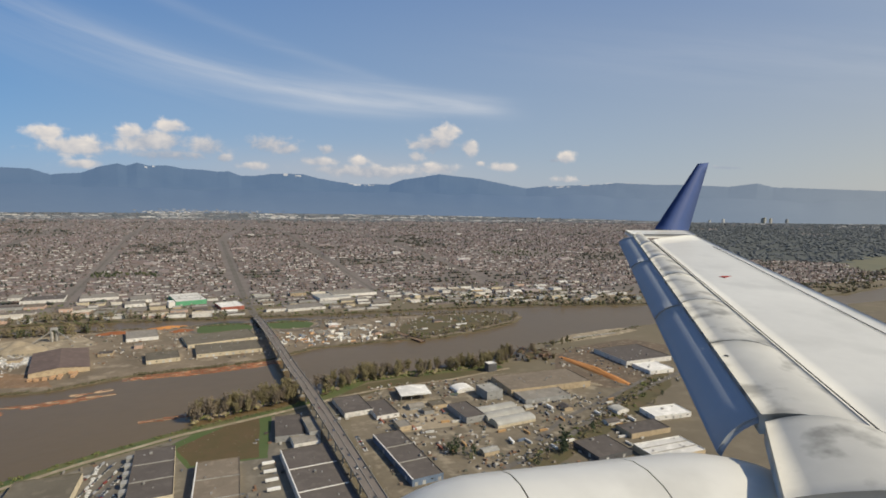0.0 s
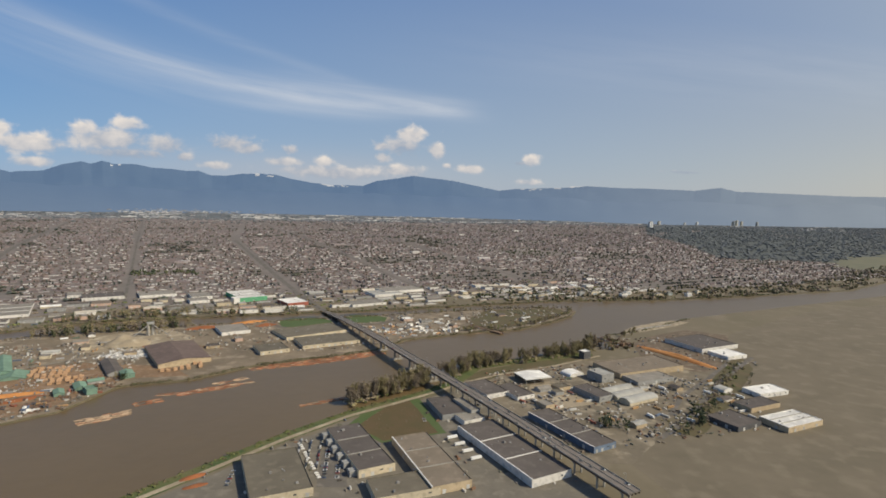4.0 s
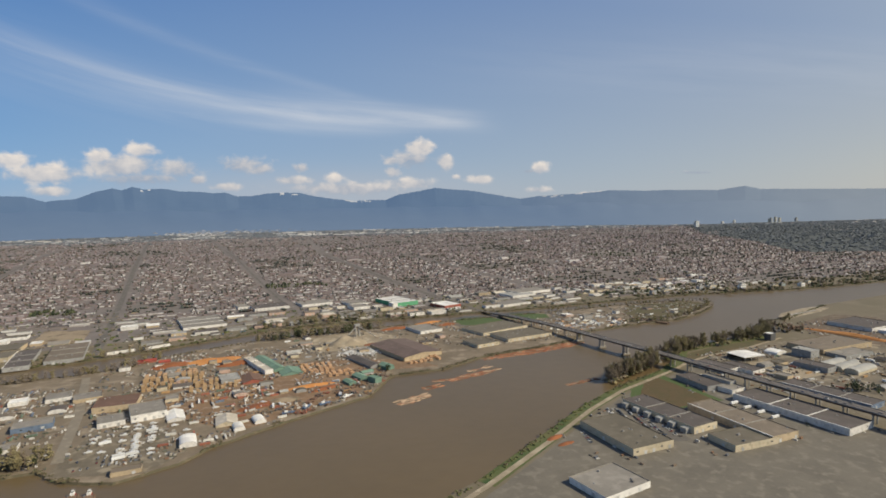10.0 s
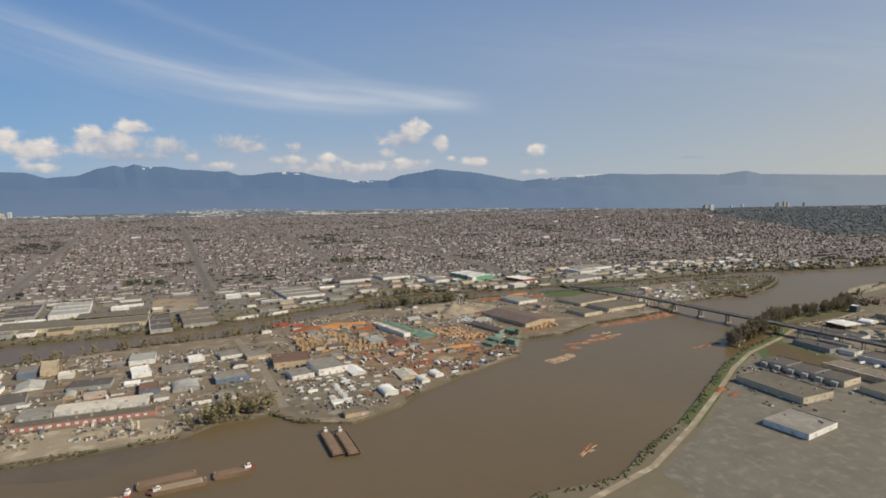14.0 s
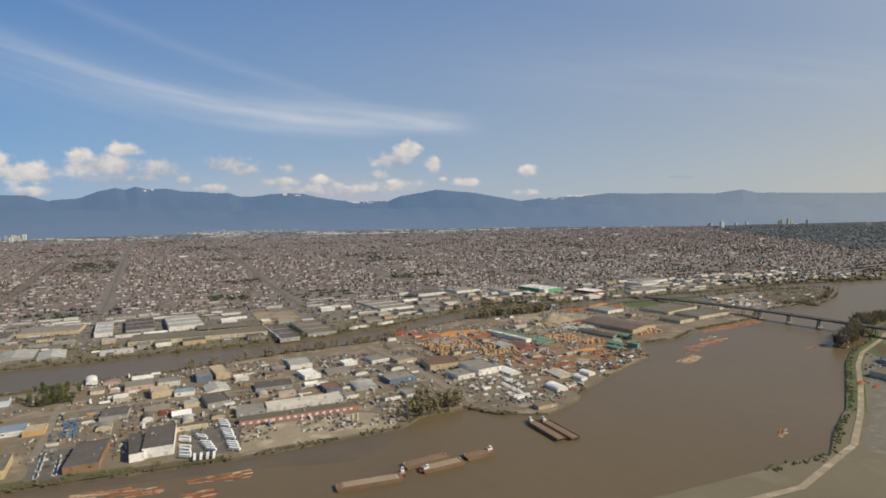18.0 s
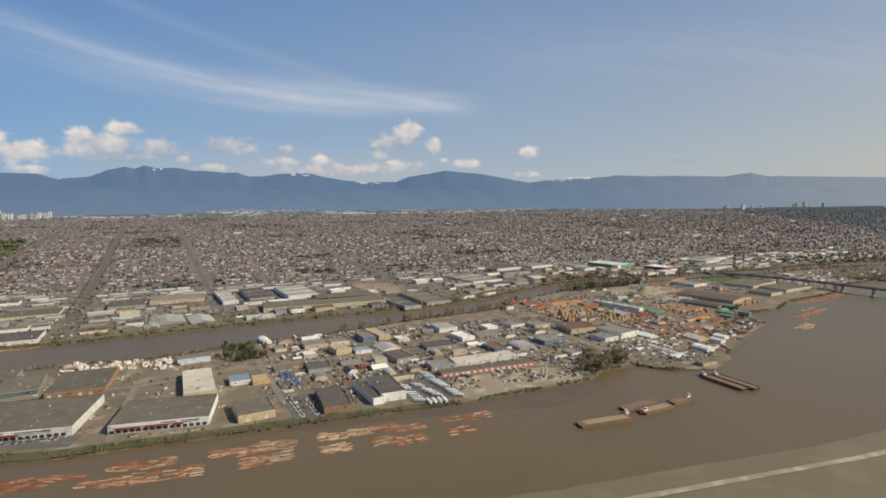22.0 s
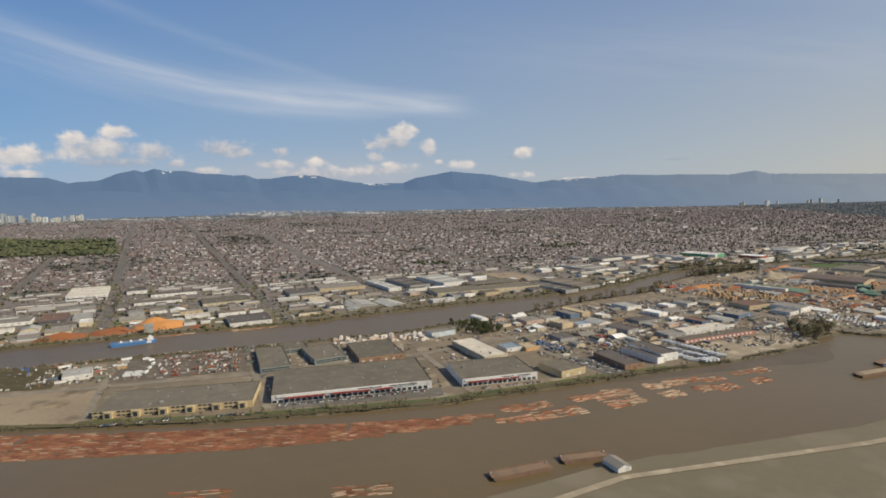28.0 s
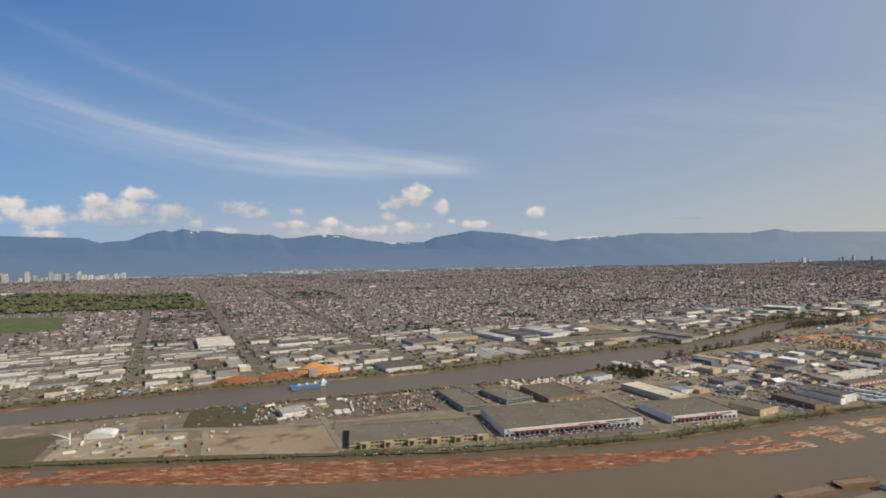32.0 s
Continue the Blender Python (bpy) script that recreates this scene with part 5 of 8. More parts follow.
def make_car(colour, name, length=4.5, width=1.85, tall=1.45, label=""):
    car = thing(name, 0, -900, 0, 0, label, "car", "parked cars")
    bag = Bag()
    hl, hw = length / 2, width / 2
    side = [(-hl, 0.30), (-hl, 0.72), (-hl * 0.62, 0.86), (hl * 0.80, 0.86), (hl, 0.66), (hl, 0.30)]
    n = len(side)
    bag.add([(x, -hw, z) for x, z in side] + [(x, hw, z) for x, z in side], [(i, n + i, n + (i + 1) % n, (i + 1) % n) for i in range(n)] + [tuple(range(n)), tuple(reversed(range(n, 2 * n)))])
    part("body", bag, mat("car_paint_" + name + label[:12], colour, rough=0.25, spec=0.5), car)
    bag = Bag()
    bag.prism([(-hl * 0.6, -hw * 0.92), (hl * 0.55, -hw * 0.92), (hl * 0.55, hw * 0.92), (-hl * 0.6, hw * 0.92)], 0.86, tall, 0, [(-hl * 0.36, -hw * 0.74), (hl * 0.36, -hw * 0.74), (hl * 0.36, hw * 0.74), (-hl * 0.36, hw * 0.74)])
    part("cabin_glass", bag, M_glass, car)
    return car


mat("tyre_rubber", (0.03, 0.03, 0.03))
CAR_COLOURS = (((0.75, 0.75, 0.74), "white"), ((0.45, 0.46, 0.47), "silver"), ((0.05, 0.05, 0.055), "black"), ((0.70, 0.69, 0.66), "off-white"), ((0.15, 0.16, 0.18), "dark grey"), ((0.32, 0.05, 0.045), "red"), ((0.07, 0.11, 0.23), "blue"))
CARS = [make_car(c, "car", label=w + " car parked on asphalt") for c, w in CAR_COLOURS]
CARS.append(make_car((0.72, 0.72, 0.70), "van", 5.6, 2.1, 2.2, "white delivery van parked on asphalt"))
PARKED = 0


def park(x, y, turn, z=0.3, which=None):
    global PARKED
    PARKED += 1
    proto = CARS[which] if which is not None else rnd_v.choice(CARS + CARS[:2] + [CARS[3], CARS[7]])
    if PARKED <= 330:
        copy_thing(proto, pose(x * U, y * U, z * U, 0, 0, turn))


def car_row(x, y, n, turn, step=2.8, fill=0.8, z=0.2):
    """n parking bays side by side along the direction turn; the cars stand across it."""
    a = radians(turn)
    for k in range(n):
        if rnd_v.random() < fill:
            park(x + math.cos(a) * step * k, y + math.sin(a) * step * k, turn + 90 + rnd_v.choice((0, 180)), z)


car_row(-203, 576, 30, 80)
car_row(-190, 572, 28, 80, fill=0.5)
car_row(-172, 600, 20, 80, fill=0.5)
car_row(-300, 585, 12, 80, fill=0.5)
for k in range(27):
    if k not in (5, 13, 20):
        park(-1397 - 0.59 * k, 664 + 2.95 * k, 11 + 180 * (k % 2), 0.2, (0, 3, -1, 0, 1)[k % 5])
    if k < 14 and k != 6:
        park(-1381 - 0.59 * k, 666 + 2.95 * k, 11, 0.2, (0, -1, 2, 3)[k % 4])
car_row(-1806, 694, 52, -3.5, 3.2, 0.8)
car_row(-1800, 700, 40, -3.5, 4.2, 0.4)
car_row(-1990, 702, 46, -7.5, 3.2, 0.55)
car_row(-1580, 668, 26, -3, 3.4, 0.6)
car_row(40, 560, 30, 100, 3.2, 0.7)
car_row(72, 648, 16, 100, 3.0, 0.6)
car_row(-60, 690, 10, 80, 3.0, 0.5)
car_row(-1340, 1286, 30, 3, 3.2, 0.6)
for y in range(460, 1400, 27):
    bx, bz = bridge_at(y)
    for lane in (-5.8, -2.4, 2.4, 5.8):
        if rnd_v.random() < 0.33:
            yy = y + rnd_v.uniform(-10, 10)
            park(bridge_at(yy)[0] + lane, yy, 100 if lane > 0 else 280, bridge_at(yy)[1] + 0.02)

CAR_PAINT = island_palette("mixed_car_paint", [(0.72, 0.72, 0.71), (0.08, 0.08, 0.085), (0.42, 0.43, 0.45), (0.70, 0.69, 0.66), (0.25, 0.05, 0.04), (0.05, 0.07, 0.13), (0.24, 0.24, 0.25), (0.55, 0.55, 0.54)], 0.35)
bag = Bag()
for x, y, nx, ny, turn, dx, dy, fill in ((-232, 606, 3, 24, -10, 12, 3.0, 0.7), (105, 700, 8, 6, 13, 5, 14, 0.6), (-560, 1300, 10, 3, 10, 6, 12, 0.6), (-1100, 1010, 14, 3, 10, 6, 10, 0.6),
                                         (-1330, 760, 8, 4, 10, 7, 11, 0.6), (-1180, 800, 8, 5, 10, 7, 11, 0.5), (-880, 700, 10, 3, 8, 7, 12, 0.5), (-1700, 1290, 20, 3, 5, 6, 14, 0.5), (330, 720, 10, 4, 13, 6, 12, 0.6), (-1585, 700, 3, 12, 0, 9, 6, 0.6), (-2090, 1400, 16, 4, 10, 6, 16, 0.5)):
    a = radians(turn)
    for i in range(nx):
        for j in range(ny):
            cx, cy = x + i * dx * math.cos(a) - j * dy * math.sin(a), y + i * dx * math.sin(a) + j * dy * math.cos(a)
            if rnd_v.random() < fill and not covered(cx, cy, 2):
                z = lift(cx, cy) + 0.16
                van = rnd_v.random() < 0.15
                bag.box(cx, cy, z + 0.25, 4.5 if not van else 5.8, 1.85, 0.75 if not van else 1.9, a + 1.57, 0, 0.96)
                if not van:
                    bag.box(cx, cy, z + 1.0, 2.5, 1.6, 0.55, a + 1.57, 1, 0.78)
solid("parked_cars", bag, [CAR_PAINT, M_glass], "many parked cars and vans in the works car parks", "cars", "stuff")

# a crowded yard of stored vehicles, and a row of white cars beside a warehouse
bag = Bag()
for i in range(24):
    for j in range(9):
        x, y = -1964 + 4.6 * i + rnd_v.uniform(-1.2, 1.2), 853 + 11.6 * j + rnd_v.uniform(-2.5, 2.5)
        if rnd_v.random() < 0.30 or noise.noise((x / 26, y / 20, 3.0)) < -0.22:
            continue
        a = radians(rnd_v.choice((84, 84, 84, 175, 60)) + rnd_v.uniform(-7, 7))
        tall = rnd_v.choice((0.8, 0.8, 0.8, 1.9, 2.6))
        bag.box(x, y, 0.4, rnd_v.uniform(4.2, 6.5) + tall, 2.0, tall + 0.2, a, 0, 0.95)
        if tall < 1:
            bag.box(x, y, 1.4, 2.5, 1.7, 0.6, a, 0, 0.78)
        else:
            bag.box(x + 4.4 * math.cos(a), y + 4.4 * math.sin(a), 0.4, 1.9, 1.9, 1.9, a, 0, 0.9)
solid("stored_vehicles", bag, island_palette("faded_vehicle_paint", [(0.62, 0.60, 0.57), (0.30, 0.26, 0.22), (0.36, 0.10, 0.06), (0.16, 0.14, 0.13), (0.50, 0.47, 0.43), (0.44, 0.19, 0.09), (0.24, 0.20, 0.17), (0.70, 0.68, 0.65)], 0.6), "crowded stored cars and trucks, white, brown and faded red", "vehicles", "stuff")
bag = Bag()
for x, y, turn in ((-1998, 872, 4), (-1986, 871, 4), (-1998, 884, 4), (-1986, 884, 4), (-1976, 880, 80), (-1975, 900, 82), (-1974, 920, 80), (-1980, 940, 60), (-1988, 950, 10)):
    a = radians(turn)
    bag.box(x, y, 0.9, 8.5, 2.6, 2.9, a, 0, 0.98)
    bag.box(x + 5.4 * math.cos(a), y + 5.4 * math.sin(a), 0.6, 2.2, 2.4, 2.2, a, 0, 0.9)
for k in range(19):
    x, y = -208 - 0.17 * 5.2 * k, 578 + 5.2 * k
    if k % 5 != 3:
        bag.box(x, y, 0.4, 4.5, 1.85, 0.8, radians(10), 0, 0.95)
        bag.box(x, y, 1.2, 2.5, 1.6, 0.6, radians(10), 0, 0.8)
solid("white_vehicles", bag, mat("white_vehicle_paint", (0.72, 0.72, 0.70), (0.62, 0.62, 0.60), rough=0.4, grain=0.5), "white trucks and white cars parked in rows", "vehicles", "stuff")

trailer = thing("trailer", 0, -940, 0, 0, "white box trailer parked in a yard", "trailer", "parked trailers")
bag = Bag()
bag.box(0, 0, 1.1, 13.5, 2.6, 2.8, bottom=True)
part("box", bag, mat("trailer_white", (0.78, 0.78, 0.76), (0.68, 0.68, 0.66), rough=0.4, vary=0.12), trailer)
for i in (-5.0, -3.7):
    bag = Bag()
    bag.bar((i, -1.2, 0.5), (i, 1.2, 0.5), 0.5, 8)
    part("axle_wheels", bag, MATS["tyre_rubber"], trailer)
bag = Bag()
bag.box(4.5, 0, 0, 0.4, 1.8, 1.15)
part("landing_legs", bag, M_vent, trailer)

boat = thing("boat", 0, -960, 0, 0, "white boat laid up ashore in a crowded yard", "boat", "laid-up boats")
bag = Bag()
deck = [(-4.5, -1.4), (2.0, -1.5), (5.2, 0), (2.0, 1.5), (-4.5, 1.4)]
bag.prism([(i * 0.85, j * 0.6) for i, j in deck], 0.4, 2.0, 0, deck, bottom=True)
part("hull", bag, M_white, boat)
bag = Bag()
bag.box(-0.6, 0, 2.0, 4.0, 2.0, 1.3, taper=0.82)
part("cabin", bag, mat("boat_cabin", (0.62, 0.64, 0.66), rough=0.35), boat)
bag = Bag()
bag.box(-2.5, 0, 0, 0.4, 1.6, 0.6)
bag.box(2.0, 0, 0, 0.4, 1.6, 0.6)
part("cradle", bag, M_vent, boat)

CONTAINERS = []
for c, w in (((0.33, 0.13, 0.085), "rust-red"), ((0.15, 0.19, 0.26), "blue"), ((0.62, 0.61, 0.58), "white"), ((0.15, 0.20, 0.15), "green"), ((0.46, 0.29, 0.14), "orange"), ((0.33, 0.33, 0.33), "grey"), ((0.70, 0.68, 0.62), "pale")):
    bag = Bag()
    wave = [(-6.1 + 0.61 * k, 1.22 if k % 2 else 1.10) for k in range(21)]
    bag.prism([(i, -j) for i, j in wave] + [(i, j) for i, j in reversed(wave)], 0, 2.6)
    ob = solid("shipping_container", bag, mat("container_" + w.replace("-", "_"), c, tuple(v * 0.7 for v in c), grain=0.8, rough=0.6, vary=0.15), w + " corrugated steel shipping container in a yard", "container", "", "shipping containers")
    ob.matrix_basis = pose(0, -980 * U, 0)
    CONTAINERS.append(ob)


def strew(region, n, choose, room=3.0, turn=10.0, spread=8.0):
    """Sets n things about a region (x0, x1, y0, y1), clear of the buildings and the water."""
    x0, x1, y0, y1 = region
    made = tries = 0
    while made < n and tries < n * 12:
        tries += 1
        x, y = rnd_v.uniform(x0, x1), rnd_v.uniform(y0, y1)
        if covered(x, y, room) or (-160 < x < -50 and 645 < y < 785) or (y > 600 and x > -2890 and x < 540 and not (at_line(ISLE_SOUTH, x) + 10 < y < at_line(ISLE_NORTH, x) - 8) and not y < at_line(SOUTH_BANK, x) - 20 and not y > at_line(NORTH_BANK, x) + 12):
            continue
        choose(x, y, turn + rnd_v.choice((0, 90)) + rnd_v.uniform(-spread, spread))
        made += 1


def put(proto):
    def at(x, y, turn):
        copy_thing(rnd_v.choice(proto), pose(x * U, y * U, 0.16 * U, 0, 0, turn))
    return at


# the truck yard: white trailers in slanting ranks
for x0, y0, x1, y1, n, turn in ((-1210, 669, -1229, 766, 15, 146), (-1235, 677, -1250, 722, 7, -34), (-1260, 667, -1267, 722, 7, -28), (-1250, 661, -1224, 659, 5, 92)):
    for k in range(n):
        f = k / (n - 1)
        if k % 6 != 4:
            copy_thing(trailer, pose((x0 + (x1 - x0) * f) * U, (y0 + (y1 - y0) * f) * U, 0.16 * U, 0, 0, turn + rnd_v.uniform(-5, 5)))
for k in range(4):
    copy_thing(trailer, pose((-95 + 2 * k) * U, (650 - 18 * k) * U, 0.16 * U, 0, 0, 10))
    copy_thing(trailer, pose((-40 + 3 * k) * U, (636 - 20 * k) * U, 0.16 * U, 0, 0, 10))
for i, x in enumerate((-872, -858, -838, -824, -806)):
    for k in range(17):
        by = 706 + 7 * k + 2 * i
        if rnd_v.random() < (0.22, 0.18, 0.62, 0.7, 0.4)[i] and by > at_line(ISLE_SOUTH, x) + 14 and not covered(x - k, by, 3):
            copy_thing(boat if rnd_v.random() < 0.9 else trailer, pose((x - 1.1 * k + rnd_v.uniform(-1, 1)) * U, by * U, 0.16 * U, 0, 0, 12 + rnd_v.choice((0, 180)) + rnd_v.uniform(-8, 8)))
strew((-800, -640, 720, 900), 26, put([boat, trailer, CONTAINERS[6], CONTAINERS[0]]), 2)
strew((-1430, -960, 735, 1040), 84, put(CONTAINERS + [trailer]), 2)
strew((-960, -520, 860, 1200), 66, put(CONTAINERS), 2)
strew((-2100, -1830, 870, 965), 30, put(CONTAINERS + [trailer, boat]), 2)
strew((-2340, -2180, 775, 905), 20, put(CONTAINERS), 2)
strew((100, 460, 600, 830), 36, put(CONTAINERS + [trailer]), 2)
strew((-60, 420, 1140, 1370), 20, put([CONTAINERS[2], CONTAINERS[5], CONTAINERS[6], trailer]), 2)
strew((-2600, -1650, 1120, 1400), 24, put(CONTAINERS + [trailer]), 2)
strew((-1650, -600, 1230, 1420), 14, put(CONTAINERS + [trailer]), 2)
strew((-1430, -960, 735, 1040), 90, lambda x, y, t: park(x, y, t, 0.05), 2)
strew((-960, -620, 760, 1100), 50, lambda x, y, t: park(x, y, t, 0.05), 2)
strew((-300, 60, 560, 760), 30, lambda x, y, t: park(x, y, t, 0.05), 2)

# ---------------------------------------------------------------- sawmill and river things
M_lumber = mat("fresh_sawn_lumber", (0.54, 0.35, 0.21), (0.42, 0.27, 0.16), grain=1.2, blotch=0.1, island=0.25)
M_wrapped = mat("paper_wrapped_lumber", (0.46, 0.33, 0.19), (0.36, 0.24, 0.135), grain=0.8, island=0.25)
M_bark = mat("floating_log_bark", (0.270, 0.108, 0.060), (0.175, 0.076, 0.045), grain=0.6, blotch=0.02, island=0.35, c3=(0.33, 0.17, 0.095))
M_palelog = mat("pale_floating_logs", (0.44, 0.33, 0.235), (0.31, 0.22, 0.15), grain=0.6, blotch=0.02, island=0.3)
M_chips = mat("orange_wood_chips", (0.54, 0.26, 0.09), (0.40, 0.17, 0.058), grain=0.6, blotch=0.03, bump=0.25)
M_sawdust = mat("red_brown_hog_fuel", (0.30, 0.11, 0.045), (0.20, 0.08, 0.038), grain=0.6, blotch=0.03, bump=0.25)
rnd_l = random.Random(41)


def lumber_stack(x, y, turn, m, rows=2, high=3):
    s = thing("lumber_stack", x, y, 0.12, turn, "neat stack of %s lumber packs on the mill yard" % ("orange fresh-sawn" if m is M_lumber else "paper-wrapped tan"), "lumber", "lumber stacks")
    for i in range(rows):
        # one strapped column, drawn in at the bearers between its layers
        bag = Bag()
        cx, cy = (i - rows / 2 + 0.5) * 2.9 + rnd_l.uniform(-0.1, 0.1), rnd_l.uniform(-0.3, 0.3)
        rings = []
        for k in range(high - (rnd_l.random() < 0.4)):
            rings += [(k * 1.45 - 0.25, 0.9), (k * 1.45, 0.9), (k * 1.45, 1.0), (k * 1.45 + 1.2, 1.0), (k * 1.45 + 1.2, 0.9)]
        rings[-1] = (rings[-1][0] + 0.02, 0.98)
        bag.v = [(cx + a * 1.35 * f, cy + b * 3.0 * f, z) for z, f in rings for a, b in ((-1, -1), (1, -1), (1, 1), (-1, 1))]
        bag.f = [(4 * j + q, 4 * j + (q + 1) % 4, 4 * j + 4 + (q + 1) % 4, 4 * j + 4 + q) for j in range(len(rings) - 1) for q in range(4)] + [tuple(range(4 * len(rings) - 4, 4 * len(rings)))]
        bag.m = [0] * len(bag.f)
        part("lumber_pack", bag, m, s)


for x0, y0, nx, ny, m in ((-625, 1000, 7, 5, M_lumber), (-585, 965, 6, 3, M_lumber), (-425, 1000, 7, 4, M_lumber), (-870, 985, 10, 6, M_wrapped), (-795, 955, 8, 4, M_wrapped), (-745, 985, 6, 4, M_lumber), (-880, 1060, 9, 3, M_lumber)):
    for i in range(nx):
        for j in range(ny):
            lx, ly = x0 + i * 9.5 - j * 1.5, y0 + j * 11.5 + i * 1.6
            if not covered(lx, ly, 3) and rnd_l.random() < 0.88 and noise.noise((lx / 17, ly / 14, 2.0)) > -0.28:
                lumber_stack(lx + rnd_l.uniform(-1.6, 1.6), ly + rnd_l.uniform(-1.5, 1.5), 10 + rnd_l.choice((0, 0, 0, 90)) + rnd_l.uniform(-4, 4), m, 2, 3 if m is M_lumber else rnd_l.choice((3, 5, 6, 6)))


def heap(name, x, y, w, d, h, turn, m, label):
    """A heap of loose stuff with a rounded, slumped outline."""
    bag = Bag()
    nx, ny = 26, 14
    a = radians(turn)
    for j in range(ny):
        for i in range(nx):
            s, t = 2 * i / (nx - 1) - 1, 2 * j / (ny - 1) - 1
            r = math.hypot(s, t)
            z = h * max(0.0, 1 - r) ** 0.75 * (0.75 + 0.45 * noise.noise((s * 1.7 + x, t * 1.7, 0))) + 0.4 * noise.noise((s * 9, t * 9, x)) * (r < 0.95)
            sx, ty = s * w / 2, t * d / 2
            bag.v.append((x + sx * math.cos(a) - ty * math.sin(a), y + sx * math.sin(a) + ty * math.cos(a), max(z, 0) - (0.3 if r > 0.98 else -0.15)))
    bag.f = [(j * nx + i, j * nx + i + 1, (j + 1) * nx + i + 1, (j + 1) * nx + i) for j in range(ny - 1) for i in range(nx - 1)]
    bag.m = [0] * len(bag.f)
    return solid(name, bag, m, label, "mound", "", "material mounds", smooth=True)


heap("chip_mound", -2008, 1178, 104, 60, 26, 6, M_chips, "tall bright orange wood chip pile by the river")
heap("bark_mound", -2078, 1160, 90, 40, 12, 4, M_sawdust, "long low red-brown wood chip pile")
heap("bark_mound", -2150, 1148, 90, 40, 14, 8, M_sawdust, "red-brown bark pile on the river bank")
heap("bark_mound", -1935, 1152, 40, 22, 5, 8, M_sawdust, "red-brown bark pile on the river bank")
heap("rubble_mound", -2252, 1136, 70, 30, 8, 8, mat("tan_rubble", (0.36, 0.24, 0.15), (0.25, 0.165, 0.105), grain=0.6, blotch=0.05, bump=0.25), "tan and orange rubble heap on the far bank")
heap("netting_mound", -2304, 1114, 46, 18, 6, 4, mat("faded_blue_netting", (0.17, 0.20, 0.27), (0.12, 0.145, 0.21), grain=0.6, blotch=0.05), "faded blue netting heap on the far bank")
heap("log_mound", -392, 1312, 80, 24, 6, 14, M_sawdust, "long red-brown pile of logs")
heap("log_mound", -300, 1350, 84, 22, 6, 16, M_chips, "long orange pile of peeled logs")
heap("log_mound", -262, 1312, 50, 20, 6, 14, M_sawdust, "long red-brown pile of logs")
heap("log_mound", -610, 925, 90, 16, 5, 12, M_chips, "long orange pile of peeled logs")
heap("sand_mound", -655, 868, 52, 26, 5, 10, M_sand, "low pale sand heap on the mill shore")
heap("chip_mound", 508, 888, 22, 190, 9, 14, M_chips, "long orange wood chip ridge beside a mill")
heap("log_mound", -785, 1147, 110, 40, 9, 14, M_chips, "long orange pile of peeled logs")
heap("log_mound", -850, 1135, 80, 34, 9, 14, M_sawdust, "long red-brown pile of logs")
heap("log_mound", -735, 1112, 80, 28, 7, 14, M_sawdust, "long red-brown pile of logs")
heap("gravel_mound", -520, 1196, 84, 64, 24, 0, M_gravel, "grey gravel heap under a conveyor")
heap("gravel_mound", -560, 1215, 40, 30, 8, 0, M_gravel, "grey gravel heap on the works yard")
heap("gravel_mound", -1690, 1215, 40, 26, 6, 0, M_gravel, "grey gravel heap by the bank")
heap("gravel_mound", -1120, 712, 36, 18, 4, 0, M_gravel, "grey gravel heap on the shore")
bag = Bag()
for k in range(420):
    x, y = -500 + rnd_l.gauss(0, 22), 1118 + rnd_l.gauss(0, 15)
    if not covered(x, y, 2):
        w = rnd_l.uniform(1.5, 6)
        bag.box(x, y, 0.0, w, rnd_l.uniform(1.2, 3.5), rnd_l.uniform(0.6, 3.2), rnd_l.uniform(0, 3.1), 0, 0.8)
solid("rubble_mound", bag, mat("pale_rubble", (0.62, 0.61, 0.59), (0.38, 0.38, 0.38), grain=0.35, blotch=0.1, island=0.35), "heap of pale broken concrete and steel sheets", "mound", "stuff")
heap("soil_mound", -2060, 790, 40, 22, 3, 0, M_sand, "low heap of brown soil on a bare lot")
heap("log_mound", -335, 612, 30, 10, 3, 25, M_sawdust, "heap of brown logs beside a yard")
heap("log_mound", -330, 592, 26, 8, 2.5, 15, M_sawdust, "heap of brown logs beside a yard")
heap("sawdust_mound", 455, 830, 70, 16, 3, -40, M_gravel, "low pale sawdust heap beside a mill")
heap("bark_mound", 440, 1000, 60, 34, 6, 10, M_scrub, "dark brown bark pile beside a mill")
heap("bark_mound", -690, 855, 70, 24, 3, 30, M_sawdust, "red-brown bark pile on the mill shore")
heap("bark_mound", -590, 905, 60, 18, 3, 28, M_sawdust, "red-brown bark pile on the mill shore")
heap("bark_mound", -460, 1175, 60, 24, 4, 10, M_sawdust, "red-brown bark pile on the mill yard")

for k in range(16):
    copy_thing(CONTAINERS[(0, 4, 0, 2)[k % 4]], pose((-770 + (k % 8) * 14 + rnd_l.uniform(-3, 3)) * U, (905 + (k // 8) * 26 + rnd_l.uniform(-6, 6)) * U, 0.16 * U, 0, 0, 12 + 90 * (k % 3 == 0)))
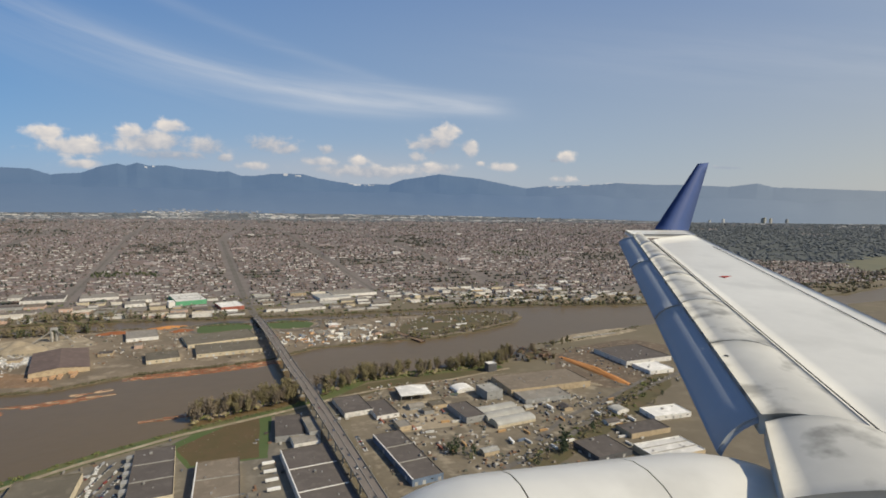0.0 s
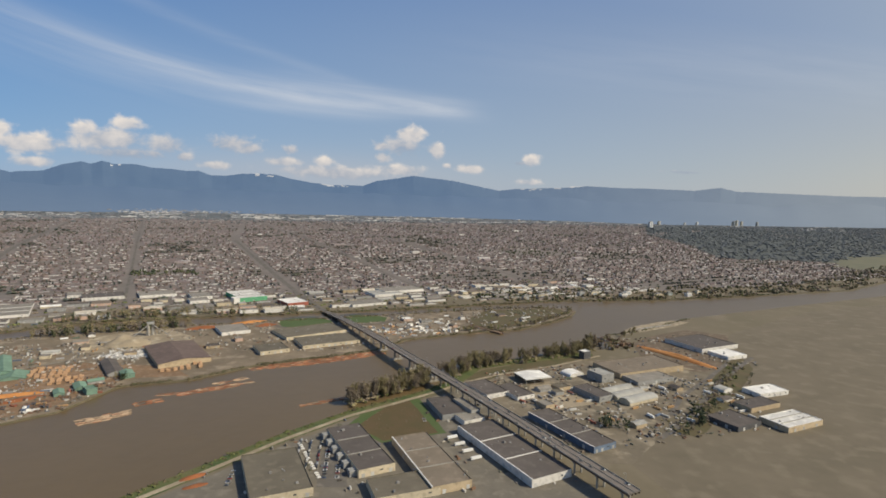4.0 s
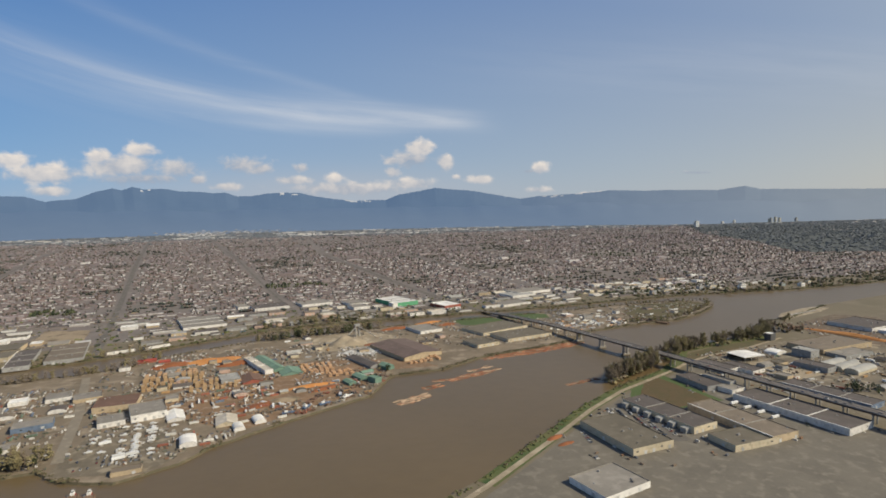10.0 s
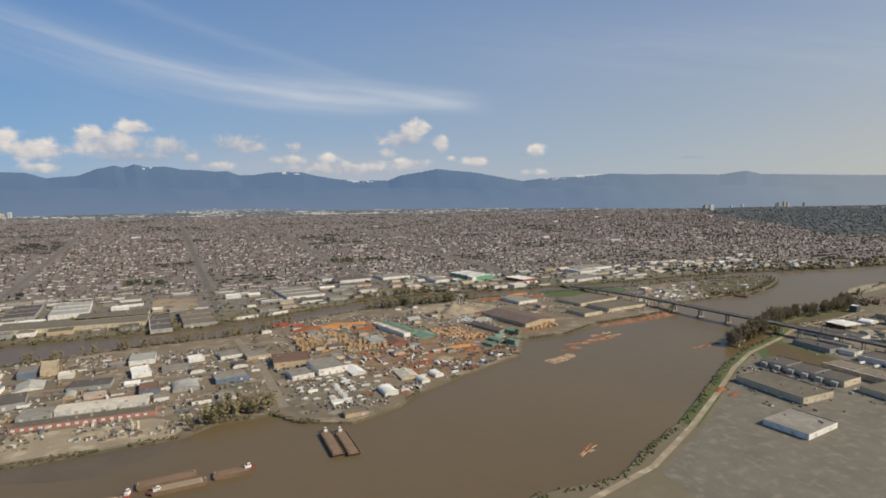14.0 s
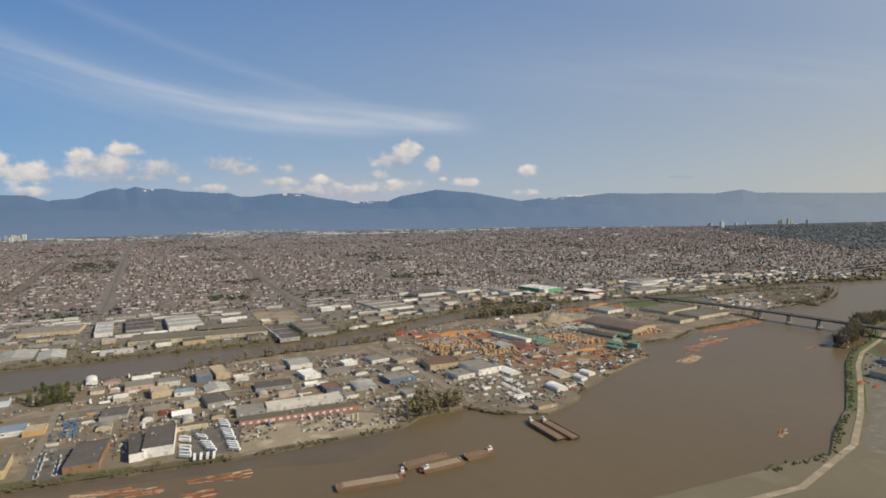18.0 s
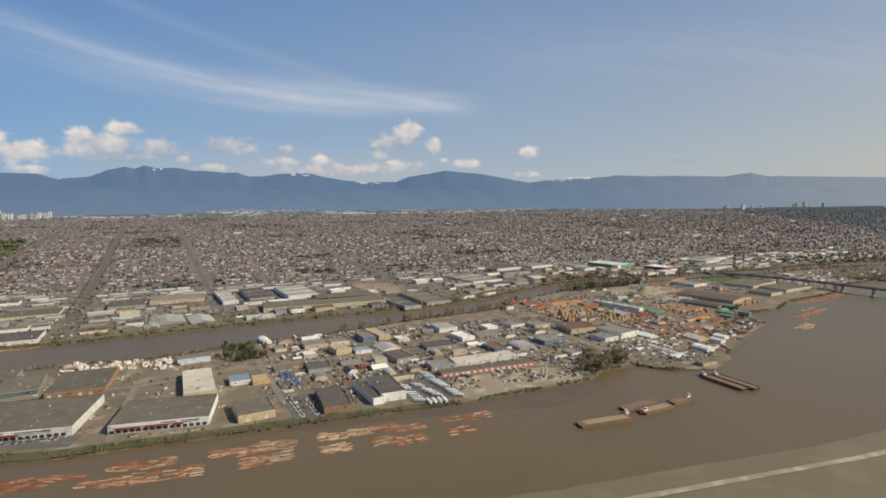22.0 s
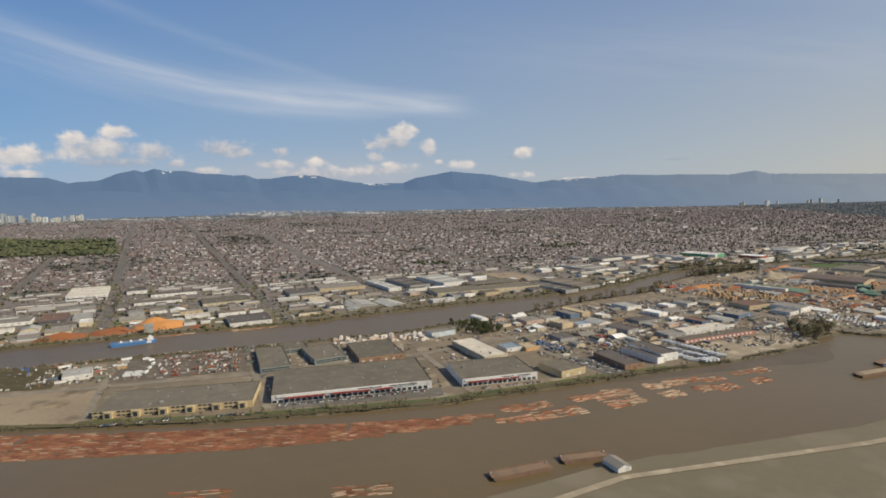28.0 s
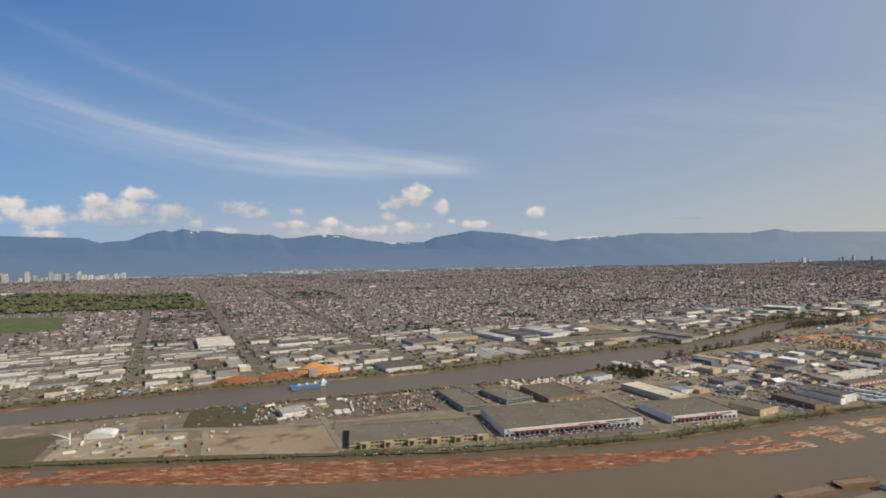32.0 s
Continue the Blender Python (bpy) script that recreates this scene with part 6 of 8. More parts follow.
# bales of white wrapped paper and plastic near the channel, heaped up in a long pile
M_bale = mat("white_bale_wrap", (0.76, 0.73, 0.70), (0.66, 0.58, 0.50), grain=0.7, vary=0.2)
M_bale2 = mat("pink_bale_wrap", (0.62, 0.46, 0.38), (0.54, 0.40, 0.30), grain=0.7, vary=0.2)
for k in range(170):
    x = rnd_l.uniform(-1716, -1552)
    y = 948 - (x + 1716) * 0.16 + rnd_l.uniform(-20, 24)
    if covered(x, y, 2) or noise.noise((x / 16, y / 12, 4.0)) < -0.18:
        continue
    bag = Bag()
    tall = rnd_l.choice((1, 1, 2, 2, 3))
    w, d = rnd_l.uniform(3.0, 6.0), rnd_l.uniform(2.6, 4.4)
    for i in range(tall):
        bag.box(rnd_l.uniform(-0.4, 0.4), rnd_l.uniform(-0.3, 0.3), i * 2.0, w * rnd_l.uniform(0.8, 1.0), d * rnd_l.uniform(0.8, 1.0), 2.02, rnd_l.uniform(-0.2, 0.2), 0, 0.92)
    ob = solid("wrapped_bales", bag, M_bale if rnd_l.random() < 0.8 else M_bale2 if rnd_l.random() < 0.7 else M_lumber, "stack of white wrapped bales heaped by the channel", "bales", "", "wrapped bales")
    ob.matrix_basis = pose(x * U, y * U, 0.1 * U, 0, 0, rnd_l.uniform(-25, 25))
# stacked white pipes and steel east of the bridge
PIPES, pipes_made = Bag(), 0
pipe_me = None
for k in range(110):
    x, y = rnd_l.uniform(-50, 170), rnd_l.uniform(1135, 1270)
    if y < at_line(ISLE_SOUTH, x) + 14 or abs(x - bridge_at(y)[0]) < 16:
        continue
    n, turn = rnd_l.randint(2, 4), rnd_l.uniform(0, 180)
    m = M_white if rnd_l.random() < 0.75 else M_lumber
    rows_ = [((j + i * 0.5 - n / 2) * 1.1, 0.55 + i * 0.95) for i in range(n) for j in range(n - i)]
    pipes_made += 1
    if pipes_made > 36:
        a = radians(turn)
        for j, z in rows_:
            ox, oy = x - math.sin(a) * j, y + math.cos(a) * j
            PIPES.bar((ox - 5 * math.cos(a), oy - 5 * math.sin(a), z), (ox + 5 * math.cos(a), oy + 5 * math.sin(a), z), 0.55, 6, 0 if m is M_white else 1)
        continue
    stack = thing("pipe_stack", x, y, 0.1, turn, "stack of large pale pipes on the island yard", "pipes", "pipe stacks")
    me = piece("pipe", m.name, lambda g: g.bar((-5, 0, 0), (5, 0, 0), 0.55, 8), m)
    for j, z in rows_:
        place("pipe", me, stack, 0, j, z)
solid("pipe_yard", PIPES, [M_white, M_lumber], "many stacks of pale pipes crowding the island yard", "pipes", "stuff")


def log_boom(x, y, w, d, turn, pale=0.3, fill=0.8):
    """A raft of floating logs, side by side in ranks with gaps."""
    b = Bag()
    along = 0.0
    while along < w:
        ln = rnd_l.uniform(6, 12)
        j = -d / 2
        while j < d / 2:
            j += rnd_l.uniform(0.9, 1.5)
            if rnd_l.random() < fill and noise.noise(((x + along) / 9, (y + j) / 4, 3.0)) > (-0.62 if fill > 0.92 else -0.22):
                s = rnd_l.uniform(-3, 3)
                k = rnd_l.gauss(0, 0.55)
                b.bar((along - w / 2 + s, j + k, -0.12), (along - w / 2 + s + ln * 0.95, j - k, -0.12), rnd_l.uniform(0.35, 0.75), 5, 1 if rnd_l.random() < pale else 0)
        along += ln
    if not b.f:
        return
    ob = solid("log_boom", b, [M_bark, M_palelog], "raft of brown floating logs penned beside the river bank" if pale < 0.5 else "raft of pale floating logs on the river", "log boom", "stuff", "log booms")
    ob.matrix_basis = pose(x * U, y * U, (WATER_Z + 0.1) * U, 0, 0, turn)


for k in range(26):
    x = -2380 + k * 31
    top = at_line(((-2400, 790), (-2083, 712), (-2000, 686), (-1918, 664), (-1807, 638), (-1694, 610), (-1600, 598)), x)
    low = at_line(((-2400, 752), (-2250, 716), (-2156, 680), (-2043, 646), (-1860, 603), (-1757, 586), (-1600, 580)), x)
    for j in range(2):
        if rnd_l.random() < 0.93:
            log_boom(x + rnd_l.uniform(-4, 4), top - (top - low) * (0.25 + 0.52 * j), 30, (top - low) * 0.56, -14 + rnd_l.uniform(-3, 3), 0.03 + 0.10 * rnd_l.random(), 0.95)
for k in range(15):
    x = -1590 + k * 27
    for j in range(2):
        if rnd_l.random() < 0.8:
            log_boom(x + rnd_l.uniform(-6, 6), 604 - 24 * j + rnd_l.uniform(-6, 6) - max(0, -1400 - x) * 0.05, rnd_l.uniform(20, 30), rnd_l.uniform(12, 22), rnd_l.uniform(-8, 8), 0.75 if 5 < k < 10 else 0.30, 0.9)
for x, y, w, d, t, p in ((-345, 897, 90, 18, 18, 0.2), (-318, 930, 46, 12, 24, 0.5), (-395, 888, 40, 12, -8, 0.2), (-300, 915, 40, 8, 12, 0.7), (-185, 803, 60, 9, 12, 0.3), (-268, 990, 40, 14, 12, 0.15), (-232, 1000, 50, 24, 12, 0.12), (-182, 1008, 60, 30, 12, 0.1), (-120, 1024, 66, 30, 14, 0.12), (-74, 1038, 40, 26, 18, 0.2), (-480, 806, 30, 22, 20, 0.9), (-452, 820, 28, 20, 20, 0.9),
                         (-424, 858, 30, 16, 20, 0.1), (40, 860, 40, 14, 50, 0.5), (230, 1165, 90, 10, 10, 0.5), (-1980, 1108, 70, 8, 4, 0.5), (-1830, 1108, 90, 8, 2, 0.5), (-2480, 1070, 100, 12, 2, 0.3), (-1752, 486, 46, 16, -12, 0.45), (-1880, 524, 40, 12, -12, 0.2), (-1915, 514, 50, 12, -10, 0.25), (-600, 512, 30, 10, 30, 0.3)):
    log_boom(x, y, w, d, t, p, 0.75)


def barge(x, y, length, turn, cargo, label):
    b = thing("barge", x, y, WATER_Z, turn, label, "barge", "river barges")
    w = 13.0
    h2 = length / 2
    bag = Bag()
    bag.prism([(-h2 + 3, -w / 2), (h2 - 3, -w / 2), (h2 - 3, w / 2), (-h2 + 3, w / 2)], -0.8, 2.6, 0, [(-h2, -w / 2), (h2, -w / 2), (h2, w / 2), (-h2, w / 2)])
    part("hull", bag, mat("rusty_barge_steel", (0.225, 0.142, 0.095), (0.155, 0.105, 0.075), grain=0.4, blotch=0.08), b, "rust-brown steel hull")
    for s in (-1, 1):
        bag = Bag()
        bag.box(0, s * (w / 2 - 0.3), 2.6, length - 2, 0.4, 1.1)
        part("bulwark", bag, MATS["rusty_barge_steel"], b)
    bag = Bag()
    bag.box(0, 0, 2.6, length - 8, w - 2.5, cargo, taper=0.9)
    part("cargo", bag, M_sand if cargo > 0.8 else mat("rusty_deck_plate", (0.235, 0.16, 0.108), (0.175, 0.125, 0.088), grain=0.5, blotch=0.1), b, "load of brown material")
    for s in (-1, 1):
        bag = Bag()
        bag.box(s * (h2 - 1.6), 3, 2.6, 1.4, 1.4, 1.2)
        part("bollard", bag, M_vent, b)


def tug(x, y, turn):
    b = thing("tugboat", x, y, WATER_Z, turn, "small white and red tugboat beside a barge", "boat", "tugboats")
    deck = [(-7, -2.6), (3, -2.8), (8, 0), (3, 2.8), (-7, 2.6)]
    bag = Bag()
    bag.prism([(i * 0.9, j * 0.8) for i, j in deck], -0.6, 2.2, 0, deck)
    part("hull", bag, M_maroon, b, "dark red hull")
    bag = Bag()
    bag.box(0.5, 0, 2.2, 6, 3.6, 2.4)
    bag.box(1.5, 0, 4.6, 3, 2.8, 2.0, taper=0.9)
    cabin = part("wheelhouse", bag, M_white, b)
    bag = Bag()
    bag.box(1.5, 0, 5.2, 3.1, 2.9, 0.8, bottom=True)
    part("windows", bag, M_glass, cabin)
    bag = Bag()
    bag.bar((-1.5, 0, 4.4), (-1.5, 0, 9), 0.12, 5)
    part("mast", bag, M_vent, b)


barge(-1081, 549, 66, 1, 1.2, "long rusty barge with a low brown load moored in the river")
barge(-1016, 576, 52, 11, 0.4, "rusty empty barge moored in the river")
barge(-1003, 561, 48, 9, 1.0, "rusty barge with a brown load moored in the river")
barge(-958, 573, 34, 6, 0.4, "short rusty work barge moored in the river")
barge(223, 1180, 100, -64, 0.4, "dark empty barge moored to the island")
barge(-858, 608, 62, 98, 0.5, "rust-brown deck barge moored at a yard ramp")
barge(-842, 604, 60, 98, 0.5, "rust-brown deck barge moored at a yard ramp")
barge(-1620, 470, 56, 1, 0.4, "pale empty barge moored by the near bank")
barge(-1556, 474, 44, -6, 0.4, "pale empty barge moored by the near bank")
tug(-1046, 558, 80)
tug(-1022, 557, 5)
tug(-862, 640, 95)
tug(-846, 636, 95)
tug(-944, 578, 20)

ship = thing("cargo_barge", -2026, 1066, WATER_Z, 10, "bright blue cargo barge moored beside the wood chips", "barge")
bag = Bag()
bag.prism([(-31, -7), (31, -7), (31, 7), (-31, 7)], -0.8, 5.0, 0, [(-33, -7.5), (33, -7.5), (33, 7.5), (-33, 7.5)])
part("hull", bag, mat("blue_ship_paint", (0.085, 0.21, 0.44), (0.07, 0.17, 0.37), grain=0.4, rough=0.6), ship)
bag = Bag()
bag.box(-4, 0, 5.0, 40, 10, 0.8, taper=0.96)
part("hatch_cover", bag, mat("faded_blue_hatch", (0.20, 0.27, 0.38), (0.15, 0.21, 0.31), grain=0.4), ship)
bag = Bag()
bag.box(24, 0, 5.0, 9, 11, 4.2, taper=0.94)
bag.box(24, 0, 9.2, 5, 7, 2.4, taper=0.92)
part("deckhouse", bag, M_white, ship)
for i in (-18, -4, 10):
    bag = Bag()
    bag.box(i, 0, 5.8, 4, 6, 1.6, taper=0.8)
    part("hatch", bag, M_white, ship)
bag = Bag()
bag.box(22, -7.6, 1.6, 7, 0.4, 3.0, bottom=True)
part("white_panel", bag, M_white, ship)
chute = thing("chip_loader", -2016, 1138, 0, 8, "tall grey loading tower over the wood chips", "tower")
bag = Bag()
bag.box(0, 0, -0.5, 15, 12, 15)
part("tower", bag, wall_mat("grey"), chute)
bag = Bag()
bag.bar((-6, 0, 14), (-34, 10, 17), 1.0, 6)
part("conveyor", bag, M_vent, chute)


def plant(x, y, tall, turn, label):
    """A gravel works: hoppers on legs, silos and a sloping conveyor."""
    p = thing("gravel_plant", x, y, 0, turn, label, "plant")
    for i in (-4, 4):
        bag = Bag()
        bag.cyl(i, 0, 0, 2.6, tall * 0.8, 12)
        bag.cyl(i, 0, tall * 0.8, 2.6, 2.2, 12, 0, 0.5)
        part("silo", bag, M_concrete, p)
    for i in (-9, 9):
        for j in (-3, 3):
            bag = Bag()
            bag.bar((i, j, 0), (i * 0.6, j, tall), 0.4, 5)
            part("leg", bag, M_vent, p)
    bag = Bag()
    bag.box(0, 0, tall, 13, 7, 4)
    part("head_house", bag, wall_mat("grey"), p)
    bag = Bag()
    bag.bar((0, 0, tall + 1), (-38, -14, 2), 1.1, 6)
    part("conveyor", bag, M_vent, p)
    bag = Bag()
    bag.bar((0, 0, tall + 1), (30, -22, 2), 1.1, 6)
    part("conveyor", bag, M_vent, p)


plant(-490, 1262, 24, 20, "tall grey gravel plant with a long conveyor")
plant(-1660, 1255, 18, 0, "pale concrete plant with silos and a conveyor")
for k in range(2):
    silo = thing("silo", -1074 + 6 * k, 708, 0, 0, "cream cement silo on legs by the shore", "silo", "cement silos")
    bag = Bag()
    bag.cyl(0, 0, 2, 1.7, 9, 14)
    bag.cyl(0, 0, 11, 1.7, 1.3, 14, 0, 0.4)
    part("tank", bag, wall_mat("cream"), silo)
    for i, j in ((-1.4, -1.4), (1.4, -1.4), (1.4, 1.4), (-1.4, 1.4)):
        bag = Bag()
        bag.bar((i, j, -0.2), (i, j, 3.2), 0.18, 5)
        part("leg", bag, M_vent, silo)


def crane(x, y, reach, up, turn, m, label):
    c = thing("crane", x, y, 0, turn, label, "crane", "yard cranes")
    bag = Bag()
    bag.box(0, 0, 0, 5, 5, 1.2)
    bag.box(0, 0, 1.2, 3.5, 3.5, 2.6)
    part("base", bag, M_vent, c)
    bag = Bag()
    bag.box(0, 0, 3.8, 1.3, 1.3, up * 0.7)
    part("mast", bag, m, c)
    bag = Bag()
    bag.bar((0, 0, up * 0.55), (reach, 0, up), 0.6, 5, 0, 0.3)
    bag.bar((0, 0, up * 0.55 + 2), (reach * 0.6, 0, up * 0.9), 0.25, 5)
    part("jib", bag, m, c)


crane(-2315, 840, -18, 20, 10, M_white, "white lattice crane on a waste yard")
crane(-708, 855, 10, 14, 60, M_white, "white yard crane among scrap")
crane(-2125, 925, -12, 13, 0, mat("blue_machine_paint", (0.07, 0.16, 0.42), rough=0.5), "blue yard crane on waste ground")
crane(-690, 915, 9, 12, 200, M_white, "white yard crane among scrap")
jetty = thing("jetty", 640, 1120, 0, 12, "grey timber jetty on the southern river bank", "jetty")
for k in range(12):
    bag = Bag()
    bag.bar((-60 + k * 10, 0, -5), (-60 + k * 10, 0, 1), 0.5, 6)
    part("pile", bag, M_scrub, jetty)
bag = Bag()
bag.box(0, 0, 0.6, 124, 6, 0.6)
part("deck", bag, M_concrete, jetty)
hut = thing("river_hut", -1540, 448, 0, 5, "small white boathouse on the near river bank", "hut")
bag = Bag()
bag.gable(0, 0, 0, 14, 20, 4, 2.2, 0, 0, 1)
part("body", bag, [wall_mat("white"), roof_mat("grey")], hut)

# scrap steel and machine parts along the mill shore
bag = Bag()
for k in range(150):
    x, y = rnd_l.uniform(-740, -470), rnd_l.uniform(800, 960)
    if not at_line(ISLE_SOUTH, x) + 7 < y < at_line(ISLE_SOUTH, x) + 75 or covered(x, y, 2):
        continue
    col = rnd_l.randrange(5)
    for i in range(rnd_l.randint(3, 7)):
        bag.box(x + rnd_l.uniform(-6, 6), y + rnd_l.uniform(-5, 5), 0.1, rnd_l.uniform(1, 7), rnd_l.uniform(0.8, 2.6), rnd_l.uniform(0.6, 2.8), rnd_l.uniform(0, 3), col)
    bag.bar((x - 6, y, 0.5), (x + 5, y + 1, rnd_l.uniform(1, 4)), 0.35, 5, col)
solid("scrap_heaps", bag, [MATS["container_rust_red"], MATS["rusty_barge_steel"], MATS["roof_rust"], MATS["wall_dark"], MATS["roof_brown"]], "jumble of scrap steel and machine parts on the shore", "scrap", "stuff")
# blue stacked crates and red machines between the sheds
rnd_w = random.Random(77)
for x, y, w, d, n, colour, name, label in ((-1408, 806, 18, 60, 60, (0.10, 0.17, 0.31), "crate_stacks", "blue plastic crates stacked in a yard"), (-1298, 824, 26, 14, 34, (0.30, 0.085, 0.065), "farm_machines", "red machines parked in a yard")):
    bag = Bag()
    for k in range(n):
        a, b = rnd_w.uniform(-w / 2, w / 2), rnd_w.uniform(-d / 2, d / 2)
        bag.box(x + a - 0.17 * b, y + b, 0.1, rnd_w.uniform(2, 4.5), rnd_w.uniform(1.5, 2.6), rnd_w.uniform(1, 3.4), radians(10 + rnd_w.choice((0, 90)) + rnd_w.uniform(-9, 9)), 0, 0.93)
    solid(name, bag, mat("%s_paint" % name, colour, tuple(v * 0.7 for v in colour), grain=0.5, island=0.3), label, "stock", "stuff")
# pale wrecks, netting and crates along the far bank
bag = Bag()
for k in range(120):
    x = rnd_l.uniform(-2430, -2215)
    y = at_line(NORTH_BANK, x) + rnd_l.uniform(5, 46)
    for i in range(rnd_l.randint(1, 3)):
        bag.box(x + rnd_l.uniform(-4, 4), y + rnd_l.uniform(-3, 3), 0.1, rnd_l.uniform(2, 9), rnd_l.uniform(1.5, 4), rnd_l.uniform(1, 4.2), rnd_l.uniform(0, 3), 0, rnd_l.uniform(0.7, 1))
solid("scrap_heaps", bag, island_palette("bleached_scrap", [(0.60, 0.50, 0.44), (0.66, 0.62, 0.58), (0.34, 0.26, 0.20), (0.42, 0.22, 0.13), (0.24, 0.20, 0.17), (0.16, 0.20, 0.28)], 0.8), "bleached wrecks and crates piled on the far bank", "scrap", "stuff")
# laid-up hulls on the far bank and blue ones on the mill shore
for x, y, t, w in ((-2328, 1122, 20, "b"), (-2312, 1130, 15, "b"), (-2241, 1112, 40, "w"), (-2282, 1136, 10, "w"), (-2416, 1150, 5, "w"), (-2400, 1160, 30, "w"), (-648, 806, 10, "b"), (-622, 822, 50, "b"), (-596, 828, 20, "b"), (-560, 850, 30, "w"), (-570, 862, 80, "b")):
    hull = thing("laid_up_hull", x, y, 0.1, t, "%s steel boat hull laid up on the bank" % ("blue" if w == "b" else "white"), "boat", "laid-up hulls")
    deck = [(-9, -2.6), (3, -2.9), (10, 0), (3, 2.9), (-9, 2.6)]
    bag = Bag()
    bag.prism([(i * 0.85, j * 0.6) for i, j in deck], 0.0, 3.0, 0, deck)
    part("hull", bag, mat("faded_blue_hull", (0.13, 0.19, 0.29), (0.10, 0.14, 0.21), grain=0.5, blotch=0.1) if w == "b" else M_white, hull)
    bag = Bag()
    bag.box(-3, 0, 3.0, 5, 3.4, 2.2, taper=0.9)
    part("wheelhouse", bag, M_white, hull)


# ---------------------------------------------------------------- the small clutter of the yards
CLUTTER = island_palette("yard_clutter", [(0.66, 0.64, 0.60), (0.30, 0.28, 0.26), (0.28, 0.17, 0.11), (0.17, 0.18, 0.20), (0.30, 0.255, 0.20), (0.10, 0.09, 0.08), (0.52, 0.48, 0.41), (0.17, 0.17, 0.13), (0.27, 0.21, 0.16), (0.74, 0.71, 0.66)], 0.7)


def clutter(name, regions, label):
    """Pallets, crates, machines and vans too small and too many to tell apart."""
    bag = Bag()
    rnd = random.Random(len(regions) * 7 + 3)
    for x0, x1, y0, y1, n in regions:
        for _ in range(n):
            x, y = rnd.uniform(x0, x1), rnd.uniform(y0, y1)
            if noise.noise((x / 45, y / 45, 9.0)) < -0.12 or covered(x, y, 1.5) or (-160 < x < -50 and 645 < y < 785):
                continue
            on_isle = -2880 < x < 540 and at_line(ISLE_SOUTH, x) + 8 < y < at_line(ISLE_NORTH, x) - 8
            if not on_isle and not y < at_line(SOUTH_BANK, x) - 26 and not y > at_line(NORTH_BANK, x) + 14:
                continue
            if abs(x - bridge_at(y)[0]) < 13 and y > 1390:
                continue
            w, d = (rnd.uniform(4.2, 5.4), 1.9) if rnd.random() < 0.5 else (rnd.uniform(1.2, 5), rnd.uniform(1.0, 2.8))
            bag.box(x, y, lift(x, y) + 0.1, w, d, rnd.uniform(0.8, 2.4), radians(10 + rnd.choice((0, 90)) + rnd.gauss(0, 8)), 0, 0.9)
    solid(name, bag, CLUTTER, label, "clutter", "stuff")


clutter("yard_clutter", ((-1440, -960, 690, 1060, 4600), (-960, -480, 700, 1230, 4800), (-480, 480, 1080, 1380, 1700), (-1840, -1440, 690, 1000, 1000), (-2110, -1840, 860, 965, 700), (-2340, -2110, 720, 960, 160)), "parked vehicles, pallets and machine parts crowding the island yards")
clutter("yard_clutter", ((-330, 60, 500, 790, 420), (95, 460, 560, 880, 1500), (440, 640, 800, 1040, 260)), "parked vehicles, crates and scrap in the southern yards")
bag = Bag()
for k in range(46):
    x, y = rnd_l.uniform(385, 470), rnd_l.uniform(955, 1030)
    bag.box(x, y, 0.05, rnd_l.uniform(3, 12), rnd_l.uniform(2, 7), rnd_l.uniform(2, 9), rnd_l.uniform(0, 3), rnd_l.randrange(3))
    bag.bar((x, y, 1), (x + rnd_l.uniform(-14, 14), y + rnd_l.uniform(-8, 8), rnd_l.uniform(5, 13)), 0.6, 5, 1)
solid("mill_machinery", bag, [MATS["wall_dark"], MATS["rusty_barge_steel"], M_scrub], "dark rusty mill machinery and conveyors by the river", "machinery", "stuff")
clutter("yard_clutter", ((-2900, -1650, 1110, 1700, 2200), (-1650, 900, 1240, 1720, 2600)), "parked vehicles and goods between the far bank buildings")

# ---------------------------------------------------------------- trees
rnd_t = random.Random(51)
M_trunk = mat("grey_brown_bark", (0.13, 0.10, 0.075), (0.09, 0.07, 0.055), grain=1.0)
LEAVES = {"olive": mat("budding_olive_leaves", (0.225, 0.192, 0.102), (0.18, 0.155, 0.083), grain=0.4, island=0.12, vary=0.2),
          "brown": mat("bare_twigs", (0.215, 0.175, 0.128), (0.17, 0.14, 0.104), grain=0.4, island=0.12, vary=0.2),
          "green": mat("fresh_green_leaves", (0.118, 0.130, 0.045), (0.085, 0.098, 0.037), grain=0.4, island=0.22, vary=0.25),
          "wood": mat("dark_woodland_leaves", (0.062, 0.068, 0.034), (0.046, 0.054, 0.028), grain=0.1, island=0.12),
          "park": mat("park_greenery", (0.092, 0.100, 0.050), (0.074, 0.084, 0.042), grain=0.1, island=0.14),
          # distant leaves, paled and blued to paint the haze over them
          "far": mat("haze_tinted_far_woods", (0.125, 0.138, 0.146), (0.108, 0.122, 0.132), grain=0.05, island=0.1),
          "dull": mat("dull_bank_brush", (0.118, 0.098, 0.056), (0.088, 0.076, 0.044), grain=0.4, island=0.12),
          "fir": mat("dark_fir_needles", (0.036, 0.050, 0.026), (0.028, 0.040, 0.022), grain=0.4, island=0.3, vary=0.25)}


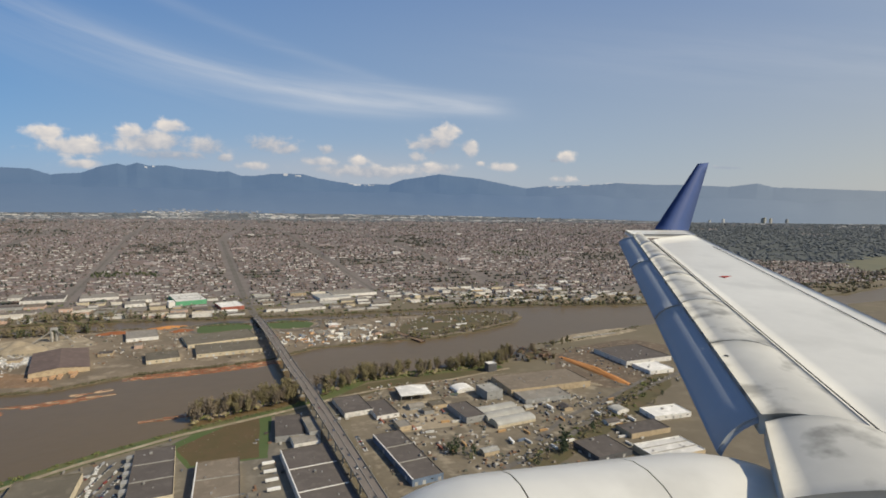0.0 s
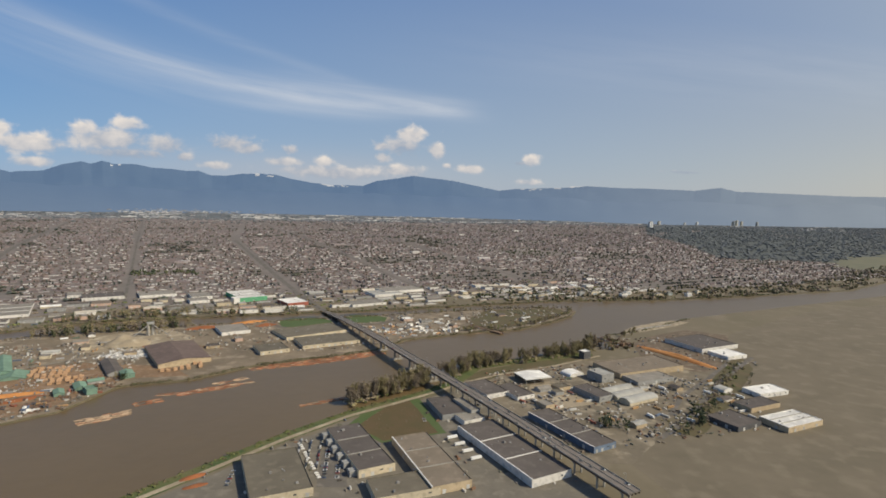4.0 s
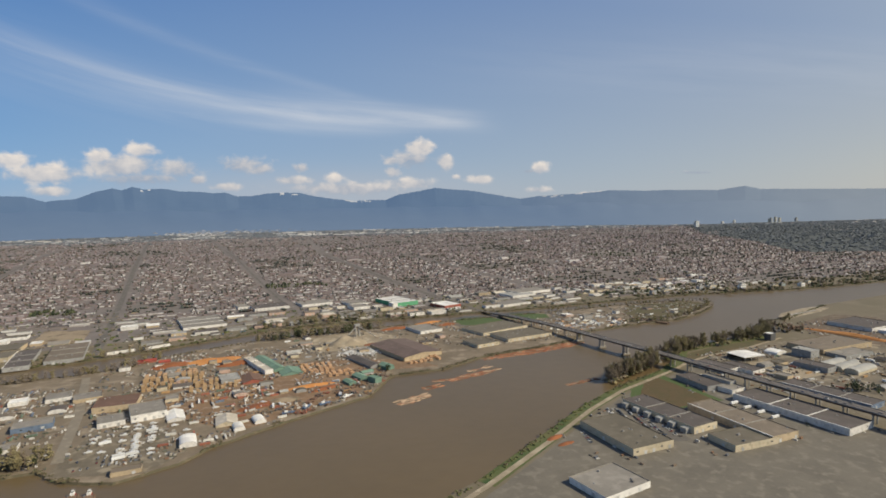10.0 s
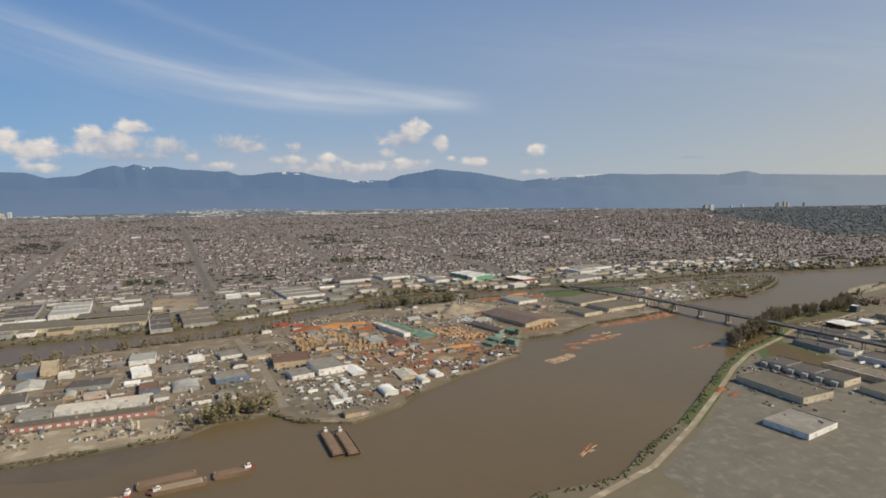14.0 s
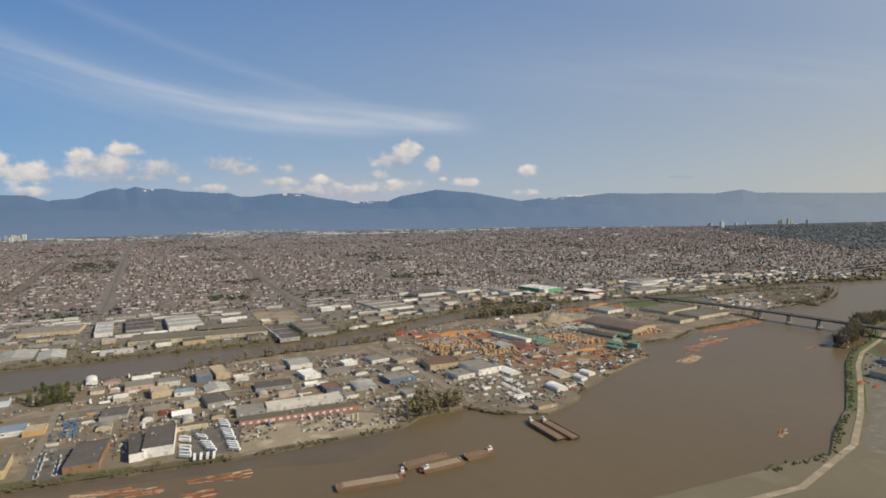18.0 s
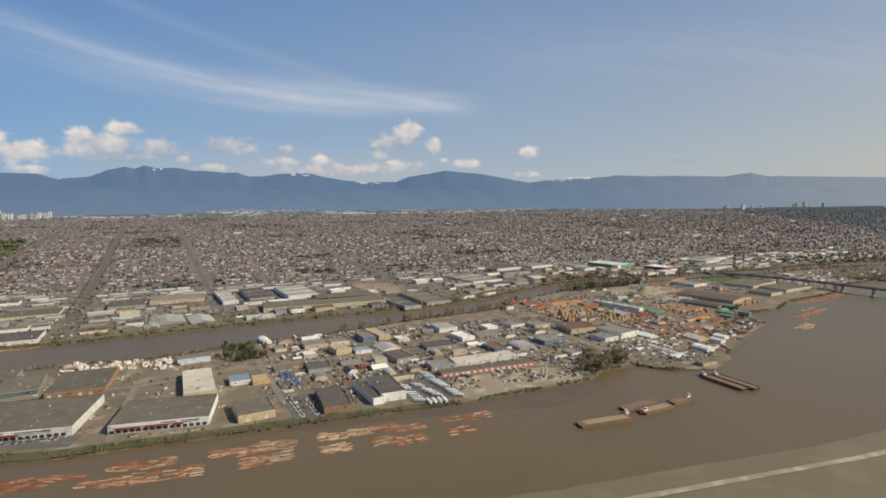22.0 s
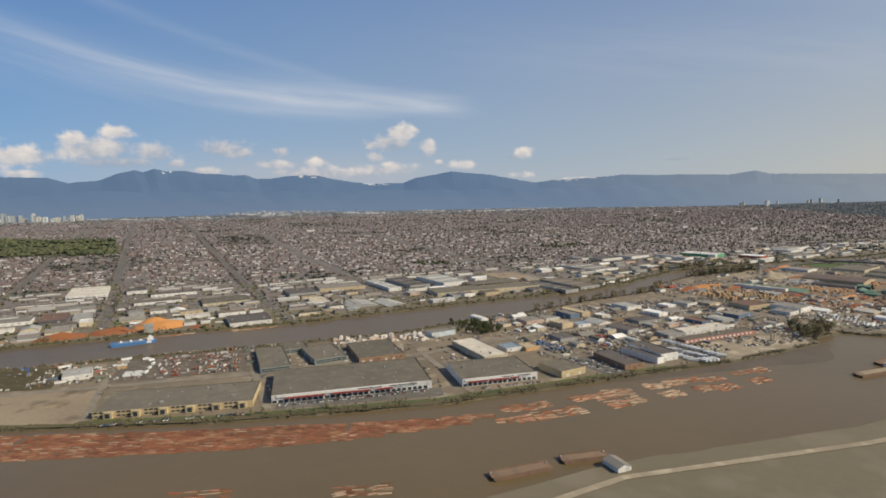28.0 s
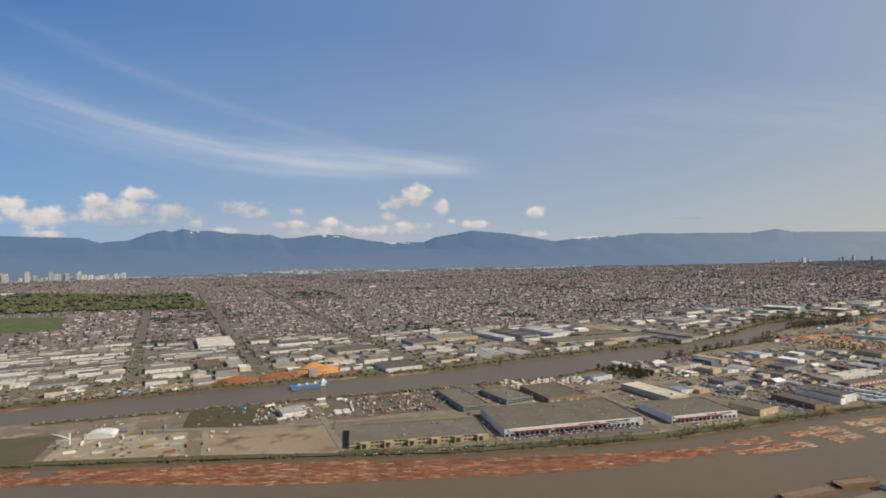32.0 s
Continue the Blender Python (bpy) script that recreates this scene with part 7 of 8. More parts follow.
def make_tree(kind, tall, label, seed):
    r = random.Random(seed)
    t = thing("tree", 0, -1000, 0, 0, label, "tree")
    bag = Bag()
    bag.bar((0, 0, -0.4), (0, 0, tall * 0.62), tall * 0.020, 6, 0, tall * 0.008)
    twigs = []
    if kind != "fir":
        for k in range(13):
            a = k * 2.4 + r.uniform(-0.4, 0.4)
            z0 = tall * r.uniform(0.10, 0.55)
            reach = tall * r.uniform(0.10, 0.21)
            p = (math.cos(a) * reach, math.sin(a) * reach, z0 + tall * r.uniform(0.20, 0.42))
            bag.bar((0, 0, z0), p, tall * 0.008, 4, 0, tall * 0.002)
            twigs.append(((0, 0, z0), p))
    part("trunk", bag, M_trunk, t)
    bag = Bag()
    if kind == "fir":
        for k in range(110):
            h = r.uniform(0.08, 1.0)
            rad = tall * 0.17 * (1.04 - h)
            a = r.uniform(0, 6.28)
            s = tall * 0.05 * (1.2 - h * 0.8)
            bag.tuft(math.cos(a) * rad, math.sin(a) * rad, tall * h, s * 1.5, s * 1.5, s * 0.8, r, rough=0.5)
    else:
        bare = kind == "brown"
        for k in range(300 if bare else 380):
            p, q = r.choice(twigs)
            f = r.uniform(0.35, 1.15)
            s = tall * r.uniform(0.014, 0.032 if bare else 0.042)
            w = tall * 0.045
            bag.tuft(p[0] + (q[0] - p[0]) * f + r.gauss(0, w), p[1] + (q[1] - p[1]) * f + r.gauss(0, w), max(tall * 0.06, p[2] + (q[2] - p[2]) * f + r.gauss(0, w * 1.3)), s * 0.8, s * 0.8, s * (1.9 if bare else 1.3), r, rough=0.5)
    part("crown", bag, LEAVES[kind], t)
    return t


TREES = {"park": [make_tree("park", 13, "broad dark green bank tree in new leaf", k) for k in (11, 12, 13)],
         "olive": [make_tree("olive", 15, "tall riverside tree with olive spring buds", k) for k in (1, 2, 3)],
         "brown": [make_tree("brown", 14, "leafless brown riverside tree", k) for k in (4, 5, 6)],
         "green": [make_tree("green", 11, "round tree in fresh green leaf", k) for k in (7, 8)],
         "fir": [make_tree("fir", 18, "dark green pointed fir tree", k) for k in (9, 10)]}


PLANTED = 0
REST = Bag()


def tree(kind, x, y, k=1.0, z=None):
    """A tree of its own; past three hundred they join the thickets along the banks."""
    global PLANTED
    PLANTED += 1
    if PLANTED > 300:
        tall = {"olive": 15, "brown": 14, "green": 11, "fir": 18, "park": 13}[kind] * k
        for _ in range(34):
            s = tall * rnd_t.uniform(0.04, 0.085)
            REST.tuft(x + rnd_t.gauss(0, tall * 0.12), y + rnd_t.gauss(0, tall * 0.12), lift(x, y) + tall * rnd_t.uniform(0.12, 0.85), s, s, s * 0.9, rnd_t, ("olive", "brown", "green", "fir", "park").index(kind), 0.45)
        return
    o = copy_thing(rnd_t.choice(TREES[kind]), pose(x * U, y * U, (lift(x, y) if z is None else z) * U, 0, 0, rnd_t.uniform(0, 360)))
    o.scale = (k, k, k * rnd_t.uniform(0.85, 1.15))


def tree_line(points, n, kinds, spread=6.0, k0=0.6, k1=1.1):
    xs = [0.0]
    for a, b in zip(points, points[1:]):
        xs.append(xs[-1] + math.hypot(b[0] - a[0], b[1] - a[1]))
    for i in range(n):
        s = rnd_t.uniform(0, xs[-1])
        x = float(np.interp(s, xs, [p[0] for p in points])) + rnd_t.gauss(0, spread)
        y = float(np.interp(s, xs, [p[1] for p in points])) + rnd_t.gauss(0, spread)
        if covered(x, y, 1):
            continue
        tree(rnd_t.choice(kinds), x, y, rnd_t.uniform(k0, k1))


tree_line(((-152, 786), (-100, 806), (-50, 832), (-20, 846)), 80, ("olive", "brown", "olive", "brown"), 5, 1.3, 2.0)
tree_line(((-1500, 935), (-1470, 915), (-1446, 925), (-1465, 965), (-1495, 975), (-1470, 995)), 70, ("green", "green", "green", "park"), 11, 0.8, 1.3)
tree_line(((28, 872), (100, 916), (230, 935), (345, 958), (380, 985)), 116, ("olive", "brown", "olive", "olive", "brown"), 8, 1.2, 1.9)
tree_line(((385, 980), (470, 1040), (560, 1080)), 16, ("brown", "olive"), 9)
tree_line(((-1005, 700), (-965, 722), (-925, 738), (-985, 740)), 66, ("olive", "olive", "park", "brown"), 9, 0.9, 1.4)
tree_line(((-700, 1290), (-640, 1306), (-560, 1312), (-430, 1326)), 90, ("park", "olive", "park", "brown"), 9, 1.1, 1.8)
tree_line(((-690, 1420), (-600, 1448), (-480, 1462), (-350, 1460), (-200, 1462)), 110, ("park", "olive", "park", "brown"), 12, 1.0, 1.7)
tree_line(((-1320, 1046), (-1200, 1080), (-1100, 1108), (-1000, 1124), (-930, 1150), (-880, 1200)), 74, ("brown", "brown", "olive"), 4, 0.9, 1.4)
tree_line(((-1200, 1215), (-1030, 1246), (-920, 1288)), 30, ("brown", "olive"), 7, 0.7, 1.2)
tree_line(((-1800, 1135), (-1594, 1165), (-1403, 1195), (-1200, 1222)), 56, ("brown", "olive", "brown"), 6, 0.5, 0.9)
tree_line(((-2500, 1100), (-2200, 1120), (-1950, 1135)), 30, ("brown", "olive"), 6, 0.5, 0.8)
tree_line(((-1640, 652), (-1500, 650), (-1395, 658), (-1206, 660)), 34, ("brown", "olive"), 3, 0.3, 0.5)
tree_line(((-2000, 716), (-1875, 684), (-1640, 652)), 44, ("olive", "green", "brown"), 3, 0.3, 0.6)
tree_line(((255, 585), (340, 625), (450, 705), (580, 800)), 26, ("brown", "olive", "fir"), 16, 0.6, 1.0)
tree_line(((160, 640), (200, 610)), 12, ("fir", "fir", "green"), 9, 0.7, 1.0)
tree_line(((310, 600), (330, 640)), 4, ("fir",), 6, 0.9, 1.2)
tree_line(((640, 1460), (900, 1450), (1300, 1470)), 40, ("olive", "green", "brown"), 10, 0.8, 1.2)
tree_line(((150, 1172), (300, 1182), (420, 1238), (500, 1292), (540, 1345)), 90, ("brown", "olive", "green"), 6, 0.7, 1.1)
tree_line(((60, 1385), (200, 1392), (420, 1396), (540, 1360)), 60, ("brown", "olive", "green"), 6, 0.6, 1.0)
tree_line(((-480, 960), (-475, 985)), 5, ("fir", "olive"), 4, 0.6, 0.9)
tree_line(((-2010, 735), (-2015, 860)), 6, ("brown",), 4, 0.4, 0.6)
tree_line(((-1830, 700), (-1838, 830)), 10, ("green", "brown"), 3, 0.4, 0.6)


def bushes(name, places, kinds, label, size=(1.0, 2.6)):
    bag = Bag()
    for x, y in places:
        s = rnd_t.uniform(*size)
        m = rnd_t.randrange(len(kinds))
        for _ in range(3):
            bag.tuft(x + rnd_t.gauss(0, s * 0.6), y + rnd_t.gauss(0, s * 0.6), lift(x, y) + s * rnd_t.uniform(0.2, 0.7), s * 0.9, s * 0.9, s * 0.7, rnd_t, m, 0.45)
    return solid(name, bag, [LEAVES[k] for k in kinds], label, "bushes", "stuff")


def along(line, lo, hi, n, off, spread):
    for _ in range(n):
        x = rnd_t.uniform(lo, hi)
        yield x, at_line(line, x) + off + rnd_t.gauss(0, spread)


bushes("bank_bushes", [(x, y) for x, y in along(ISLE_SOUTH, -2400, 500, 5200, 2, 2.6) if noise.noise((x / 38, 1.0, 0)) > (0.25 if -840 < x < -480 else -0.12)], ("dull", "dull", "dull", "park"), "low brown and olive bushes along the island shore", (0.4, 1.3))
bushes("bank_bushes", list(along(ISLE_NORTH, -2400, 500, 1500, -3, 2.5)), ("dull", "dull", "brown"), "low brown bushes along the channel shore", (0.7, 2.4))
bushes("bank_bushes", list(along(NORTH_BANK, -3000, 1400, 1700, 5, 4)), ("dull", "brown", "green"), "low mixed bushes along the far bank", (0.8, 3.0))
bushes("bank_bushes", list(along(SOUTH_BANK, -700, 800, 700, -4, 3)), ("green", "dull", "green"), "low green bushes on the near dyke", (0.6, 1.8))
bushes("scrub_patch", [(rnd_t.uniform(-150, -60), rnd_t.uniform(655, 775)) for _ in range(60)], ("brown", "green"), "dry brown scrub on the empty lot", (0.3, 0.7))
bushes("bank_thicket", [p for p in along(((-152, 786), (-100, 806), (-50, 832), (-20, 846)), -150, -15, 170, 0, 4)] + [p for p in along(((28, 872), (100, 916), (230, 935), (345, 958), (380, 985)), 30, 380, 420, 0, 6)], ("olive", "brown", "green"), "undergrowth below the riverside trees", (1.5, 3.6))
bushes("verge_brush", [p for p in along(((250, 588), (340, 630), (450, 710), (590, 820)), 250, 590, 150, 4, 10)], ("olive", "brown", "green"), "brush along a road verge", (1.0, 3.0))
spots = [(x + rnd_t.uniform(-25, 25), y + rnd_t.uniform(-12, 12)) for x, y in GAP_SPOTS for _ in range(6 if x < -1640 else 4)]
bushes("street_trees", [(x, y) for x, y in spots if not covered(x, y, 3) and y > at_line(NORTH_BANK, x) + 16], ("dull", "brown", "green", "fir"), "trees and brush between the low shops", (1.4, 3.8))
solid("bank_thicket", REST, [LEAVES[k] for k in ("olive", "brown", "green", "fir", "park")], "thickets of brown and green trees along the channel", "trees", "stuff")

# ---------------------------------------------------------------- the city of houses
HOUSE_WALLS = island_palette("house_walls", [(0.50, 0.46, 0.46), (0.34, 0.29, 0.29), (0.86, 0.84, 0.82), (0.30, 0.25, 0.25), (0.42, 0.36, 0.36), (0.26, 0.215, 0.215), (0.74, 0.71, 0.69), (0.34, 0.28, 0.28), (0.48, 0.42, 0.41), (0.80, 0.78, 0.76), (0.28, 0.23, 0.23)])
HOUSE_ROOFS = island_palette("house_roofs", [(0.20, 0.172, 0.172), (0.26, 0.185, 0.175), (0.17, 0.152, 0.158), (0.30, 0.205, 0.19), (0.26, 0.225, 0.22), (0.15, 0.132, 0.138), (0.22, 0.172, 0.17), (0.46, 0.44, 0.44)])
# far walls and roofs: air haze painted in as blue-grey, low-contrast colours
FAR_WALLS = island_palette("haze_tinted_walls", [(0.34, 0.36, 0.39), (0.25, 0.27, 0.305), (0.46, 0.46, 0.47), (0.20, 0.225, 0.26), (0.30, 0.30, 0.32)])
FAR_ROOFS = island_palette("haze_tinted_roofs", [(0.19, 0.20, 0.225), (0.22, 0.205, 0.22), (0.15, 0.17, 0.195), (0.26, 0.255, 0.27)])
# upper slope: the palette's contrast is narrowed to paint in thin haze
UPPER_WALLS = island_palette("haze_muted_walls", [(0.470, 0.426, 0.431), (0.347, 0.302, 0.314), (0.650, 0.627, 0.627), (0.291, 0.252, 0.263), (0.381, 0.325, 0.336), (0.280, 0.241, 0.252), (0.426, 0.370, 0.375), (0.325, 0.274, 0.280)])
UPPER_ROOFS = island_palette("haze_muted_roofs", [(0.241, 0.213, 0.222), (0.291, 0.224, 0.224), (0.213, 0.196, 0.207), (0.314, 0.235, 0.230), (0.280, 0.249, 0.253), (0.202, 0.185, 0.196)])
GARDEN = [mat("bare_garden_twigs", (0.150, 0.118, 0.104), (0.115, 0.092, 0.082), grain=0.2, island=0.25), mat("dull_garden_shrubs", (0.085, 0.088, 0.064), (0.066, 0.070, 0.052), grain=0.2, island=0.25),
          mat("garden_evergreens", (0.058, 0.068, 0.060), (0.046, 0.056, 0.050), grain=0.2, island=0.3)]
EAST_FIELD = ((2450, 1960), (2600, 2200), (3600, 2550), (5200, 3350), (9500, 4300), (9500, 3300), (4500, 2150), (2900, 1780))
WOODS = (((-3300, 2530), (-2345, 2470), (-2480, 3040), (-3600, 3400), (-4200, 2760)), ((2000, 2350), (2300, 2900), (2600, 3700), (3500, 4900), (4300, 6300), (9500, 6600), (9500, 4300), (5200, 3350), (3600, 2550), (2600, 2200)), ((-1330, 1790), (-1220, 1790), (-1235, 1870), (-1345, 1870)),
         ((-700, 2080), (-480, 2080), (-500, 2180), (-710, 2180)), ((-3060, 2070), (-2700, 2000), (-2768, 2330), (-3160, 2430)), ((300, 1530), (620, 1520), (610, 1600), (300, 1600)), ((900, 2500), (1250, 2480), (1220, 2680), (880, 2680)))


def inside(x, y, outline):
    hit = False
    for (x0, y0), (x1, y1) in zip(outline, outline[1:] + outline[:1]):
        if (y0 > y) != (y1 > y) and x < (x1 - x0) * (y - y0) / (y1 - y0) + x0:
            hit = not hit
    return hit


def in_view(x, y):
    return -950 - 0.52 * y - 1400 < x < 700 + 1.75 * y and (y < 5200 or -700 - 0.5 * y < x < 1.6 * y)


def house(x, y, w, d, h, rise, turn, c, label):
    b = thing("house", x, y, lift(x, y), turn, label, "house", "city houses")
    bag = Bag()
    w2, d2 = w / 2, d / 2
    bag.add([(-w2, -d2, -0.6), (w2, -d2, -0.6), (w2, d2, -0.6), (-w2, d2, -0.6), (-w2, -d2, h), (w2, -d2, h), (w2, d2, h), (-w2, d2, h), (0, -d2, h + rise), (0, d2, h + rise)],
            [(0, 1, 5, 8, 4), (2, 3, 7, 9, 6), (1, 2, 6, 5), (3, 0, 4, 7)])
    part("outer_wall", bag, HOUSE_WALLS, b)
    bag = Bag()
    o = 0.5
    e = h - rise * o / w2
    for s in (-1, 1):
        bag.add([(s * (w2 + o), -d2 - o, e), (0, -d2 - o, h + rise), (0, d2 + o, h + rise), (s * (w2 + o), d2 + o, e), (s * (w2 + o), -d2 - o, e + 0.25), (0, -d2 - o, h + rise + 0.25), (0, d2 + o, h + rise + 0.25), (s * (w2 + o), d2 + o, e + 0.25)],
                [(4, 5, 6, 7), (3, 2, 1, 0), (0, 1, 5, 4), (2, 3, 7, 6), (3, 0, 4, 7)])
    part("roof", bag, HOUSE_ROOFS, b)
    bag = Bag()
    bag.box(w2 * 0.4, d2 * 0.3, h, 0.8, 0.8, rise + 0.9)
    part("chimney", bag, MATS["wall_brick"], b)
    me = piece("window", "h", lambda g: g.box(0, 0, 0, 1.6, 0.2, 1.2, bottom=True), M_glass)
    for i, k in ((-0.5, 1.0), (0.5, 2.4)):
        place("window", me, b, i * w2, -d2 - 0.03, k)
    return b


def build_city():
    rnd = random.Random(5)
    near, upper, far, garden = Bag(), Bag(), Bag(), Bag()
    single = 0
    for k in range(13, 62):
        v0 = k * 100.0 + 14
        u = -5200.0
        while u < 7800:
            u += rnd.uniform(11, 13.5)
            for dv in (22, 70):
                v = v0 + dv + rnd.uniform(-3, 3)
                x, y = on_grid(u, v)
                if y < 1640 or not in_view(x, y) or rnd.random() < 0.16:
                    continue
                if y > 2600 and rnd.random() < min(0.62, (y - 2600) / 3000):
                    continue
                if min(abs(u - s) for s in MAIN_STREETS) < 19 or abs(x - bridge_at(y)[0]) < 24 or any(inside(x, y, w) for w in WOODS) or inside(x, y, EAST_FIELD) or y < 1760 and covered(x, y, 9):
                    continue
                leafy = noise.noise((x / 420, y / 230, 4.0))
                if leafy > 0.30:
                    if rnd.random() < 0.8 and y < 5200:
                        s = rnd.uniform(2.5, 5.5)
                        garden.tuft(x, y, lift(x, y) + s, s * 1.3, s * 1.3, s, rnd, rnd.choice((0, 1, 2, 2)), 0.4)
                        garden.tuft(x + 6, y + 5, lift(x, y) + s * 0.8, s, s, s, rnd, rnd.choice((0, 0, 1, 2)), 0.4)
                    continue
                if rnd.random() < 0.004 and y < 4600:
                    near.box(x, y, lift(x, y) - 0.6, rnd.uniform(30, 60), rnd.uniform(16, 26), rnd.uniform(7, 11), GRID, 0)
                    continue
                z = lift(x, y)
                if y < 5200:
                    w, d, h, rise = rnd.uniform(8.0, 10.5), rnd.uniform(10, 15.5), rnd.uniform(2.6, 4.2), rnd.uniform(1.2, 2.0)
                    turn = GRID + (math.pi / 2 if rnd.random() < 0.78 else 0)
                    if single < 150 and y < 1790 and rnd.random() < 0.55 and -2700 < x < 900:
                        single += 1
                        house(x, y, w, d, h, rise, math.degrees(turn), 0, "small pitched-roof city house in a dense row")
                    else:
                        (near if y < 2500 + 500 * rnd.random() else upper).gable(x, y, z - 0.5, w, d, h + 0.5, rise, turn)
                    if y < 2700 and rnd.random() < 0.6:
                        gx, gy = on_grid(u, v + (22 if dv == 22 else -22))
                        near.box(gx, gy, lift(gx, gy) - 0.4, 5.5, 6, 3.2, GRID, rnd.choice((0, 1)))
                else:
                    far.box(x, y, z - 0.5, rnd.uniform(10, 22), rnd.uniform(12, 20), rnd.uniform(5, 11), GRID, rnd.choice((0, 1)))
                for _ in range(rnd.choice((0, 1, 1, 1, 2, 2)) if y < 4800 else 0):
                    tx, ty = on_grid(u + rnd.uniform(-8, 8), v + rnd.choice((-14, 14)) + rnd.uniform(-4, 4))
                    s = rnd.uniform(1.6, 4.6)
                    garden.tuft(tx, ty, lift(tx, ty) + s * 1.2, s, s, s * rnd.uniform(0.9, 1.7), rnd, rnd.choice((0, 0, 0, 0, 0, 1, 2, 2)), 0.4)
    for street in (-2092, -1866, -1555):
        v = 1620.0
        while v < 3400:
            v += rnd.uniform(7, 20)
            side = rnd.choice((-1, -1, 1))
            tx, ty = on_grid(street + side * rnd.uniform(12, 16), v)
            s = rnd.uniform(2.0, 4.6)
            if not covered(tx, ty, 3):
                garden.tuft(tx, ty, lift(tx, ty) + s * 1.2, s, s, s * rnd.uniform(1.1, 1.7), rnd, rnd.choice((0, 0, 1)), 0.4)
    solid("city_houses", near, [HOUSE_WALLS, HOUSE_ROOFS], "dense rows of small pitched-roof houses on the rising city ground", "houses", "stuff")
    solid("city_houses", upper, [UPPER_WALLS, UPPER_ROOFS], "dense rows of houses higher up the slope in haze-muted mauve and grey", "houses", "stuff")
    solid("far_houses", far, [FAR_WALLS, FAR_ROOFS], "distant houses beyond the city ridge in haze-tinted blue-greys", "houses", "stuff")
    solid("garden_trees", garden, GARDEN, "brown and green street and garden trees among the houses", "trees", "stuff")


build_city()


def build_woods():
    rnd = random.Random(61)
    bag = Bag()
    floor = Bag()
    for j in range(56):
        for i in range(64):
            x, y = 1980 + 120 * i, 1750 + 90 * j
            for region, sheet in ((EAST_FIELD, bag), (WOODS[1], floor)):
                if inside(x + 60, y + 45, region):
                    sheet.add([(a, b, lift(a, b) + 1.0) for a, b in ((x, y), (x + 120, y), (x + 120, y + 90), (x, y + 90))], [(0, 1, 2, 3)], 0)
    # floor and pasture colours are greyed with painted haze, like the eastern woods
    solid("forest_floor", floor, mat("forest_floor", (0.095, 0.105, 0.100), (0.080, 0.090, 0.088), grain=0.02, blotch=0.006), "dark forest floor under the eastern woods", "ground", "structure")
    solid("field", bag, mat("haze_tinted_pasture", (0.165, 0.158, 0.105), (0.125, 0.130, 0.090), grain=0.02, blotch=0.004), "wide olive pasture on the eastern river flats", "field", "structure")
    for i, outline in enumerate(WOODS):
        if i == 4:
            continue
        bag = Bag()
        xs, ys = [p[0] for p in outline], [p[1] for p in outline]
        big = i in (0, 1)
        n = 5200 if i == 0 else 26000 if i == 1 else 160
        for _ in range(n):
            x, y = rnd.uniform(min(xs), max(xs)), rnd.uniform(min(ys), max(ys))
            if not inside(x, y, outline) or (i == 0 and noise.noise((x / 120, y / 90, 6.0)) < -0.22) or (not big and noise.noise((x / 40, y / 30, 2.0)) < -0.08):
                continue
            s = rnd.uniform(4.0, 8) if i == 0 else rnd.uniform(3.0, 6) if big else rnd.uniform(2.5, 5)
            k = 2.2 if i == 1 else 1.7 if i == 0 else 1.0
            bag.tuft(x, y, lift(x, y) + s, s * k, s * k, s * rnd.uniform(0.9, 1.6), rnd, 0 if i == 1 or rnd.random() < (0.22 if i == 0 else 0.4) else 1 if rnd.random() < (0.12 if i == 0 else 0.55) else 2, 0.4)
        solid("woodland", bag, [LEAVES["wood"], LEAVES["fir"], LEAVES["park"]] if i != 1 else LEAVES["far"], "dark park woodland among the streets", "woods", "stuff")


build_woods()


def tower(x, y, w, d, tall, label, group):
    t = thing("tower_block", x, y, lift(x, y), 9.9, label, "tower", group)
    bag = Bag()
    bag.box(0, 0, -1, w, d, tall + 1)
    part("body", bag, wall_mat(rnd_n.choice(("white", "cream", "grey", "greyblue"))), t)
    bag = Bag()
    bag.box(0, -d / 2 - 0.06, 3, w * 0.55, 0.3, tall - 6, bottom=True)
    part("glass_front", bag, mat("pale_tower_glass", (0.36, 0.40, 0.44), (0.30, 0.34, 0.38), rough=0.3), t)
    bag = Bag()
    bag.box(0, 0, tall, w * 0.5, d * 0.5, 4)
    part("roof_house", bag, M_vent, t)


for k in range(74):
    along_ = rnd_n.random() ** 0.8
    tower(-6050 + 2300 * along_ + rnd_n.uniform(-40, 40), 7500 + rnd_n.uniform(-300, 250), rnd_n.uniform(22, 42), rnd_n.uniform(20, 34), rnd_n.uniform(28, 70) + (60 * rnd_n.random() ** 2 if along_ < 0.85 else 0), "tall pale downtown tower far beyond the city ridge", "downtown towers")
for k in range(9):
    tower(5600 + rnd_n.uniform(-700, 1300), 6400 + rnd_n.uniform(-600, 400), 30, 26, rnd_n.uniform(40, 85), "tall grey tower block on the far eastern skyline", "eastern towers")
tower(3480, 4800, 42, 26, 62, "single white tower block on the eastern rise", "eastern towers")
for k in range(11):
    ax = 500 + 62 * k + rnd_n.uniform(-16, 16)
    tower(ax, at_line(NORTH_BANK, ax) + rnd_n.uniform(40, 110), rnd_n.uniform(16, 34), rnd_n.uniform(12, 16), rnd_n.uniform(8, 12), "low pale apartment block among trees by the river bank", "riverside blocks")
bag = Bag()
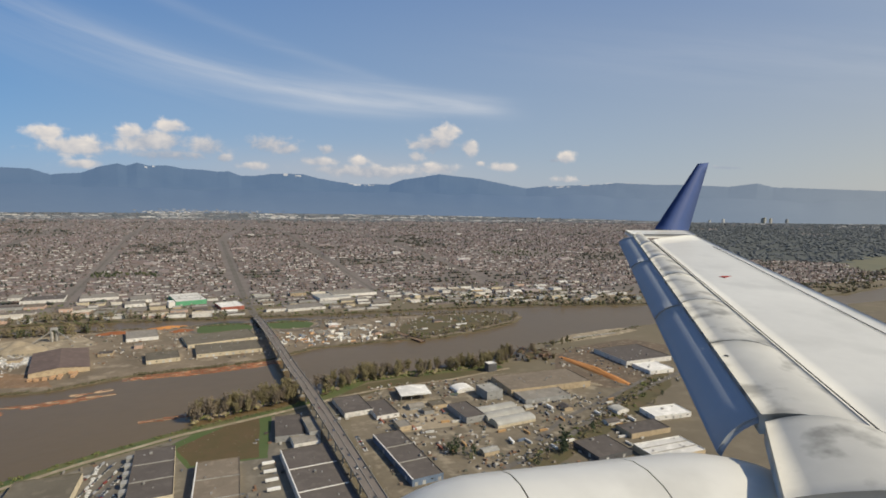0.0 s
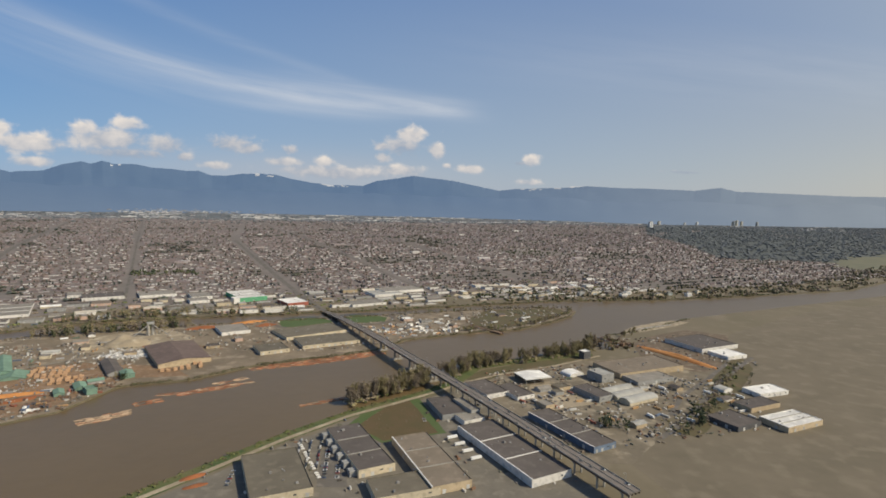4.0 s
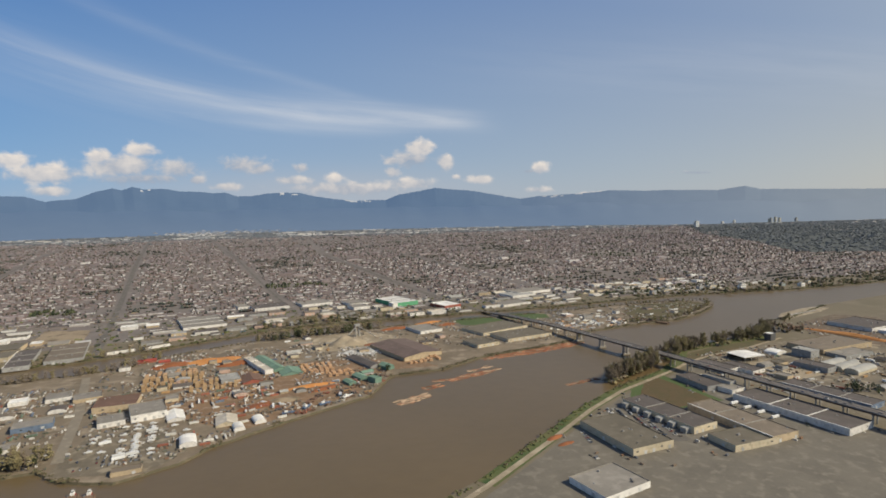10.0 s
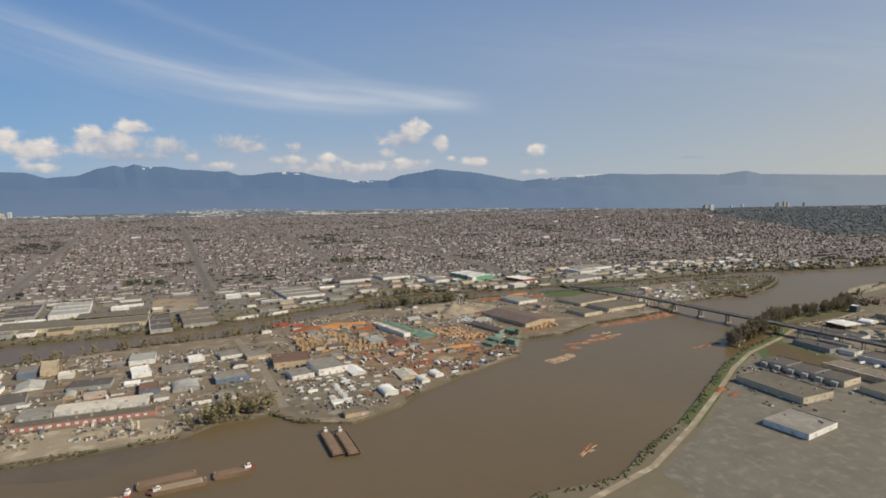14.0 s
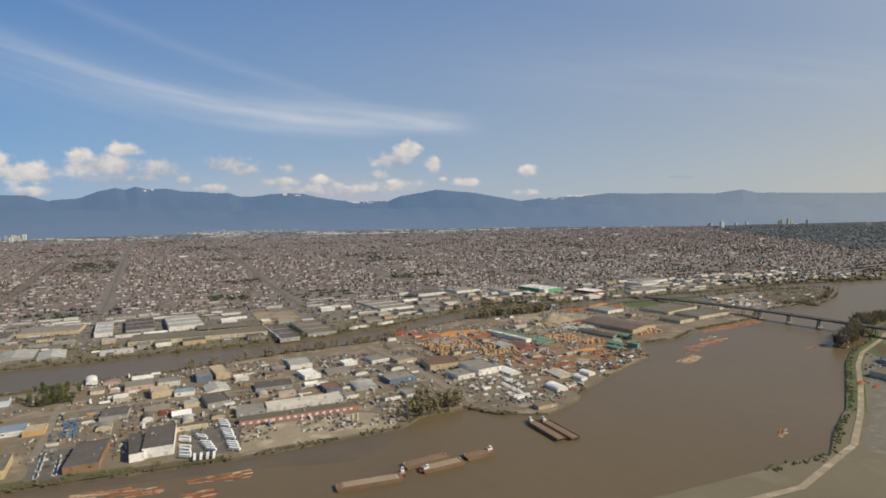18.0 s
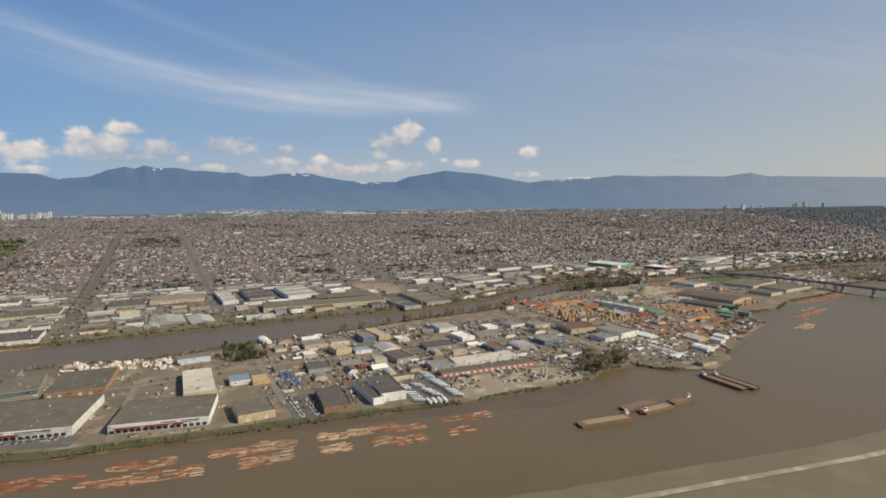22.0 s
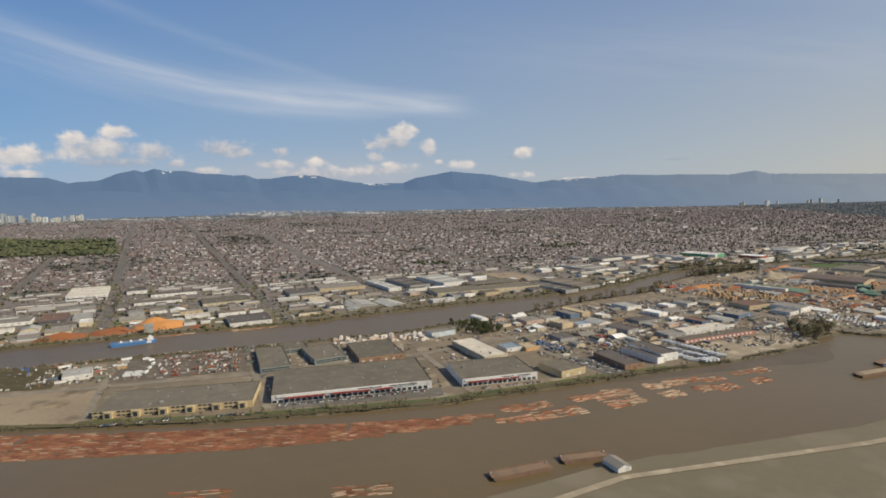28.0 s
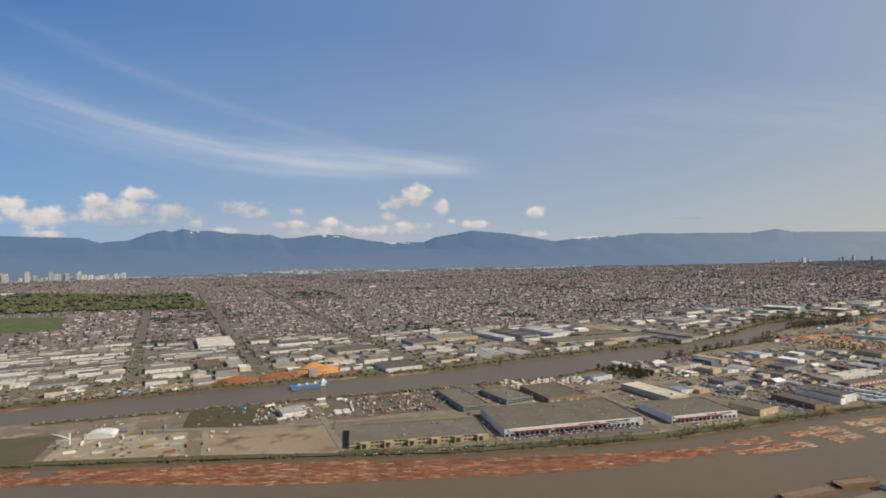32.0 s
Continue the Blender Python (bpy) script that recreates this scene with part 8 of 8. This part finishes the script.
for k in range(2600):
    x = rnd_n.uniform(420, 3200)
    y = at_line(NORTH_BANK, x) + 8 + 190 * rnd_n.random() ** 1.4
    if noise.noise((x / 90, y / 60, 1.0)) < -0.15:
        continue
    s = rnd_n.uniform(2.5, 6)
    bag.tuft(x, y, lift(x, y) + s * 0.9, s * 1.1, s * 1.1, s, rnd_n, rnd_n.randrange(3), 0.45)
solid("bank_woods", bag, [LEAVES["brown"], LEAVES["dull"], LEAVES["wood"]], "brown and dark green woods along the northern river bank", "trees", "stuff")
# pale industry and terminals along the far inlet, houses on the slopes behind it
bag = Bag()
rnd_i = random.Random(71)
PALE_WALLS = island_palette("pale_terminal_walls", [(0.78, 0.77, 0.76), (0.55, 0.56, 0.58), (0.40, 0.42, 0.45), (0.70, 0.66, 0.63)])
for k in range(1700):
    az, r = radians(rnd_i.uniform(-36, 52)), rnd_i.uniform(6900, 8850)
    x, y = r * math.sin(az), r * math.cos(az)
    white = noise.noise((x / 700, y / 500, 2.0)) > 0.06
    bag.box(x, y, lift(x, y) - 0.5, rnd_i.uniform(14, 70) * (1.4 if white else 1), rnd_i.uniform(12, 40), rnd_i.uniform(4, 12), GRID, 2 if white else rnd_i.choice((0, 0, 1)))
for k in range(260):
    az, t = rnd_i.gauss(-9.5, 2.6), abs(rnd_i.gauss(0, 0.06))
    x, y, z = foothill(az, t, *HILLS)
    bag.box(x, y, z - 6, rnd_i.uniform(18, 44), 16, rnd_i.uniform(10, 13), -radians(az), rnd_i.choice((0, 0, 2)))
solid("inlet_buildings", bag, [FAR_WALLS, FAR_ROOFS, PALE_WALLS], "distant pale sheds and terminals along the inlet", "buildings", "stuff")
bag = Bag()
for k in range(7000):
    x, y = rnd_i.uniform(-6200, 9500), rnd_i.uniform(4500, 8200)
    if noise.noise((x / 600, y / 300, 9.0)) < -0.05:
        continue
    s = rnd_i.uniform(4, 8)
    bag.tuft(x, y, lift(x, y) + s * 0.6, s * 2.4, s * 1.6, s * 0.7, rnd_i, 0, 0.4)
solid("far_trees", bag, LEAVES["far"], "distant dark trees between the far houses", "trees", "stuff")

# ---------------------------------------------------------------- the aircraft's wing, where it is as the shot begins
def build_wing():
    o = aircraft_at(0)
    M_skin = mat("white_wing_paint", (0.66, 0.66, 0.63), (0.58, 0.58, 0.555), grain=6.0, blotch=0.5, rough=0.35, c3=(0.54, 0.54, 0.515))
    M_nose = mat("bare_metal_leading_edge", (0.56, 0.56, 0.53), (0.46, 0.46, 0.44), grain=5.0, blotch=1.1, rough=0.55, c3=(0.27, 0.27, 0.255))
    # the blue in the grey slat colour stands in for reflected sky
    M_slat = mat("grey_slat_paint", (0.36, 0.40, 0.46), (0.34, 0.38, 0.44), grain=5.0, blotch=0.8, rough=0.7, spec=0.15)
    M_navy = mat("navy_blue_paint", (0.050, 0.085, 0.225), (0.042, 0.074, 0.20), grain=5.0, rough=0.65, spec=0.2)
    M_seal = mat("black_rubber_seal", (0.02, 0.02, 0.02), rough=0.7)
    wing = thing("aircraft_wing", o.x, o.y, o.z, 0, "white airliner wing with extended slat, navy winglet and engine cowling", "wing")

    def sheet(name, quad, thick, m, label="", bow=0.0, n=10):
        """A slightly bowed panel between four corners, with thickness."""
        a, b, c, d = (Vector(p) for p in quad)
        bag = Bag()
        up = (b - a).cross(d - a).normalized()
        if up.z < 0:
            up = -up
        for lay in (0, 1):
            for j in range(n + 1):
                for i in range(n + 1):
                    s, t = i / n, j / n
                    p = a * (1 - s) * (1 - t) + b * s * (1 - t) + c * s * t + d * (1 - s) * t
                    p = p + up * (bow * 4 * t * (1 - t) - thick * lay)
                    bag.v.append(tuple(p))
        k = (n + 1) ** 2
        for j in range(n):
            for i in range(n):
                q = (j * (n + 1) + i, j * (n + 1) + i + 1, (j + 1) * (n + 1) + i + 1, (j + 1) * (n + 1) + i)
                bag.f += [q, tuple(reversed([v + k for v in q]))]
        rim = [i for i in range(n + 1)] + [j * (n + 1) + n for j in range(1, n + 1)] + [n * (n + 1) + i for i in range(n - 1, -1, -1)] + [j * (n + 1) for j in range(n - 1, 0, -1)]
        bag.f += [(rim[i], rim[(i + 1) % len(rim)], rim[(i + 1) % len(rim)] + k, rim[i] + k) for i in range(len(rim))]
        bag.m = [0] * len(bag.f)
        return part(name, bag, m, wing, label, smooth=True)

    # span runs to the north, the chord to the east (aft)
    sheet("upper_skin", ((3.88, 2.84, -1.60), (8.0, 11.6, -0.93), (9.95, 12.6, -0.87), (5.65, 2.2, -1.66)), 0.20, M_skin, "worn white upper wing skin", 0.02)
    seam = [((3.88, 2.84, -1.58), (8.0, 11.6, -0.91))]
    for p, q in seam + [((5.75, 3.4, -1.545), (8.9, 10.6, -0.99))]:
        bag = Bag()
        bag.bar(p, q, 0.006, 5)
        part("seam", bag, M_seal, wing, "black sealant line")
    # the rounded nose in sections
    for k in range(6):
        t0, t1 = k / 6, (k + 1) / 6
        a0, a1 = Vector((3.32, 3.33, -1.58)).lerp(Vector((8.02, 12.38, -0.88)), t0 + 0.0012), Vector((3.32, 3.33, -1.58)).lerp(Vector((8.02, 12.38, -0.88)), t1 - 0.0012)
        b0, b1 = Vector((3.88, 2.84, -1.60)).lerp(Vector((8.5, 12.7, -0.87)), t0 + 0.0012), Vector((3.88, 2.84, -1.60)).lerp(Vector((8.5, 12.7, -0.87)), t1 - 0.0012)
        sheet("nose_section", (a0, a1, b1, b0), 0.16, M_nose, "dull metal leading edge section", 0.07, 6)
    # the slat, lowered and forward
    for k in range(3):
        lo0, lo1 = Vector((3.03, 3.42, -1.90)), Vector((8.05, 13.1, -1.10))
        hi0, hi1 = Vector((3.33, 3.36, -1.62)), Vector((8.03, 12.4, -0.92))
        t0, t1 = k / 3 + 0.003, (k + 1) / 3 - 0.003
        sheet("slat", (lo0.lerp(lo1, t0), lo0.lerp(lo1, t1), hi0.lerp(hi1, t1), hi0.lerp(hi1, t0)), 0.05, M_slat, "smooth blue-grey lowered slat", 0.05, 8)
    sheet("tip_cap", ((8.15, 12.6, -0.86), (8.3, 13.2, -0.80), (10.3, 13.3, -0.80), (9.95, 12.5, -0.86)), 0.10, M_skin)
    # the winglet: swept, tapering, with thickness
    bag = Bag()
    foot = ((9.35, 13.45, -0.78), (10.30, 13.25, -0.80))
    head = ((11.20, 14.20, 1.10), (11.58, 14.20, 1.15))
    n = 8
    for j in range(n + 1):
        t = j / n
        f = Vector(foot[0]).lerp(Vector(head[0]), t)
        r = Vector(foot[1]).lerp(Vector(head[1]), t ** 1.0)
        mid = f.lerp(r, 0.35)
        th = 0.07 * (1 - 0.7 * t)
        bag.v += [tuple(f), (mid.x, mid.y + th, mid.z), tuple(r), (mid.x, mid.y - th, mid.z)]
    bag.f = [(4 * j + i, 4 * j + (i + 1) % 4, 4 * j + 4 + (i + 1) % 4, 4 * j + 4 + i) for j in range(n) for i in range(4)] + [(4 * n, 4 * n + 1, 4 * n + 2, 4 * n + 3)]
    bag.m = [0] * len(bag.f)
    part("winglet", bag, M_navy, wing, "navy blue swept winglet", smooth=True)
    # the engine cowling below and ahead
    for x0, x1, m, name in ((-0.1, 0.42, M_navy, "intake_lip"), (0.43, 1.30, M_skin, "cowling"), (1.31, 2.2, M_skin, "cowling"), (2.21, 3.42, M_skin, "cowling")):
        bag = Bag()
        n = 28
        steps = 6
        for j in range(steps + 1):
            x = x0 + (x1 - x0) * j / steps
            r = 0.78 - 0.10 * max(0.0, (1.1 - x)) ** 2 * 4 - 0.05 * max(0.0, x - 2.6) ** 2 * 6
            bag.v += [(x, 3.1 + r * math.cos(2 * math.pi * i / n), -2.56 + r * math.sin(2 * math.pi * i / n)) for i in range(n)]
        bag.f = [(j * n + i, j * n + (i + 1) % n, (j + 1) * n + (i + 1) % n, (j + 1) * n + i) for j in range(steps) for i in range(n)]
        bag.m = [0] * len(bag.f)
        part(name, bag, m, wing, "navy intake lip" if m is M_navy else "streaked white engine cowling", smooth=True)
    # inboard nose with its fairing over the pylon
    sheet("inboard_nose", ((2.75, 2.55, -1.74), (3.32, 3.30, -1.62), (3.95, 2.90, -1.585), (3.9, 2.0, -1.64)), 0.16, M_nose, "stained metal inboard leading edge", 0.09, 8)
    sheet("pylon_panel", ((2.6, 2.2, -2.1), (3.2, 3.1, -2.0), (3.6, 3.0, -1.85), (3.5, 2.0, -1.95)), 0.05, M_slat)
    for t in (0.12, 0.55, 0.86):
        p = Vector((3.31, 3.34, -1.585)).lerp(Vector((8.0, 12.4, -0.885)), t)
        bag = Bag()
        bag.box(p.x + 0.12, p.y, p.z - 0.02, 0.10, 0.05, 0.05)
        part("slat_track", bag, M_seal, wing)
    bag = Bag()
    bag.box(6.75, 7.7, -1.225, 0.34, 0.10, 0.012, 0.5)
    part("red_marking", bag, mat("red_wing_marking", (0.35, 0.06, 0.05)), wing, "small red marking")


build_wing()

# the pattern vehicles and trees are spent
for proto in CARS + [trailer, boat] + CONTAINERS + [t for kind in TREES.values() for t in kind]:
    for ob in (*proto.children_recursive, proto):
        bpy.data.objects.remove(ob)
